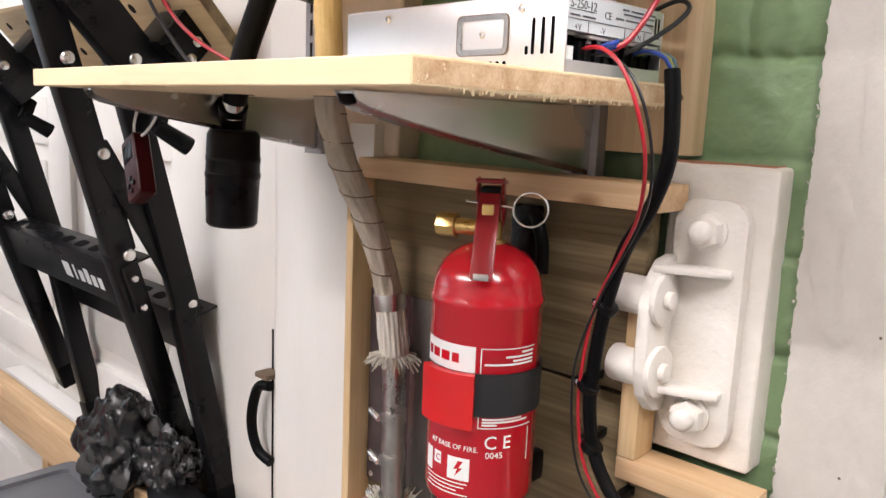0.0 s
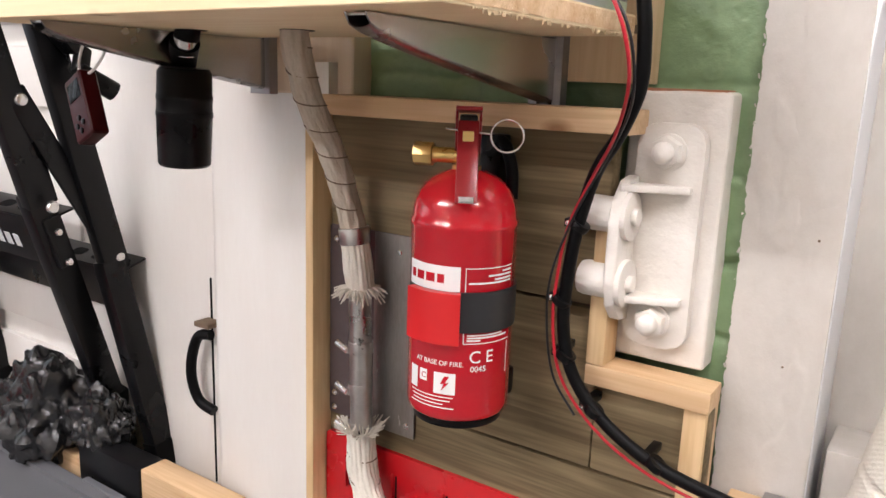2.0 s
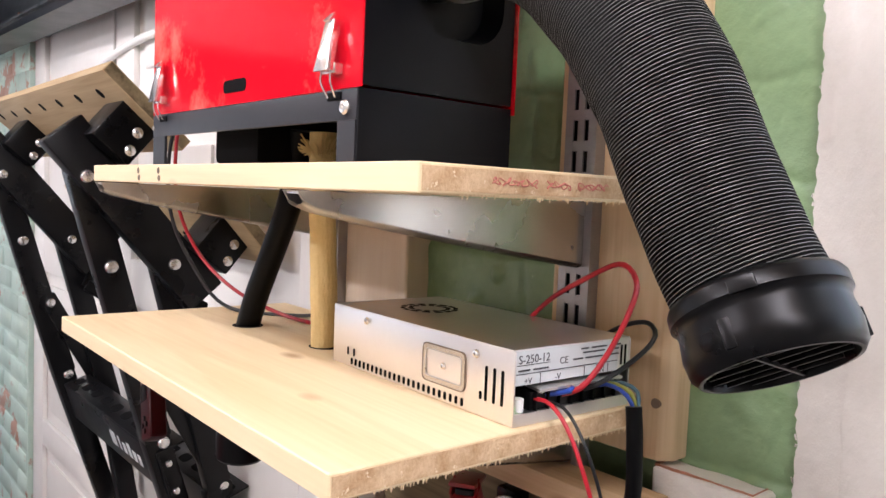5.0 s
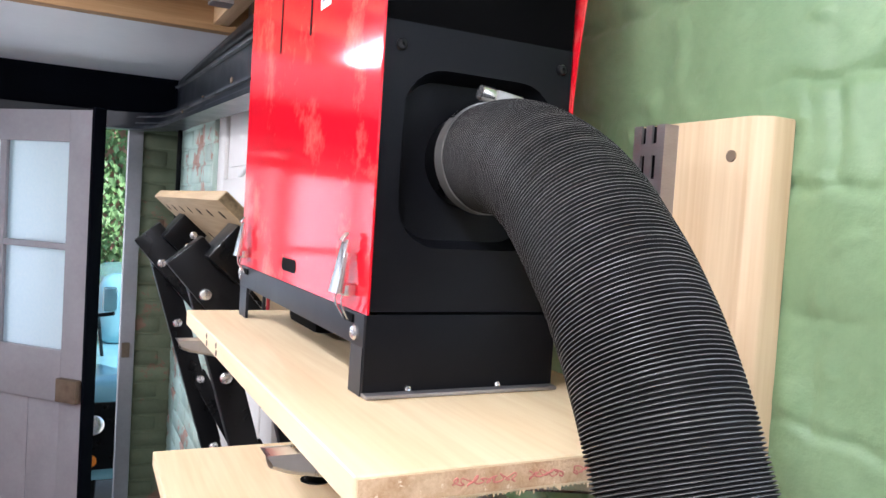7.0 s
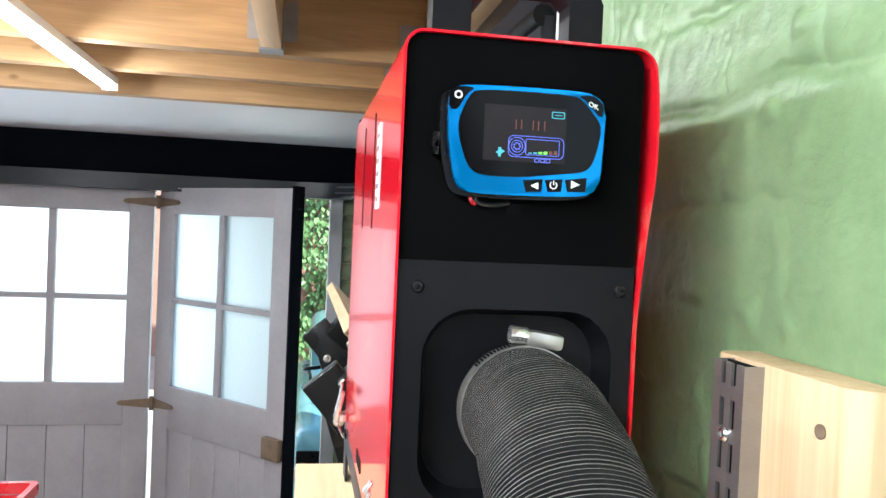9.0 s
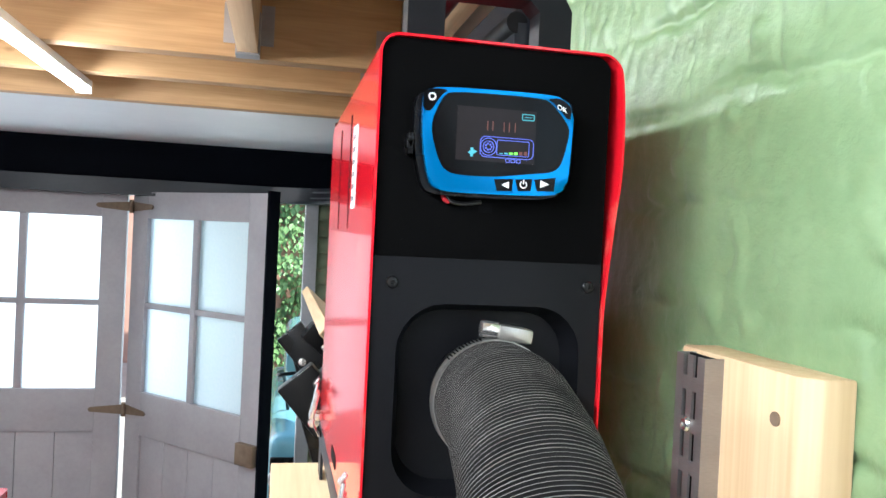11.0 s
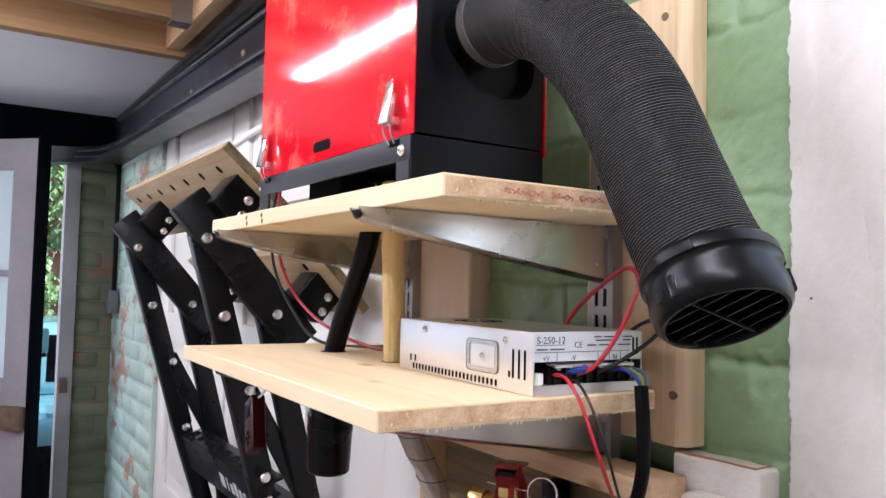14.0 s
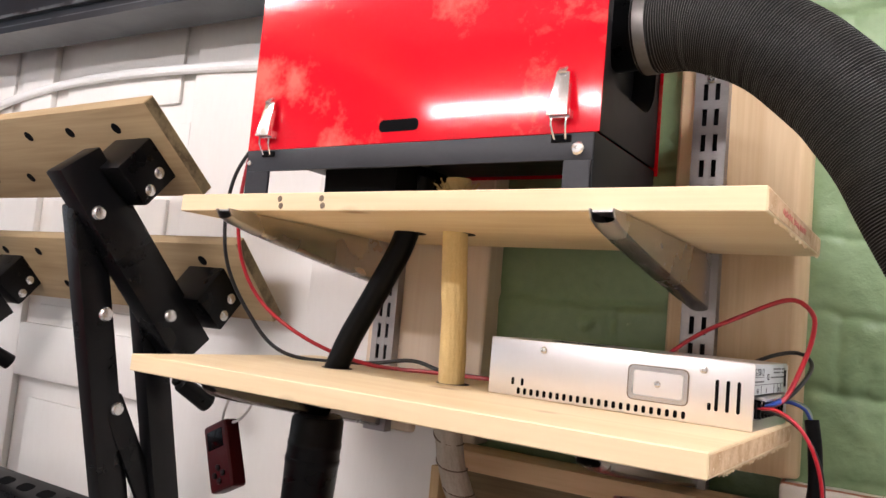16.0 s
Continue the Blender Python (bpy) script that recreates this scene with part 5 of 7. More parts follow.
for u in (0.025, 0.070, 0.083, 0.096):
    part("label_line", boxed(-0.0007, -0.0004, u, u + 0.0005, 0.0275, 0.0350), DARK_INK, face)
for v, spans in ((0.0475, ((0.066, 0.074), (0.077, 0.094), (0.099, 0.110))), (0.0445, ((0.068, 0.092), (0.099, 0.108))), (0.0405, ((0.058, 0.068), (0.071, 0.090), (0.093, 0.108))), (0.0375, ((0.004, 0.015), (0.018, 0.033)))):
    for a, b in spans:
        part("print_bar", boxed(-0.0007, -0.0004, a, b, v, v + 0.0012), DARK_INK, face)
# dark sheet that paints the shade of the terminal recess
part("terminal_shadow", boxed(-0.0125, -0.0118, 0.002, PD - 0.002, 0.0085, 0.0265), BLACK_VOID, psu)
term = part("terminal_block", boxed(-0.0118, -0.002, 0.018, PD - 0.014, 0.0085, 0.022, 0.0008), BLACK_PLASTIC, psu, "black screw terminal block")
for k in range(8):
    y = 0.021 + 0.0118 * k
    part("terminal_wall", boxed(-0.0122, 0.0008, y, y + 0.0016, 0.0088, 0.0235), BLACK_PLASTIC, term)
    if k < 7:
        screw("terminal_screw", (-0.0030, y + 0.0066, 0.0215), (0.4, 0, 1), 0.0036, term)
part("cover_strip", obox(bmesh.new(), pose(-0.001, PD * 0.5 + 0.002, 0.0248, 0, 6, 0), 0.013, PD - 0.034, 0.0018), PSU_STEEL, term, "clear hinged terminal cover")
bm = bmesh.new()
cyl(bm, (-0.006, 0.010, 0.0085), (-0.006, 0.010, 0.018), 0.0042, seg=12, bev=0.0008)
part("trim_pot", bm, WHITE_PLASTIC, psu, "white plastic adjuster")
part("power_led", boxed(-0.0070, -0.0050, 0.0035, 0.0055, 0.0085, 0.0125, 0.0006), POWER_LED, psu, "lit green indicator")
PF = lambda u, v, w: Vector((u, -w, v))
part("embossed_frame", frame_ring(bmesh.new(), rounded(-0.1015, -0.0505, 0.0125, 0.0415, 0.005), rounded(-0.0972, -0.0548, 0.0168, 0.0372, 0.003), PF, 0.0009), STEEL_BR, psu, "raised bright frame")
for g in (0.0, 0.0041):
    part("frame_rim", frame_ring(bmesh.new(), rounded(-0.1018 + g, -0.0502 - g, 0.0122 + g, 0.0418 - g, 0.005 - g * 0.5), rounded(-0.1011 + g, -0.0509 - g, 0.0129 + g, 0.0411 - g, 0.0046 - g * 0.5), PF, 0.0011), HINGE if g == 0 else PIPE_STEEL, psu)
screw("case_screw", (-0.076, -0.0002, 0.027), (0, -1, 0), 0.0028, psu)
for u, v in ((-0.183, 0.0445), (-0.039, 0.0435)):
    screw("case_screw", (u, -0.0002, v), (0, -1, 0), 0.0033, psu)
for k in range(24):
    u = -0.208 + 0.00665 * k
    part("vent_slot", prism(bmesh.new(), rounded(u, u + 0.0032, 0.0022, 0.0082, 0.0012, 2), PF, 0.0003), BLACK_VOID, psu)
for u, v0, v1 in ((-0.028, 0.012, 0.037), (-0.0195, 0.012, 0.037), (-0.0112, 0.012, 0.037), (-0.0335, 0.012, 0.018), (-0.213, 0.010, 0.017), (-0.203, 0.010, 0.017)):
    part("vent_slot", prism(bmesh.new(), rounded(u - 0.0014, u + 0.0014, v0, v1, 0.0012, 2), PF, 0.0003), BLACK_VOID, psu)
for k in range(14):
    for rr in (0.015, 0.022):
        a0, a1 = 2 * math.pi * k / 14, 2 * math.pi * (k + 0.6) / 14
        poly = [((rr + d) * math.cos(a), (rr + d) * math.sin(a)) for d, a in ((0, a0), (0.004, a0), (0.004, a1), (0, a1))]
        part("fan_slot", prism(bmesh.new(), poly, lambda u, v, w: Vector((-0.178 + u, 0.062 + v, PH + 0.0012 + w)), 0.0003), BLACK_VOID, lid)

# ---- wiring ----
def cable(name, ctrl, r, material, label, **k):
    return solo(name, wire(ctrl, r, **k), material, label, "cable")


T0 = Z1 + 0.0172
cable("red_cable", [(-0.303, 0.482, 1.350), (-0.288, 0.492, 1.358), (-0.279, 0.508, 1.382), (-0.272, 0.520, 1.411), (-0.274, 0.530, 1.432), (-0.294, 0.536, 1.443), (-0.337, 0.545, 1.425), (-0.378, 0.556, 1.404), (-0.42, 0.566, 1.372), (-0.46, 0.572, T0 + 0.006), (-0.58, 0.545, T0 + 0.004)], 0.0021, WIRE_RED, "thick red supply cable looping from the power supply")
cable("black_cable", [(-0.303, 0.505, 1.350), (-0.289, 0.515, 1.358), (-0.278, 0.543, 1.376), (-0.277, 0.562, 1.390), (-0.294, 0.572, 1.397), (-0.330, 0.578, 1.383), (-0.38, 0.580, T0 + 0.01), (-0.48, 0.580, T0 + 0.005)], 0.0019, WIRE_BLACK, "thick black supply cable behind the power supply")
cable("blue_ferrule", [(-0.303, 0.478, 1.352), (-0.298, 0.482, 1.3535), (-0.293, 0.487, 1.355)], 0.0024, WIRE_BLUE, "blue crimp sleeve on the red cable")
cable("blue_wire", [(-0.303, 0.470, 1.352), (-0.290, 0.478, 1.356), (-0.290, 0.484, 1.358)], 0.0018, WIRE_BLUE, "short blue wire at the terminals")
cable("red_wire", [(-0.303, 0.459, 1.351), (-0.286, 0.457, 1.351), (-0.268, 0.455, 1.338), (-0.256, 0.459, 1.310), (-0.256, 0.475, 1.275), (-0.278, 0.512, 1.235), (-0.302, 0.533, 1.200), (-0.326, 0.540, 1.150), (-0.3335, 0.540, 1.100), (-0.3345, 0.540, 1.058), (-0.3255, 0.540, 1.014), (-0.3020, 0.540, 0.981), (-0.266, 0.540, 0.954), (-0.217, 0.540, 0.935), (-0.14, 0.540, 0.922)], 0.0015, WIRE_RED, "thin red wire strapped to the black conduit")
cable("black_wire", [(-0.303, 0.470, 1.348), (-0.284, 0.470, 1.346), (-0.264, 0.466, 1.330), (-0.254, 0.472, 1.300), (-0.258, 0.490, 1.262), (-0.285, 0.528, 1.225), (-0.318, 0.537, 1.165), (-0.338, 0.537, 1.105), (-0.339, 0.537, 1.055), (-0.329, 0.537, 1.008), (-0.305, 0.537, 0.976)], 0.0012, WIRE_BLACK, "thin black wire beside the conduit")
for mt, y, lb in ((WIRE_YELLOW, 0.540, "yellow-green earth wire at the terminals"), (WIRE_GREY, 0.548, "grey-blue mains wire at the terminals"), (WIRE_BLUE, 0.534, "blue mains wire at the terminals")):
    cable("mains_wire", [(-0.303, y - 0.012, 1.351), (-0.290, y - 0.010, 1.355), (-0.276, y - 0.006, 1.350), (-0.270, 0.534, 1.335)], 0.0016, mt, lb)
cable("black_conduit", [(-0.271, 0.531, 1.342), (-0.267, 0.529, 1.315), (-0.267, 0.530, 1.275), (-0.283, 0.538, 1.237), (-0.305, 0.543, 1.200), (-0.319, 0.545, 1.150), (-0.326, 0.546, 1.100), (-0.327, 0.546, 1.060), (-0.318, 0.546, 1.020), (-0.296, 0.546, 0.988), (-0.262, 0.546, 0.962), (-0.215, 0.546, 0.943), (-0.14, 0.546, 0.930), (-0.06, 0.546, 0.918)], 0.0060, BLACK_RUBBER, "black rubber-sleeved mains cable clipped to the planks", seg=14)
for k, (x, z) in enumerate(((-0.318, 1.152), (-0.330, 1.080), (-0.322, 1.028), (-0.290, 0.982), (-0.228, 0.948))):
    clip = thing("cable_clip", (x, 0.555, z), "small black cable clip with a nail", "cable clip", "cable clips")
    bm = bmesh.new()
    cyl(bm, (x - 0.002, 0.546, z - 0.003), (x + 0.002, 0.546, z + 0.003), 0.0098, seg=16, bev=0.001)
    part("saddle", bm, BLACK_PLASTIC, clip)
    part("foot", boxed(x - 0.016, x - 0.008, 0.548, 0.586, z - 0.004, z + 0.004, 0.001), BLACK_PLASTIC, clip)
    screw("nail", (x - 0.012, 0.548, z), (0, -1, 0), 0.003, clip)
# leads down the shelf ends
cable("red_lead", [(-0.850, 0.47, 1.72), (-0.868, 0.455, 1.66), (-0.893, 0.44, 1.56), (-0.893, 0.44, 1.47), (-0.872, 0.46, 1.405), (-0.815, 0.485, 1.362), (-0.745, 0.520, T0 + 0.004), (-0.66, 0.54, T0 + 0.003), (-0.58, 0.545, T0 + 0.004)], 0.0023, WIRE_RED, "thin red lead hanging from the heater to the shelf")
cable("black_lead", [(-0.848, 0.48, 1.70), (-0.880, 0.46, 1.62), (-0.914, 0.44, 1.545), (-0.914, 0.44, 1.455), (-0.885, 0.46, 1.385), (-0.840, 0.485, T0 + 0.006), (-0.76, 0.535, T0 + 0.003), (-0.70, 0.55, T0 + 0.012), (-0.65, 0.56, T0 + 0.003), (-0.54, 0.58, T0 + 0.003)], 0.0023, WIRE_BLACK, "thin black lead hanging from the heater to the shelf")

# ---- pipes between the shelves ----
exh = thing("exhaust_pipe", (-0.58, 0.555, 0.83), "wrapped heater exhaust pipe running down through the shelves", "exhaust pipe")


def wrapped(ctrl, r, material, label, amp=0.0008, step=0.003, flare=None):
    pts = path(ctrl, step)
    return part("wrap", sweep(bmesh.new(), pts, lambda i, a: r + amp * noise.noise((i * 0.12, math.cos(a) * 2.2, math.sin(a) * 2.2)) + (0.0006 if material == WRAP_WHITE else 0.00010) * math.sin(a * 18 + i * 0.02) + 0.0002 * math.sin(i * 1.4) * math.sin(a * 27), 108), material, exh, label, angle=60)


wrapped([(-0.609, 0.473, 1.545), (-0.608, 0.473, 1.49), (-0.600, 0.473, 1.40), (-0.597, 0.474, 1.334)], 0.0132, WRAP_TAN, "tan woven heat wrap")
wrapped([(-0.600, 0.474, 1.334), (-0.602, 0.480, 1.300), (-0.604, 0.500, 1.250), (-0.598, 0.530, 1.190), (-0.592, 0.548, 1.135), (-0.588, 0.553, 1.108)], 0.0140, WRAP_GREY, "aged beige heat wrap bound with wire", 0.0022)
wrapped([(-0.588, 0.553, 1.108), (-0.583, 0.554, 1.075), (-0.580, 0.555, 1.045)], 0.0155, WRAP_WHITE, "frayed white heat wrap", 0.0022)
wrapped([(-0.575, 0.555, 0.872), (-0.572, 0.553, 0.845), (-0.563, 0.548, 0.815), (-0.538, 0.538, 0.790), (-0.49, 0.525, 0.775), (-0.43, 0.515, 0.77)], 0.0165, WRAP_WHITE, "frayed white heat wrap", 0.0035)
# wire binding
for ctrl, r, turns, mt in (([(-0.602, 0.480, 1.300), (-0.604, 0.500, 1.250), (-0.598, 0.530, 1.190), (-0.592, 0.548, 1.135)], 0.0152, 6, HINGE), ([(-0.563, 0.548, 0.815), (-0.538, 0.538, 0.790), (-0.49, 0.525, 0.775)], 0.0178, 4, HINGE), ([(-0.575, 0.555, 0.872), (-0.572, 0.553, 0.845), (-0.563, 0.548, 0.815)], 0.0175, 2, HINGE)):
    c = path(ctrl, 0.001)
    pts = []
    for i, p in enumerate(c):
        a = 2 * math.pi * turns * i / len(c)
        pts.append(p + Vector((math.cos(a), math.sin(a) * 0.9, math.sin(a) * 0.35)) * r)
    part("binding_wire", sweep(bmesh.new(), pts, 0.0007, 6), mt, exh, "rusty binding wire")
bm = bmesh.new()
cyl(bm, (-0.580, 0.555, 1.045), (-0.575, 0.555, 0.865), 0.0128, seg=32)
part("steel_pipe", bm, PIPE_STEEL, exh, "scuffed bare steel pipe")
bm = bmesh.new()
cyl(bm, (-0.5885, 0.553, 1.112), (-0.586, 0.5535, 1.094), 0.0172, seg=32, bev=0.001)
part("pipe_clamp", bm, PIPE_STEEL, exh, "dark steel band clamp")
for z in (0.975, 0.925, 0.878):
    bm = bmesh.new()
    cyl(bm, (-0.578, 0.555, z + 0.007), (-0.5775, 0.555, z - 0.007), 0.0142, seg=32, bev=0.0008)
    c = part("pipe_clamp", bm, PIPE_STEEL, exh, "worm-drive pipe clamp")
    bm = bmesh.new()
    cyl(bm, (-0.604, 0.545, z + 0.002), (-0.584, 0.540, z - 0.002), 0.0042, seg=10, bev=0.0008)
    part("worm_screw", bm, CHROME, c)
rg = random.Random(3)
for cx, cy, cz, up in ((-0.580, 0.555, 1.046, -1), (-0.576, 0.555, 0.872, 1)):
    bm = bmesh.new()
    for k in range(150):
        a = rg.uniform(0, 2 * math.pi)
        r0, r1 = 0.0145, rg.uniform(0.017, 0.032)
        p0 = Vector((cx + r0 * math.cos(a), cy + r0 * math.sin(a), cz))
        p1 = Vector((cx + r1 * math.cos(a + rg.uniform(-0.3, 0.3)), cy + r1 * math.sin(a), cz + up * rg.uniform(0.003, 0.016)))
        sweep(bm, [p0, p0.lerp(p1, 0.5) + Vector((0, 0, -0.001 * up)), p1], 0.0008, 5)
    part("fray", bm, WRAP_WHITE, exh, "frayed wrap strands")
bm = bmesh.new()
for k in range(90):
    a, b = rg.uniform(0, 2 * math.pi), rg.uniform(0.4, 1.1)
    p0 = Vector((-0.609 + 0.010 * math.cos(a), 0.473 + 0.010 * math.sin(a), 1.518))
    p1 = p0 + Vector((0.016 * b * math.cos(a), 0.016 * b * math.sin(a), rg.uniform(0.004, 0.026)))
    sweep(bm, [p0, p0.lerp(p1, 0.6) + Vector((0, 0, 0.003)), p1], 0.0007, 5)
part("fray", bm, WRAP_TAN, exh, "frayed tan strands")

intake = thing("air_intake", (-0.785, 0.48, 1.17), "black air intake hose with a cylindrical silencer below the shelf", "air intake")
part("hose", sweep(bmesh.new(), path([(-0.655, 0.475, 1.55), (-0.668, 0.476, 1.50), (-0.680, 0.475, 1.465), (-0.705, 0.471, 1.415), (-0.728, 0.467, 1.370), (-0.741, 0.464, 1.335), (-0.752, 0.466, 1.308)], 0.0016), lambda i, a: 0.0132 + (0.0003 if i % 2 else -0.0003), 28), BLACK_RUBBER, intake, angle=60)
bm = bmesh.new()
cyl(bm, (-0.752, 0.466, 1.322), (-0.762, 0.470, 1.292), 0.0125, seg=28)
part("steel_neck", bm, CHROME, intake, "bright steel neck")
bm = bmesh.new()
cyl(bm, (-0.775, 0.476, 1.302), (-0.777, 0.477, 1.284), 0.0165, seg=28, bev=0.001)
part("hose_clamp", bm, CHROME, intake)
bm = bmesh.new()
sweep(bm, path([(-0.756, 0.467, 1.305), (-0.768, 0.473, 1.293), (-0.778, 0.477, 1.278)], 0.004), 0.016, 20)
part("elbow", bm, BLACK_RUBBER, intake)
bm = bmesh.new()
lathe(bm, [(0.012, 0.110), (0.024, 0.109), (0.0268, 0.104), (0.0272, 0.080), (0.0278, 0.079), (0.0278, 0.074), (0.0273, 0.073), (0.0276, 0.062), (0.0283, 0.061), (0.0283, 0.056), (0.0277, 0.055), (0.0268, 0.022), (0.0262, 0.003), (0.0240, 0.0), (0.0235, 0.0), (0.0228, 0.006), (0.004, 0.008)], pose(-0.776, 0.476, 1.1685, 0, 3, 0) @ Matrix.Diagonal((1.10, 1.10, 1.0, 1.0)), 40)
part("silencer", bm, BLACK_PLASTIC, intake, "ribbed black plastic silencer")

remote = thing("remote_fob", (-0.83, 0.385, 1.20), "small dark red remote control hanging on a cord", "remote control")
mR = pose(-0.818, 0.387, 1.232, -4, -26, -4)
bm = obox(bmesh.new(), mR, 0.038, 0.020, 0.072, 0.005, 3)
part("case", bm, REMOTE_RED, remote)
part("screen", obox(bmesh.new(), mR @ pose(0, -0.0098, 0.018), 0.026, 0.0012, 0.020, 0.0004), SCREEN, remote)
for dx, dz in ((0, -0.012), (0, -0.026), (-0.007, -0.019), (0.007, -0.019)):
    bm = bmesh.new()
    cyl(bm, mR @ Vector((dx, -0.0095, dz)), mR @ Vector((dx, -0.0118, dz)), 0.0033, seg=14, bev=0.0005)
    part("button", bm, BLACK_PLASTIC, remote)
part("cord", wire([mR @ Vector((0, 0, 0.034)), (-0.826, 0.387, 1.282), (-0.818, 0.392, 1.305), (-0.800, 0.398, 1.308), (-0.798, 0.398, 1.290), (-0.806, 0.390, 1.272), mR @ Vector((0.003, 0, 0.034))], 0.0016, 8, 0.003), WHITE_PLASTIC, remote, "white cord loop")

# ---- timber lining below the shelves ----
lining = thing("plank_lining", (-0.43, 0.6, 0.5), "weathered brown plank lining with gaps between boards", "plank lining", kind="structure")
for z0, z1, x1 in ((1.0685, 1.240, -0.306), (0.9025, 1.0655, -0.306), (0.735, 0.8995, -0.196), (0.56, 0.732, -0.196), (0.39, 0.557, -0.196)):
    bm = boxed(-0.650, x1, 0.584, 0.604, z0, z1, 0.0022)
    part("plank", bm, PLANK, lining)
part("backing", boxed(-0.66, -0.20, 0.606, 0.612, 0.3, 1.0), BLACK_SHEET, lining)
part("backing", boxed(-0.66, -0.31, 0.606, 0.612, 1.0, 1.24), BLACK_SHEET, lining)
part("plank", boxed(-0.305, -0.196, 0.584, 0.604, 0.9025, 0.992, 0.0022), PLANK, lining)


def stick(x0, x1, y0, y1, z0, z1, material, label):
    return solo("batten", boxed(x0, x1, y0, y1, z0, z1, 0.002), material, label, "batten", "framing battens")


stick(-0.6625, -0.6505, 0.553, 0.665, 0.3, 1.232, BATTEN_Z, "upright pine batten beside the white column")
stick(-0.650, -0.284, 0.558, 0.606, 1.2325, 1.2545, BATTEN_X, "horizontal knotty pine batten above the planks")
stick(-0.314, -0.195, 0.574, 0.611, 0.9935, 1.0140, BATTEN_X, "short pine ledge below the white iron bracket")
stick(-0.314, -0.296, 0.574, 0.606, 1.0145, 1.150, BATTEN_Z, "upright pine batten beside the iron bracket")
stick(-0.218, -0.1975, 0.578, 0.62, 0.80, 0.9930, BATTEN_Z, "short upright pine batten under the ledge")
stick(-0.180, -0.125, 0.575, 0.63, 0.885, 0.905, BATTEN_X, "pale pine batten end near the floor plate")
angle_plate = thing("steel_angle", (-0.11, 0.56, 0.93), "galvanised steel angle plate with a bolt", "bracket")
part("plate", boxed(-0.150, -0.085, 0.562, 0.572, 0.85, 0.912, 0.002), STEEL, angle_plate)
part("plate", boxed(-0.150, -0.085, 0.572, 0.63, 0.906, 0.912, 0.002), STEEL, angle_plate)
bm = bmesh.new()
cyl(bm, (-0.115, 0.590, 0.912), (-0.115, 0.590, 0.919), 0.005, seg=6, bev=0.0008)
part("bolt", bm, CHROME, angle_plate)

shield = thing("heat_shield", (-0.58, 0.58, 0.86), "plum-grey scuffed sheet-metal heat shield behind the exhaust", "heat shield")
part("sheet", prism(bmesh.new(), rounded(-0.6485, -0.518, 0.868, 1.105, 0.004, 3), lambda u, v, w: Vector((u, 0.5825 - w, v)), 0.0015), SHIELD, shield)
BARE = surface("brushed_bare_sheet", (0.24, 0.225, 0.21), (0.40, 0.38, 0.36), 0.38, 0.8, stretch=(3, 3, 0.6), big=10, fine=120, bump=0.1, third=(0.62, 0.61, 0.59), third_at=0.66, third_scale=22)
part("bare_sheet", boxed(-0.580, -0.5185, 0.5800, 0.5808, 0.8685, 1.1045), BARE, shield, "scratched bare metal half")
for x, z in ((-0.638, 1.088), (-0.545, 1.085), (-0.640, 0.895), (-0.530, 0.882), (-0.640, 0.876)):
    screw("screw", (x, 0.5812, z), (0, -1, 0), 0.004, shield)

rack = thing("louvre_rack", (-0.5, 0.578, 0.5), "glossy red slotted steel tool panel", "tool panel")
bm = prism(bmesh.new(), rounded(-0.6485, -0.215, 0.40, 0.845, 0.006, 3), lambda u, v, w: Vector((u, 0.5815 - w, v)), 0.006)
part("panel", bm, RED_RACK, rack)
for i in range(11):
    for j in range(5):
        x = -0.615 + 0.036 * i
        z = 0.80 - 0.075 * j - (0.018 if i % 2 else 0)
        part("louvre", obox(bmesh.new(), pose(x, 0.5745, z, 0, 0, 12), 0.004, 0.006, 0.040, 0.0015), RED_RACK, rack)
        part("slot", boxed(x + 0.0035, x + 0.006, 0.5753, 0.5757, z - 0.018, z + 0.018), BLACK_VOID, rack)

# ---- white-painted iron strap plate and bearing bracket ----
plate = thing("iron_plate", (-0.26, 0.63, 1.0), "thick iron plate under many coats of white paint", "iron plate")
bm = bmesh.new()
box(bm, -0.306, -0.214, 0.612, 0.648, 1.0175, 1.272, 0.005, 3)
bmesh.ops.subdivide_edges(bm, edges=list(bm.edges), cuts=5, use_grid_fill=True)
for v in bm.verts:
    v.co += 0.0012 * noise.noise_vector(v.co * 30)
part("slab", bm, WHITE_IRON, plate, angle=50)
part("dust", lumpy(-0.305, -0.22, 1.2705, 1.2740, 0.616, 20, 3, 0.002, 60), RUST_DUST, plate, "red brick dust on the top edge")
iron = thing("iron_bracket", (-0.26, 0.61, 1.03), "cast iron bracket with bolts under thick white paint", "bracket")


def iron_part(name, bm, parent=iron, amp=0.0004):
    for v in bm.verts:
        v.co += amp * noise.noise_vector(v.co * 45)
    return part(name, bm, WHITE_IRON, parent, angle=50)


IW = lambda u, v, w: Vector((u, 0.6115 - w, v))
outl = rounded(-0.290, -0.229, 1.036, 1.244, 0.018, 6)
bm = prism(bmesh.new(), outl, IW, 0.013)
bevel(bm, list(bm.verts), 0.003, 2)
iron_part("base_plate", bm)
bm = prism(bmesh.new(), [(0.599, 1.196), (0.578, 1.192), (0.562, 1.176), (0.556, 1.155), (0.558, 1.128), (0.556, 1.100), (0.562, 1.078), (0.578, 1.062), (0.599, 1.058)], lambda u, v, w: Vector((-0.296 + w, u, v)), 0.011)
bevel(bm, list(bm.verts), 0.0025, 2)
iron_part("flange", bm)
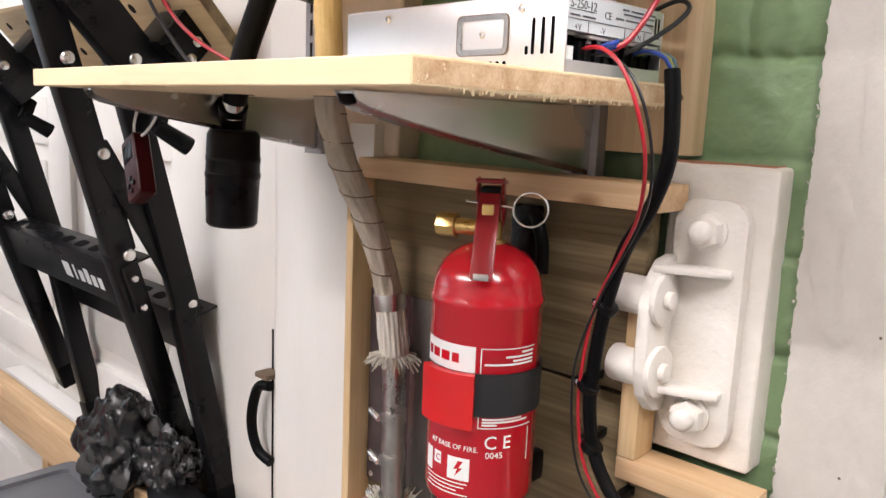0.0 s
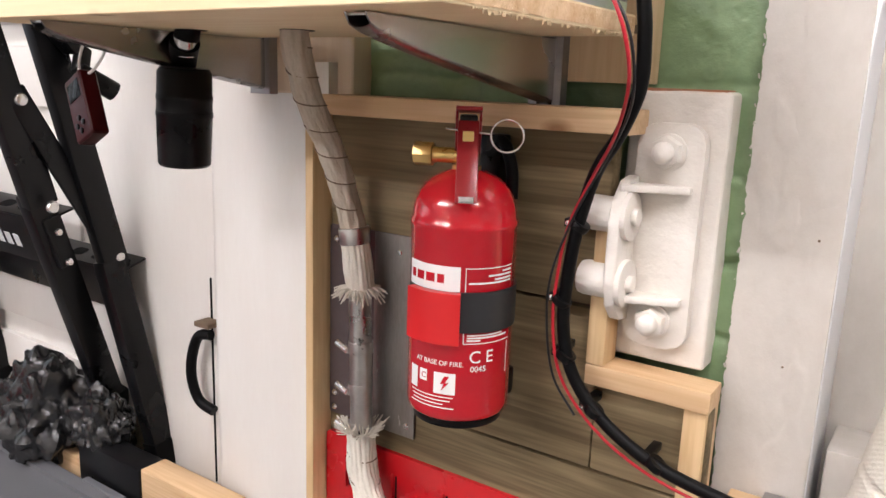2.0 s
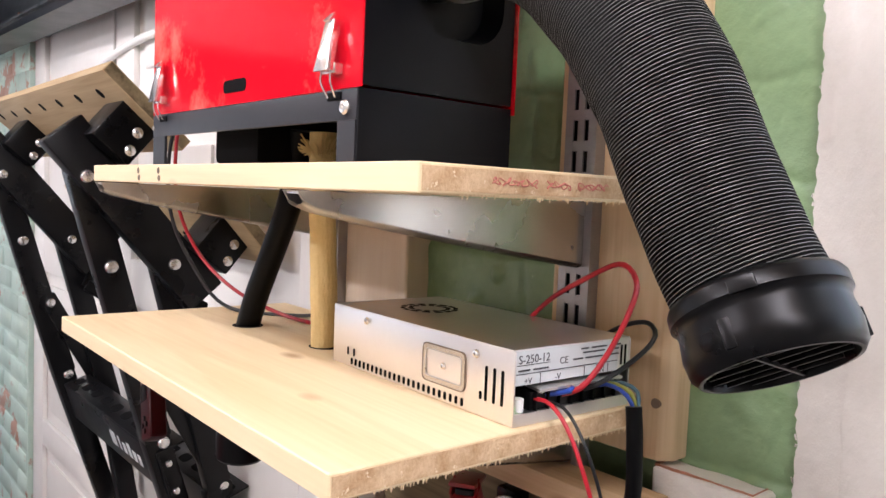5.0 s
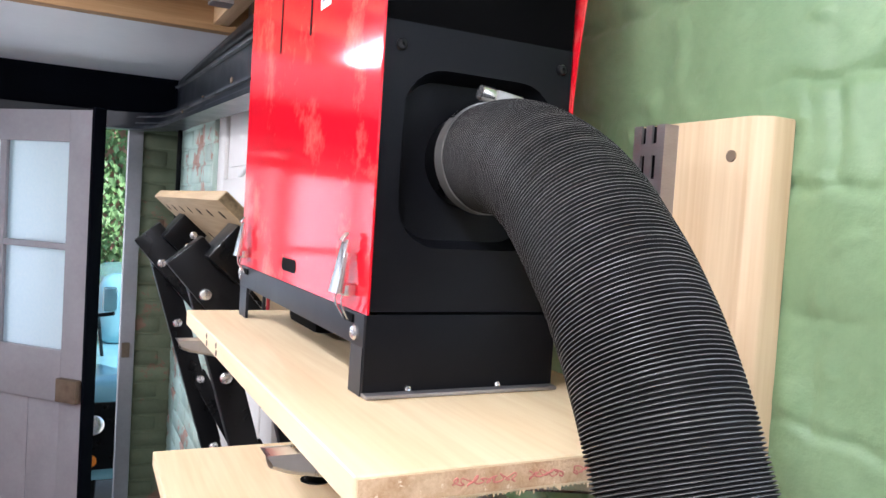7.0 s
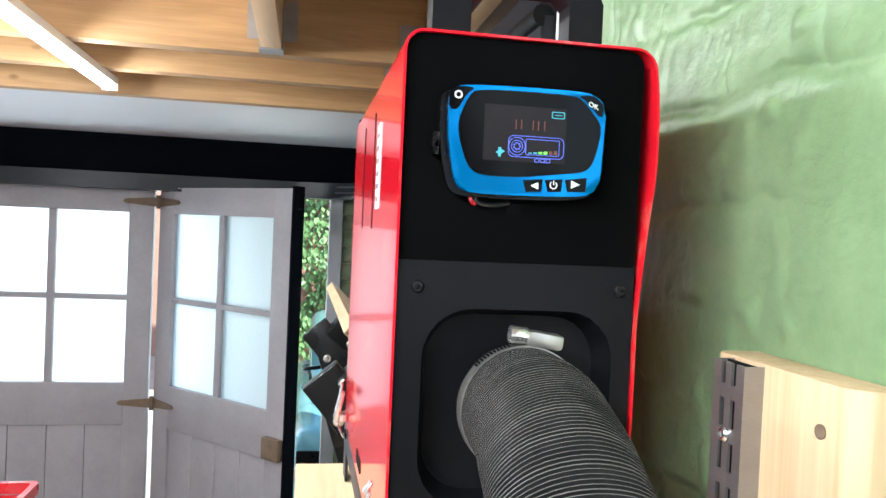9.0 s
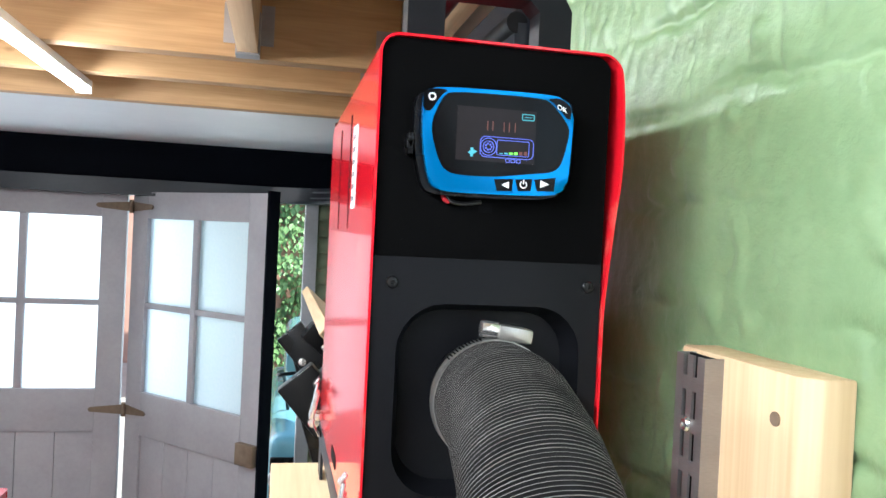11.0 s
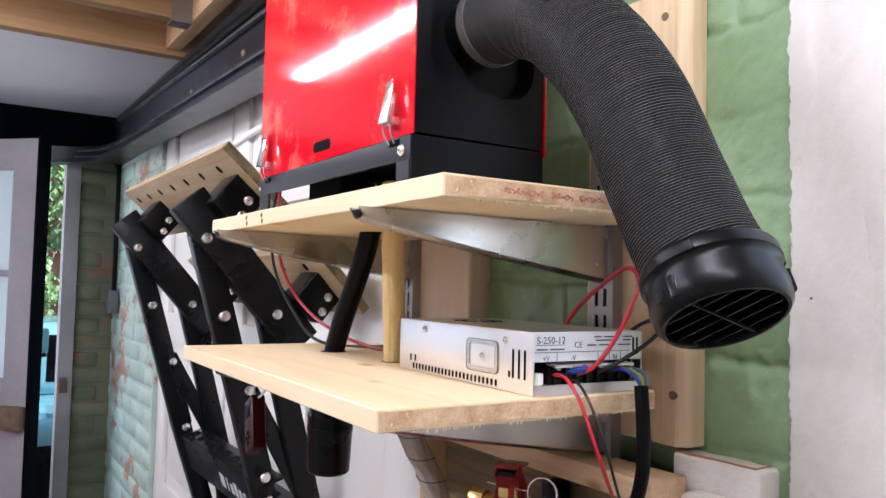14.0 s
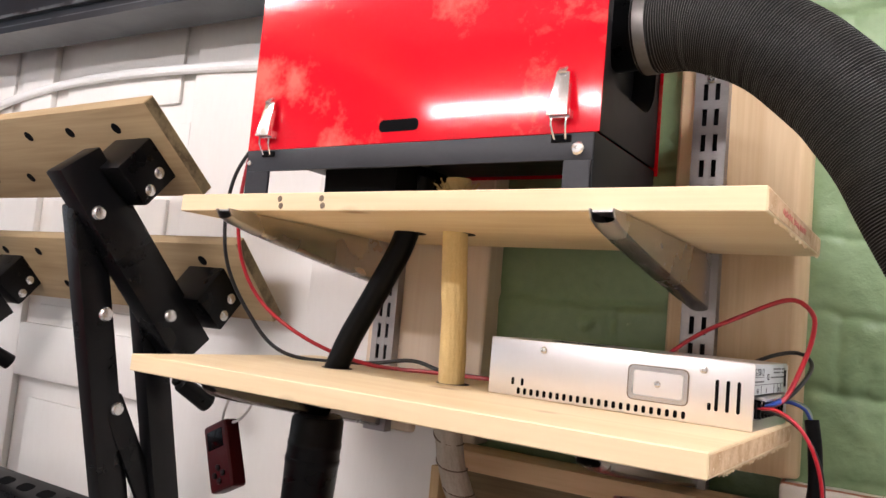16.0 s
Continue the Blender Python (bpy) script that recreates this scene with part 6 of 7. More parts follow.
for z in (1.186, 1.084):
    bm = boxed(-0.292, -0.236, 0.568, 0.600, z - 0.0035, z + 0.0035, 0.0025)
    for v in bm.verts:
        if v.co.x > -0.25 and v.co.y < 0.58:
            v.co.y += 0.022
    iron_part("web", bm)
for z in (1.160, 1.098):
    bm = bmesh.new()
    cyl(bm, (-0.286, 0.577, z), (-0.280, 0.577, z), 0.0225, seg=28, bev=0.0025)
    b = iron_part("boss", bm)
    bm = bmesh.new()
    cyl(bm, (-0.281, 0.577, z), (-0.2745, 0.577, z), 0.008, seg=14, bev=0.002)
    iron_part("pin_end", bm, b)
    bm = bmesh.new()
    cyl(bm, (-0.296, 0.577, z), (-0.326, 0.577, z), 0.0165, seg=28, bev=0.005)
    iron_part("pin_head", bm, b)
for z in (1.2185, 1.0620):
    bm = bmesh.new()
    cyl(bm, (-0.2605, 0.599, z), (-0.2605, 0.595, z), 0.0165, seg=28, bev=0.001)
    w = iron_part("washer", bm)
    bm = bmesh.new()
    cyl(bm, (-0.2605, 0.5955, z), (-0.2605, 0.584, z), 0.0148, seg=6, bev=0.002)
    iron_part("nut", bm, w)
    bm = bmesh.new()
    lathe(bm, [(0.0095, 0), (0.0095, 0.006), (0.008, 0.009), (0.004, 0.0108)], pose(-0.2605, 0.584, z, 90, 0, 0), 20)
    iron_part("bolt_end", bm, w)

# ---- fire extinguisher ----
EX = Vector((-0.418, 0.512, 0.0))
ER = 0.0490
ext = thing("fire_extinguisher", (-0.418, 0.512, 0.9645), "small glossy red powder fire extinguisher strapped to the planks", "fire extinguisher")
bm = bmesh.new()
prof = [(0.030, 0.9650), (0.0445, 0.9660), (0.0480, 0.9695), (ER, 0.975), (ER, 1.1435), (ER + 0.0011, 1.1455), (ER + 0.0013, 1.1480), (ER + 0.0008, 1.1505), (ER - 0.0006, 1.1525)]
for k in range(1, 11):
    a = radians(9 * k)
    prof.append((max(0.0125, (ER - 0.0006) * math.cos(a) ** 0.85 if k < 10 else 0.0125), 1.1525 + 0.0435 * math.sin(a)))
lathe(bm, prof, Matrix.Translation((EX.x, EX.y, 0)), 72)
cyl_body = part("cylinder", bm, RED_PAINT, ext, angle=50)
bm = bmesh.new()
cyl(bm, (EX.x, EX.y, 0.958), (EX.x, EX.y, 0.9655), 0.043, seg=48, bev=0.002)
part("foot_ring", bm, BLACK_PLASTIC, ext)
DC, DR = Vector((0.542, -0.841, 0)), Vector((0.841, 0.542, 0))


def wrap_on(deg0, z0, lift):
    """Maps flat (u, v, w) onto the cylinder, from an angle seen from the front and a height."""
    def f(u, v, w):
        a = radians(deg0) + u / ER
        d = DC * math.cos(a) + DR * math.sin(a)
        return Vector((EX.x, EX.y, z0 + v)) + d * (ER + lift + w)
    return f


def patch(a0, a1, z0, z1, lift, thick, n=None):
    n = n or max(2, int(abs(a1 - a0) / 4))
    bm = bmesh.new()
    f = wrap_on(0, 0, lift)
    g = []
    for i in range(n + 1):
        u = radians(a0 + (a1 - a0) * i / n) * ER
        g.append([bm.verts.new(f(u, v, w)) for v, w in ((z0, 0), (z1, 0), (z1, thick), (z0, thick))])
    for a, b in zip(g, g[1:]):
        for k in range(4):
            bm.faces.new((a[k], a[(k + 1) % 4], b[(k + 1) % 4], b[k]))
    bm.faces.new(g[0][::-1])
    bm.faces.new(g[-1])
    return bm


def printed(name, *a, material=WHITE_INK):
    return part(name, patch(*a), material, cyl_body)


printed("label_patch", -72, -2, 1.0900, 1.1140, 0.0002, 0.0002)
for a0, a1 in ((-66, -58), (-55, -44), (-41, -30), (-27, -19)):
    printed("brand_bar", a0, a1, 1.0985, 1.1065, 0.0005, 0.0002, material=RED_PAINT)
for a0, a1, z0, z1 in ((3, 64, 1.1125, 1.1133), (3, 64, 1.0430, 1.0438), (3, 4, 1.0430, 1.1133)):
    printed("label_line", a0, a1, z0, z1, 0.0002, 0.0002)
for a0, a1, z in ((46, 62, 1.1085), (28, 62, 1.1050), (36, 62, 1.1015), (7, 62, 1.0985), (7, 50, 1.0505), (7, 58, 1.0480), (7, 22, 1.0455)):
    printed("print_bar", a0, a1, z, z + 0.0016, 0.0002, 0.0002)
part("print_text", lettering("C E", 0.0165, wrap_on(10, 1.0250, 0.0002)), WHITE_INK, cyl_body)
part("print_text", lettering("0045", 0.0078, wrap_on(12, 1.0165, 0.0002)), WHITE_INK, cyl_body)
part("print_text", lettering("AT BASE OF FIRE.", 0.0064, wrap_on(-52, 1.0215, 0.0002)), WHITE_INK, cyl_body)
printed("pictogram", -27, -3, 0.9940, 1.0145, 0.0002, 0.0002)
bz = wrap_on(-15, 1.004, 0.0005)
part("pictogram_bolt", prism(bmesh.new(), [(0.000, 0.0075), (-0.0040, -0.0005), (-0.0003, 0.0002), (-0.0028, -0.0070), (0.0042, 0.0015), (0.0008, 0.0010), (0.0045, 0.0075)], bz, 0.0002), RED_PAINT, cyl_body)
printed("pictogram", -46, -36, 1.0035, 1.0145, 0.0002, 0.0002)
part("print_text", lettering("C", 0.0080, wrap_on(-43.5, 1.0062, 0.0005)), RED_PAINT, cyl_body)
printed("pictogram", -62, -50, 0.9940, 1.0145, 0.0002, 0.0002)
for a0, a1, z in ((-60, -5, 0.9905), (-58, -8, 0.9870), (-56, -16, 0.9835), (-60, -4, 0.9800)):
    printed("print_bar", a0, a1, z, z + 0.0009, 0.0002, 0.0002)
for a0, a1, z0, z1 in ((61, 62, 1.010, 1.040),):
    printed("print_bar", a0, a1, z0, z1, 0.0002, 0.0002)
# strap and clip
part("strap", patch(-70, 170, 1.0540, 1.0915, 0.0008, 0.0016, 60), BAND, ext, "black rubber strap")
bm = patch(-57, -1, 1.0440, 1.0915, 0.0010, 0.0085, 12)
es = [e for e in bm.edges if e.is_boundary or e.calc_face_angle(0) > 0.6]
bmesh.ops.bevel(bm, geom=es, offset=0.0034, segments=3, profile=0.5, affect="EDGES")
part("clip", bm, RED_PLASTIC, ext, "red plastic buckle clip")
br = part("wall_bracket", boxed(-0.436, -0.412, 0.562, 0.583, 0.985, 1.225, 0.004), BLACK_PLASTIC, ext, "black plastic wall bracket")
part("bracket_foot", boxed(-0.410, -0.394, 0.548, 0.583, 0.960, 0.990, 0.005), BLACK_PLASTIC, br)
part("bracket_head", wire([(-0.432, 0.572, 1.218), (-0.412, 0.566, 1.218), (-0.403, 0.562, 1.207), (-0.398, 0.562, 1.190), (-0.397, 0.562, 1.165)], 0.0060, 14, 0.004), BLACK_RUBBER, br)
# valve head
bm = bmesh.new()
lathe(bm, [(0.0135, 1.190), (0.0135, 1.1985), (0.0105, 1.1995), (0.0105, 1.214), (0.0080, 1.216), (0.0080, 1.234)], Matrix.Translation((EX.x, EX.y, 0)), 28)
valve = part("valve", bm, BRASS, ext, "brass valve body")
bm = bmesh.new()
cyl(bm, (EX.x, EX.y, 1.207), (EX.x - 0.034, EX.y - 0.012, 1.207), 0.0072, seg=20)
part("outlet_stem", bm, BRASS, valve)
bm = bmesh.new()
cyl(bm, (EX.x - 0.030, EX.y - 0.0105, 1.207), (EX.x - 0.047, EX.y - 0.0165, 1.207), 0.0108, seg=8, bev=0.0012)
part("outlet_nozzle", bm, BRASS, valve)


def lever(p0, p1, w, th, name, mat_):
    p0, p1 = Vector(p0), Vector(p1)
    z = (p1 - p0).normalized()
    x = (DR - z * z.dot(DR)).normalized()
    m = Matrix.Translation((p0 + p1) / 2) @ Matrix((x, z.cross(x), z)).transposed().to_4x4()
    return part(name, obox(bmesh.new(), m, w, th, (p1 - p0).length, 0.0018, 2), mat_, ext)


A = Vector((EX.x, EX.y, 0))
lever(A + DC * 0.020 + Vector((0, 0, 1.240)), A + DC * 0.056 + Vector((0, 0, 1.172)), 0.019, 0.004, "squeeze_lever", RED_DARK)
part("lever_tip", obox(bmesh.new(), Matrix.Translation(A + DC * 0.0565 + Vector((0, 0, 1.175))) @ pose(0, 0, 0, 0, 0, 33), 0.013, 0.003, 0.006, 0.001), CHROME, ext, "bare metal lever tip")
for s in (-1, 1):
    lever(A + DR * s * 0.0105 - DC * 0.006 + Vector((0, 0, 1.214)), A + DR * s * 0.0105 + DC * 0.020 + Vector((0, 0, 1.248)), 0.0025, 0.018, "head_cheek", RED_DARK)
lever(A - DC * 0.012 + Vector((0, 0, 1.247)), A + DC * 0.030 + Vector((0, 0, 1.251)), 0.0235, 0.004, "head_top", RED_DARK)
lever(A - DC * 0.002 + Vector((0, 0, 1.238)), A + DC * 0.022 + Vector((0, 0, 1.238)), 0.016, 0.014, "head_core", BLACK_PLASTIC)
part("pin_plate", obox(bmesh.new(), Matrix.Translation(A + DC * 0.030 + Vector((0, 0, 1.2255))) @ pose(0, 0, 0, 0, 0, 33), 0.010, 0.003, 0.012, 0.001), BRASS, ext)
rc = A + DR * 0.0345 + DC * 0.018 + Vector((0, 0, 1.2275))
ring = [rc + (DR * math.cos(2 * math.pi * k / 40) + (Vector((0, 0, 1)) * 0.98 - DC * 0.2) * math.sin(2 * math.pi * k / 40)) * 0.0145 for k in range(41)]
part("safety_pin_ring", sweep(bmesh.new(), ring, 0.0010, 8), CHROME, ext, "steel safety pin ring")
part("safety_pin", wire([A + DC * 0.022 - DR * 0.020 + Vector((0, 0, 1.2325)), A + DC * 0.022 + DR * 0.020 + Vector((0, 0, 1.2290))], 0.0010, 8, 0.01), CHROME, ext)

# ---- white wrapped pipe near the window ----
wp = thing("lagged_pipe", (-0.07, 0.60, 0.8), "thick white woven lagging on a pipe, bound with wire", "pipe")
wc = [(0.030, 0.615, 1.22), (-0.010, 0.61, 1.14), (-0.029, 0.605, 1.07), (-0.043, 0.60, 1.00), (-0.056, 0.597, 0.935), (-0.076, 0.595, 0.87), (-0.100, 0.595, 0.80)]
wpts = path(wc, 0.0011)
part("lagging", sweep(bmesh.new(), wpts, lambda i, a: 0.0285 + 0.0014 * noise.noise((i * 0.037, math.cos(a) * 2, math.sin(a) * 2)) - 0.0016 * max(0, math.cos(i * 0.13 + a) - 0.86) * 6 + 0.0005 * math.sin(i * 1.57) * math.sin(a * 24), 120), WRAP_WHITE, wp, angle=180)
pts = []
for i, p in enumerate(path(wc, 0.001)):
    a = 2 * math.pi * i / 48
    pts.append(p + Vector((math.cos(a), math.sin(a), 0.25 * math.cos(a))) * 0.0288)
part("binding_wire", sweep(bmesh.new(), pts, 0.0009, 6), HINGE, wp, "thin binding wire")

# ---- folding workbench hung on the boarding ----
bench = thing("folding_workbench", (-1.45, 0.6, 0.55), "black steel folding workbench leaning folded against the white wall", "workbench")


def bolt(x, y, z, r=0.010):
    bm = bmesh.new()
    lathe(bm, [(r, 0), (r, 0.002), (r * 0.8, 0.005), (r * 0.4, 0.006)], pose(x, y, z, 0, 90, 0), 14)
    part("bolt", bm, CHROME, bench)


def side_frame(dx):
    def P(x, y, z):
        return (x + dx, y, z)
    # arm that carries the jaws
    part("jaw_arm", bar(bmesh.new(), P(-1.140, 0.366, 1.562), P(-1.128, 0.578, 1.312), 0.066, 0.036, 0.0035), BLACK_PAINT, bench)
    part("front_leg", bar(bmesh.new(), P(-1.156, 0.400, 1.500), P(-1.205, 0.532, 1.075), 0.046, 0.030, 0.005, 0.01), BLACK_PAINT, bench)
    fl = part("front_leg", bar(bmesh.new(), P(-1.212, 0.528, 1.085), P(-1.265, 0.672, 0.665), 0.044, 0.034, 0.006), BLACK_PAINT, bench)
    part("rubber_foot", bar(bmesh.new(), P(-1.262, 0.666, 0.70), P(-1.270, 0.684, 0.645), 0.052, 0.042, 0.006), BLACK_RUBBER, fl)
    part("rear_leg", bar(bmesh.new(), P(-1.160, 0.522, 1.372), P(-1.188, 0.640, 0.955), 0.044, 0.028, 0.005, 0.01), BLACK_PAINT, bench)
    rl = part("rear_leg", bar(bmesh.new(), P(-1.190, 0.632, 0.965), P(-1.135, 0.684, 0.60), 0.042, 0.034, 0.006), BLACK_PAINT, bench)
    part("rubber_foot", bar(bmesh.new(), P(-1.142, 0.678, 0.64), P(-1.132, 0.686, 0.585), 0.046, 0.042, 0.006), BLACK_RUBBER, rl)
    part("strut", bar(bmesh.new(), P(-1.178, 0.498, 1.230), P(-1.186, 0.646, 0.965), 0.034, 0.010, 0.004, 0.012), BLACK_PAINT, bench)
    for x, y, z in ((-1.118, 0.398, 1.495), (-1.110, 0.524, 1.366), (-1.134, 0.438, 1.362), (-1.170, 0.499, 1.226), (-1.176, 0.537, 1.065), (-1.178, 0.644, 0.970)):
        bolt(x + dx, y, z)
    for y, z in ((0.552, 1.022), (0.566, 0.972), (0.650, 0.905), (0.660, 0.870)):
        bolt(-1.192 + dx, y, z, 0.006)
    # jaw clamp housings with crank handles
    for y, z in ((0.440, 1.560), (0.592, 1.398)):
        h = part("clamp_housing", obox(bmesh.new(), pose(-1.120 + dx, y, z, -40, 0, 0), 0.080, 0.066, 0.070, 0.004), BLACK_PLASTIC, bench)
        for o in (-0.014, 0.012):
            bm = bmesh.new()
            lathe(bm, [(0.008, 0), (0.008, 0.003), (0.004, 0.005)], pose(-1.082 + dx, y + 0.010 + o * 0.4, z - 0.012 + o, 0, 90, 0), 12)
            part("bolt", bm, CHROME, h)
    k = part("crank", bar(bmesh.new(), P(-1.135, 0.578, 1.302), P(-1.110, 0.555, 1.265), 0.022, 0.014, 0.003), BLACK_PLASTIC, bench)
    bm = bmesh.new()
    cyl(bm, P(-1.105, 0.552, 1.270), P(-1.096, 0.600, 1.240), 0.012, 0.015, seg=18, bev=0.003)
    part("crank_knob", bm, BLACK_PLASTIC, k)


side_frame(0.0)
side_frame(-0.555)

def jaw(p_top, p_bot, x0, x1, th, name):
    """A plywood jaw between its upper and lower edge (y, z), with rows of peg holes."""
    (ya, za), (yb, zb) = p_top, p_bot
    d = Vector((0, yb - ya, zb - za))
    L = d.length
    u = d.normalized()
    n = Vector((1, 0, 0)).cross(u)
    c = Vector(((x0 + x1) / 2, (ya + yb) / 2, (za + zb) / 2))
    m = Matrix.Translation(c) @ Matrix((Vector((1, 0, 0)), u, n)).transposed().to_4x4()
    j = part(name, obox(bmesh.new(), m, x1 - x0, L, th, 0.002), JAW, bench, "varnished plywood jaw with peg holes")
    part("sawn_edge", obox(bmesh.new(), m @ Matrix.Translation(((x1 - x0) / 2, 0, 0)), 0.0012, L - 0.004, th - 0.004), PLANK, j)
    s = -1 if (m.to_3x3() @ Vector((0, 0, 1))).y > 0 else 1
    for row in (-0.28, 0.22):
        for i in range(7):
            o = -(x1 - x0) / 2 + (x1 - x0) * (i + 0.6 + (0.25 if row > 0 else 0)) / 7.4
            bm = bmesh.new()
            cyl(bm, m @ Vector((o, row * L, s * (th / 2 - 0.001))), m @ Vector((o, row * L, s * (th / 2 + 0.0005))), 0.0085, seg=16)
            part("peg_hole", bm, BLACK_VOID, j)


jaw((0.402, 1.646), (0.515, 1.545), -1.86, -1.050, 0.020, "front_jaw")
jaw((0.565, 1.482), (0.660, 1.375), -1.86, -1.030, 0.020, "rear_jaw")
for y0, z0, y1, z1, x0, x1 in ((0.532, 1.040, 0.560, 0.962, -1.745, -1.195), (0.642, 0.945, 0.662, 0.865, -1.73, -1.17)):
    bm = bmesh.new()
    m = Matrix.Translation(((x0 + x1) / 2, (y0 + y1) / 2, (z0 + z1) / 2)) @ pose(0, 0, 0, 18, 0, 0)
    c = part("cross_member", obox(bm, m, x1 - x0, 0.004, 0.082, 0.001), BLACK_PAINT, bench)
    t = part("top_flange", obox(bmesh.new(), m @ pose(0, 0.026, 0.041), x1 - x0, 0.052, 0.004, 0.001), BLACK_PAINT, c)
    for i in range(9):
        o = -(x1 - x0) / 2 + (x1 - x0) * (i + 0.5) / 9
        bm = prism(bmesh.new(), rounded(o - 0.018, o + 0.018, 0.014, 0.036, 0.009, 4), lambda u, v, w: m @ Vector((u, v, 0.0430 + w)), 0.0005)
        part("slot", bm, BLACK_VOID, t)
    if z0 > 1:
        # maker's name as plain blocks
        for i, (w_, h_) in enumerate(((0.030, 0.030), (0.008, 0.030), (0.018, 0.022), (0.018, 0.030), (0.018, 0.022), (0.017, 0.022))):
            o = 0.02 + 0.027 * i + (0.008 if i else 0)
            part("maker_mark", obox(bmesh.new(), m @ pose(o, -0.0022, -0.006 + h_ / 2 - 0.012), w_, 0.0006, h_, 0.0), LABEL, c, "pale grey lettering block")

# ---- things at the foot of the boarding ----
def crumpled(name, centre, size, seed, label):
    """Thin polythene crushed into a heap: flat facets that meet in sharp creases, with loose corners."""
    bm = bmesh.new()
    bmesh.ops.create_icosphere(bm, subdivisions=5, radius=1.0)
    rg = random.Random(seed)
    planes = []
    for k in range(46):
        n = Vector((rg.gauss(0, 1), rg.gauss(0, 1), rg.gauss(0, 1))).normalized()
        planes.append((n, rg.uniform(0.80, 1.02), rg.uniform(0.0, 1.0)))
    for v in bm.verts:
        d = v.co.normalized()
        near = sorted(((d - n).length, h, q) for n, h, q in planes)[:2]
        # facets lie at their own depth, with a crease between neighbours
        r = near[0][1] + 0.42 * min(0.3, near[1][0] - near[0][0]) * (1 if near[0][2] > 0.4 else -0.6)
        r += 0.30 * abs(noise.noise(d * 3.2 + Vector((seed, 0, 0)))) + 0.05 * abs(noise.noise(d * 8.0)) + 0.16 * noise.noise(d * 1.8)
        v.co = Vector(centre) + Vector((d.x * size[0], d.y * size[1], d.z * size[2])) * r
    return solo(name, bm, BIN_BAG, label, "bag", angle=32)


crumpled("bin_bag", (-1.365, 0.605, 0.648), (0.092, 0.078, 0.118), 3, "crumpled black plastic bag on a shelf edge")
crumpled("plastic_bag", (-1.225, 0.628, 0.655), (0.058, 0.048, 0.070), 8, "small crumpled black plastic bag")
ledge = thing("low_shelf", (-1.5, 0.62, 0.55), "low timber shelf rail, part painted black", "shelf")
part("rail", boxed(-1.06, -0.86, 0.585, 0.632, 0.575, 0.648, 0.003), BATTEN_X, ledge, "fresh pine rail")
part("rail", boxed(-1.235, -1.062, 0.583, 0.632, 0.570, 0.645, 0.003), BLACK_PAINT, ledge, "black painted rail")
part("rail", boxed(-2.2, -1.237, 0.590, 0.632, 0.50, 0.600, 0.003), BATTEN_X, ledge, "pale pine rail")
part("top", boxed(-2.2, -0.86, 0.634, 0.688, 0.54, 0.575, 0.002), BATTEN_X, ledge)
white_board = solo("white_board", boxed(-2.16, -1.62, 0.640, 0.686, 0.560, 0.60, 0.003), WHITE_PLASTIC, "white laminated board edge behind the bag", "board")
for x in (-1.9, -1.1):
    part("support", boxed(x, x + 0.04, 0.635, 0.685, 0.0, 0.54), BATTEN_Z, ledge)
crate = thing("plastic_crate", (-1.2, 0.48, 0.0), "dark grey plastic crate with a clip-on lid", "crate")
part("body", boxed(-1.50, -1.02, 0.17, 0.55, 0.02, 0.555, 0.02, 3), GREY_PLASTIC, crate)
part("lid", boxed(-1.52, -1.00, 0.15, 0.57, 0.555, 0.580, 0.006, 2), GREY_PLASTIC, crate)
part("lid_rim", frame_ring(bmesh.new(), rounded(-1.52, -1.00, 0.15, 0.57, 0.02), rounded(-1.495, -1.025, 0.175, 0.545, 0.015), lambda u, v, w: Vector((u, v, 0.580 + w)), 0.008), GREY_PLASTIC, crate)
part("clip", boxed(-1.20, -1.09, 0.565, 0.578, 0.53, 0.592, 0.003), GREY_PLASTIC, crate)
chest = thing("tool_chest", (-2.27, -0.7, 0), "red steel tool chest standing in the garage", "tool chest")
part("carcass", boxed(-2.55, -1.99, -1.0, -0.475, 0.08, 0.90, 0.008), RED_RACK, chest)
part("tray_rim", frame_ring(bmesh.new(), rounded(-2.57, -1.97, -1.02, -0.46, 0.02), rounded(-2.55, -1.99, -1.0, -0.48, 0.015), lambda u, v, w: Vector((u, v, 0.90 + w)), 0.035), RED_RACK, chest)
for k in range(5):
    dr = part("drawer", boxed(-1.99, -1.972, -0.98, -0.50, 0.10 + 0.155 * k, 0.245 + 0.155 * k, 0.005), RED_RACK, chest)
    part("handle", boxed(-1.972, -1.955, -0.90, -0.56, 0.22 + 0.155 * k, 0.235 + 0.155 * k, 0.004), STEEL, dr)
for x in (-2.48, -2.06):
    for y in (-0.92, -0.55):
        bm = bmesh.new()
        cyl(bm, (x, y - 0.015, 0.045), (x, y + 0.015, 0.045), 0.045, seg=20, bev=0.004)
        part("castor", bm, BLACK_RUBBER, chest)
sw = thing("switch_box", (-3.42, 0.655, 1.3), "small grey electric box with conduit on the brick wall", "switch box")
part("box", boxed(-3.50, -3.40, 0.630, 0.668, 1.27, 1.37, 0.005), GREY_PLASTIC, sw)
part("conduit", wire([(-3.45, 0.655, 1.37), (-3.45, 0.655, 1.6), (-3.45, 0.655, 1.93)], 0.010, 10, 0.05), BLACK_RUBBER, sw)

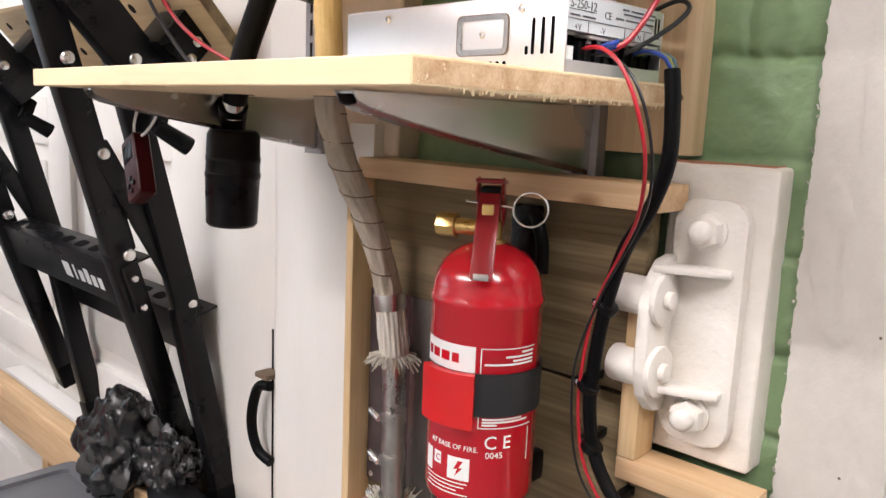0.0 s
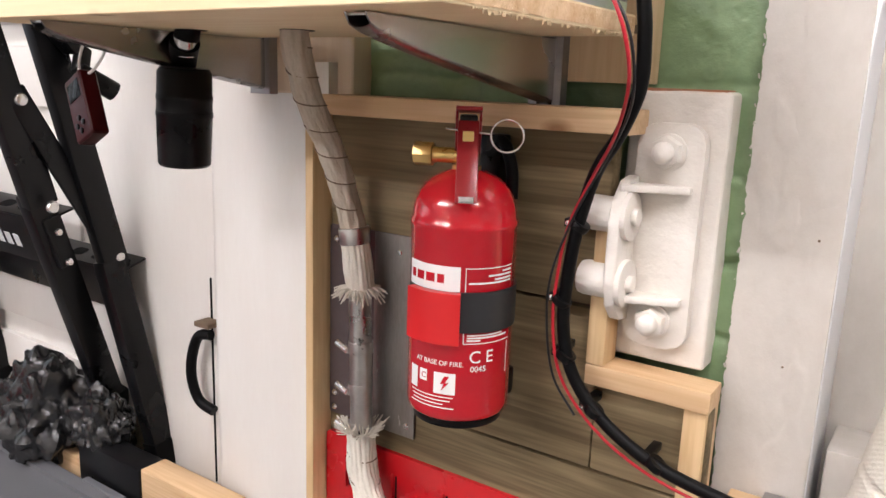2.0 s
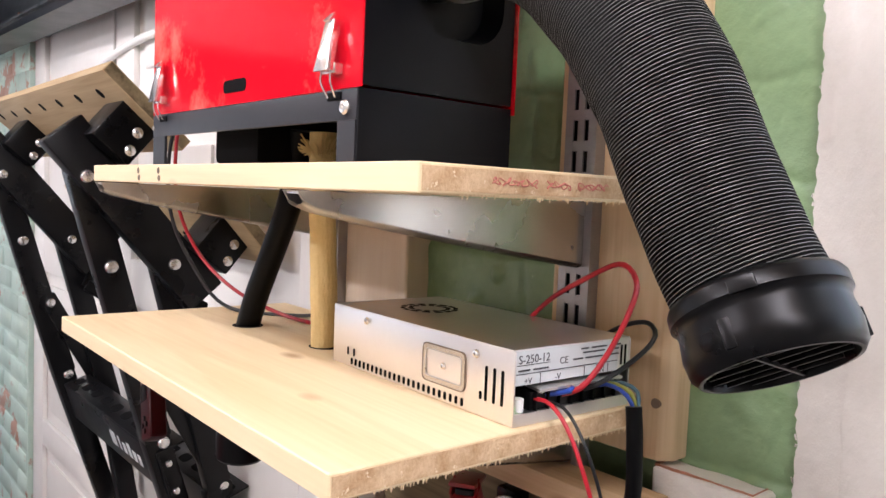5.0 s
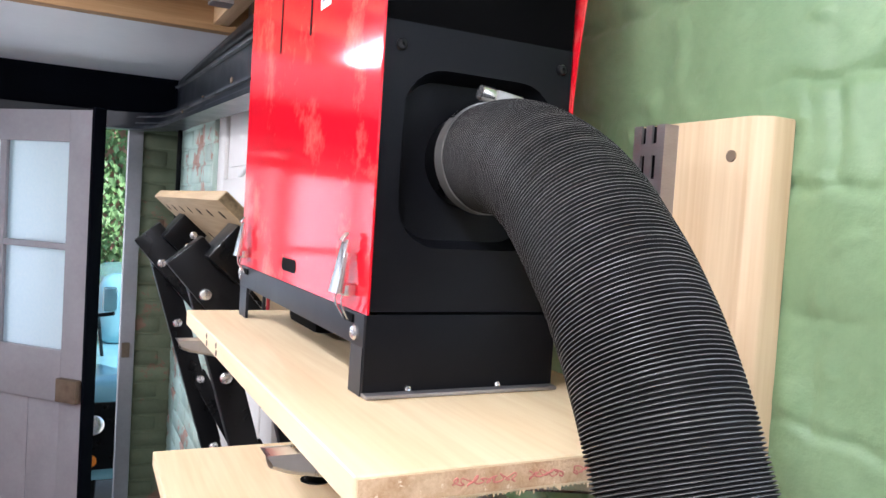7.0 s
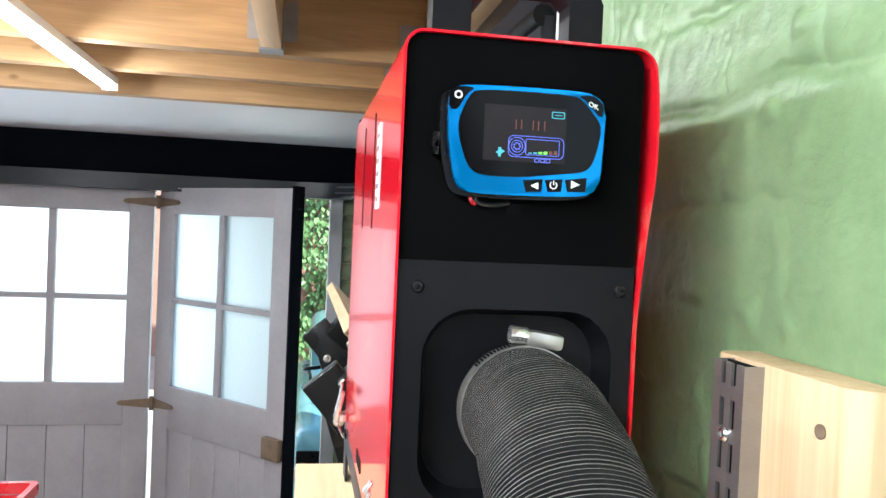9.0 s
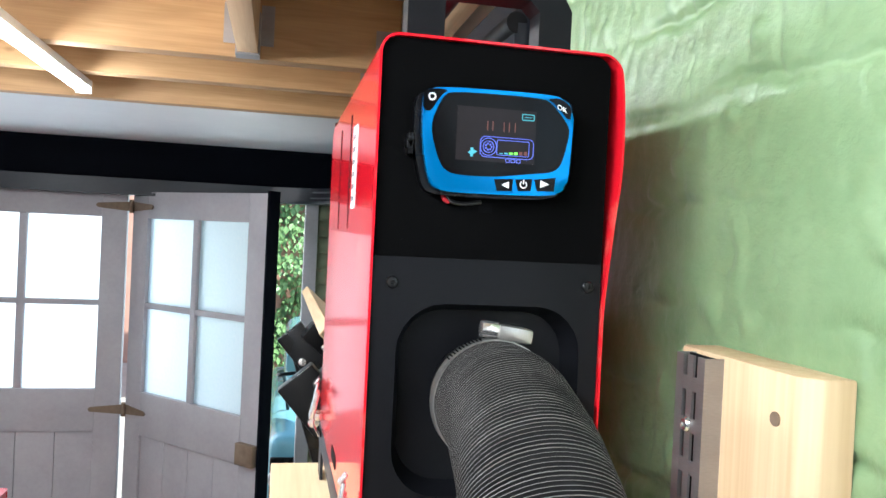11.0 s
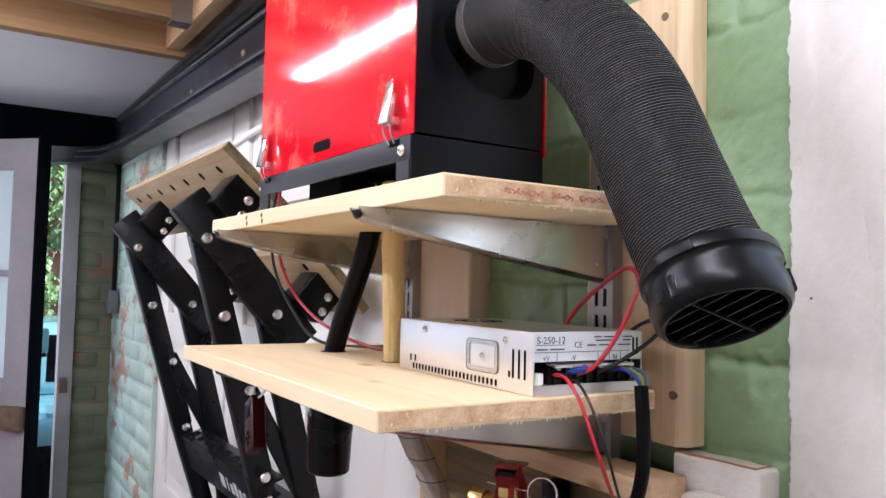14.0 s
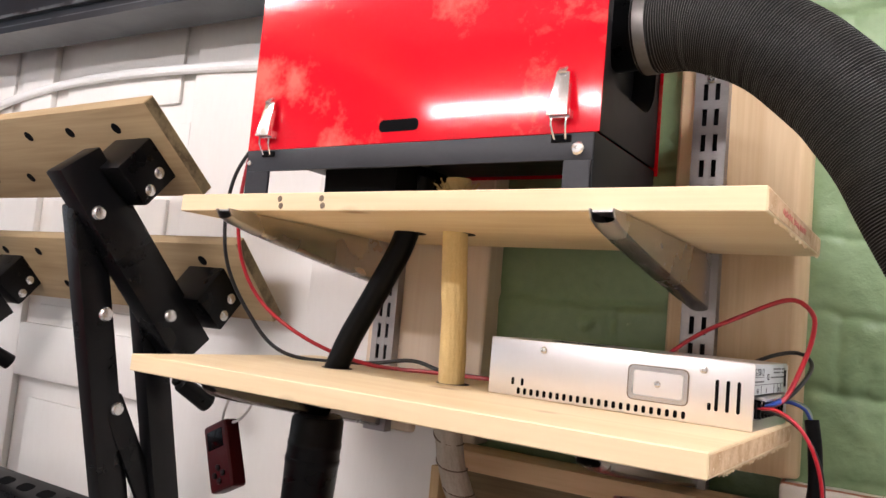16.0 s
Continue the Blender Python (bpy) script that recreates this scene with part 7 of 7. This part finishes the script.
# ---- masonry pieces ----
def brick_mesh(seed, L, H, D, rough):
    bm = boxed(-L / 2, L / 2, -D / 2, D / 2, -H / 2, H / 2, 0.005, 1)
    rg = random.Random(seed)
    for v in bm.verts:
        v.co += Vector((rg.uniform(-1, 1), rg.uniform(-0.7, 0.7), rg.uniform(-1, 1))) * rough
    me = bpy.data.meshes.new("brick")
    bm.to_mesh(me)
    bm.free()
    me.shade_smooth()
    me.set_sharp_from_angle(angle=radians(60))
    return me


def brickwork(parent, inv, mats, p0, along, run, z0, z1, proud, L=0.215, H=0.065, gap=0.010, D=0.03, rough=0.003, seed=1):
    """Courses of bricks laid on a face: p0 is where the run begins, along its direction."""
    rg = random.Random(seed)
    full = [brick_mesh(seed * 10 + k, L, H, D, rough) for k in range(4)]
    half = [brick_mesh(seed * 10 + 5 + k, (L - gap) / 2, H, D, rough) for k in range(2)]
    for me in full + half:
        me.materials.append(mats)
    al = Vector(along)
    turn = math.atan2(al.y, al.x)
    z, row = z0, 0
    while z + H * 0.6 < z1:
        s = -(L + gap) / 2 if row % 2 else 0.0
        while s < run - 0.02:
            a, b = max(s, 0.0), min(s + L, run)
            if b - a > 0.05:
                me = full[rg.randrange(4)] if b - a > L * 0.75 else half[rg.randrange(2)]
                wid = L if b - a > L * 0.75 else (L - gap) / 2
                ob = new("brick", me)
                q = Vector(p0) + al * ((a + b) / 2) + Vector((0, 0, z + H / 2))
                ob.matrix_basis = Matrix.Translation(q) @ Matrix.Rotation(turn, 4, "Z") @ Matrix.Rotation(radians(rg.uniform(-0.8, 0.8)), 4, "X") @ Matrix.Diagonal(((b - a) / wid, 1, 1, 1))
                ob.location += Vector((-al.y, al.x, 0)) * rg.uniform(-1, 1) * proud
                ob.parent = parent
                ob.matrix_parent_inverse = inv
            s += L + gap
        z += H + gap
        row += 1


def painted_courses(x0, x1, z0, z1, y, step):
    """Old brick courses under thick paint: swollen bricks, half-filled wandering joints, drips and blisters."""
    nx, nz = int((x1 - x0) / step), int((z1 - z0) / step)
    verts, faces = [], []
    for j in range(nz + 1):
        z = z0 + (z1 - z0) * j / nz
        for i in range(nx + 1):
            x = x0 + (x1 - x0) * i / nx
            wob = 0.010 * noise.noise((x * 11, z * 11, 1.3)) + 0.0045 * noise.noise((x * 45, z * 45, 6.1))
            q = (z + wob - 1.745) / 0.0775
            row = math.floor(q)
            dz = min(q - row, row + 1 - q) * 0.0775
            s = (x + 0.375 + 0.8 * wob + (0.1125 if row % 2 else 0.0)) / 0.225
            dx = min(s - math.floor(s), math.ceil(s) - s) * 0.225
            fill = 0.42 + 1.0 * noise.noise((x * 7, z * 9, 8.8))
            d = 0.0060 * max(0.0, fill) * math.exp(-(dz / 0.0052) ** 2) + 0.0040 * max(0.0, fill * 0.75 - 0.05) * math.exp(-(dx / 0.0045) ** 2)
            n1 = noise.noise((x * 19, z * 15, 5))
            n2 = noise.noise((x * 70, z * 52, 9))
            n3 = noise.noise((x * 38, z * 38, 3.3))
            d += 0.0013 * n1 + 0.0009 * n2 - 0.0020 * max(0.0, n3 - 0.34) * 4 + 0.0010 * max(0.0, abs(n3) < 0.03 and n1 > 0.16)
            verts.append((x, y + d, z))
    w = nx + 1
    for j in range(nz):
        for i in range(nx):
            faces.append((j * w + i, j * w + i + 1, (j + 1) * w + i + 1, (j + 1) * w + i))
    me = bpy.data.meshes.new("painted_brick_face")
    me.from_pydata(verts, [], faces)
    bm = bmesh.new()
    bm.from_mesh(me)
    return bm


part("painted_brick_face", painted_courses(-0.80, -0.196, 1.25, 2.33, 0.6405, 0.0024), GREEN, pier, angle=80)
part("painted_brick_face", painted_courses(-0.30, -0.196, 1.0, 1.25, 0.6405, 0.0024), GREEN, pier, angle=80)
far = thing("wall_brick", (-3.2, 0.69, 0), "brick wall with peeling pale green paint", "wall", kind="structure")
part("mortar", boxed(-3.66, -2.725, 0.6755, 0.704, 0, 2.16), GREEN_OLD, far, "paint-filled mortar joints")
brickwork(far, INV[far.name], GREEN_OLD, (-3.64, 0.687, 0), (1, 0, 0), 0.91, 0.35, 2.12, 0.0015, seed=3)
# the nib's shade is painted into both its bricks and its joints
nib = thing("wall_nib", (-3.6, 0.6, 0), "green painted brick nib beside the doors, shade in its colour", "wall", kind="structure")
part("mortar", boxed(-3.72, -3.575, 0.516, 0.6750, 0, 1.944), GREEN_SHADED, nib)
brickwork(nib, INV[nib.name], GREEN_SHADED, (-3.585, 0.518, 0), (0, 1, 0), 0.155, 0.2, 1.92, 0.0015, seed=4)
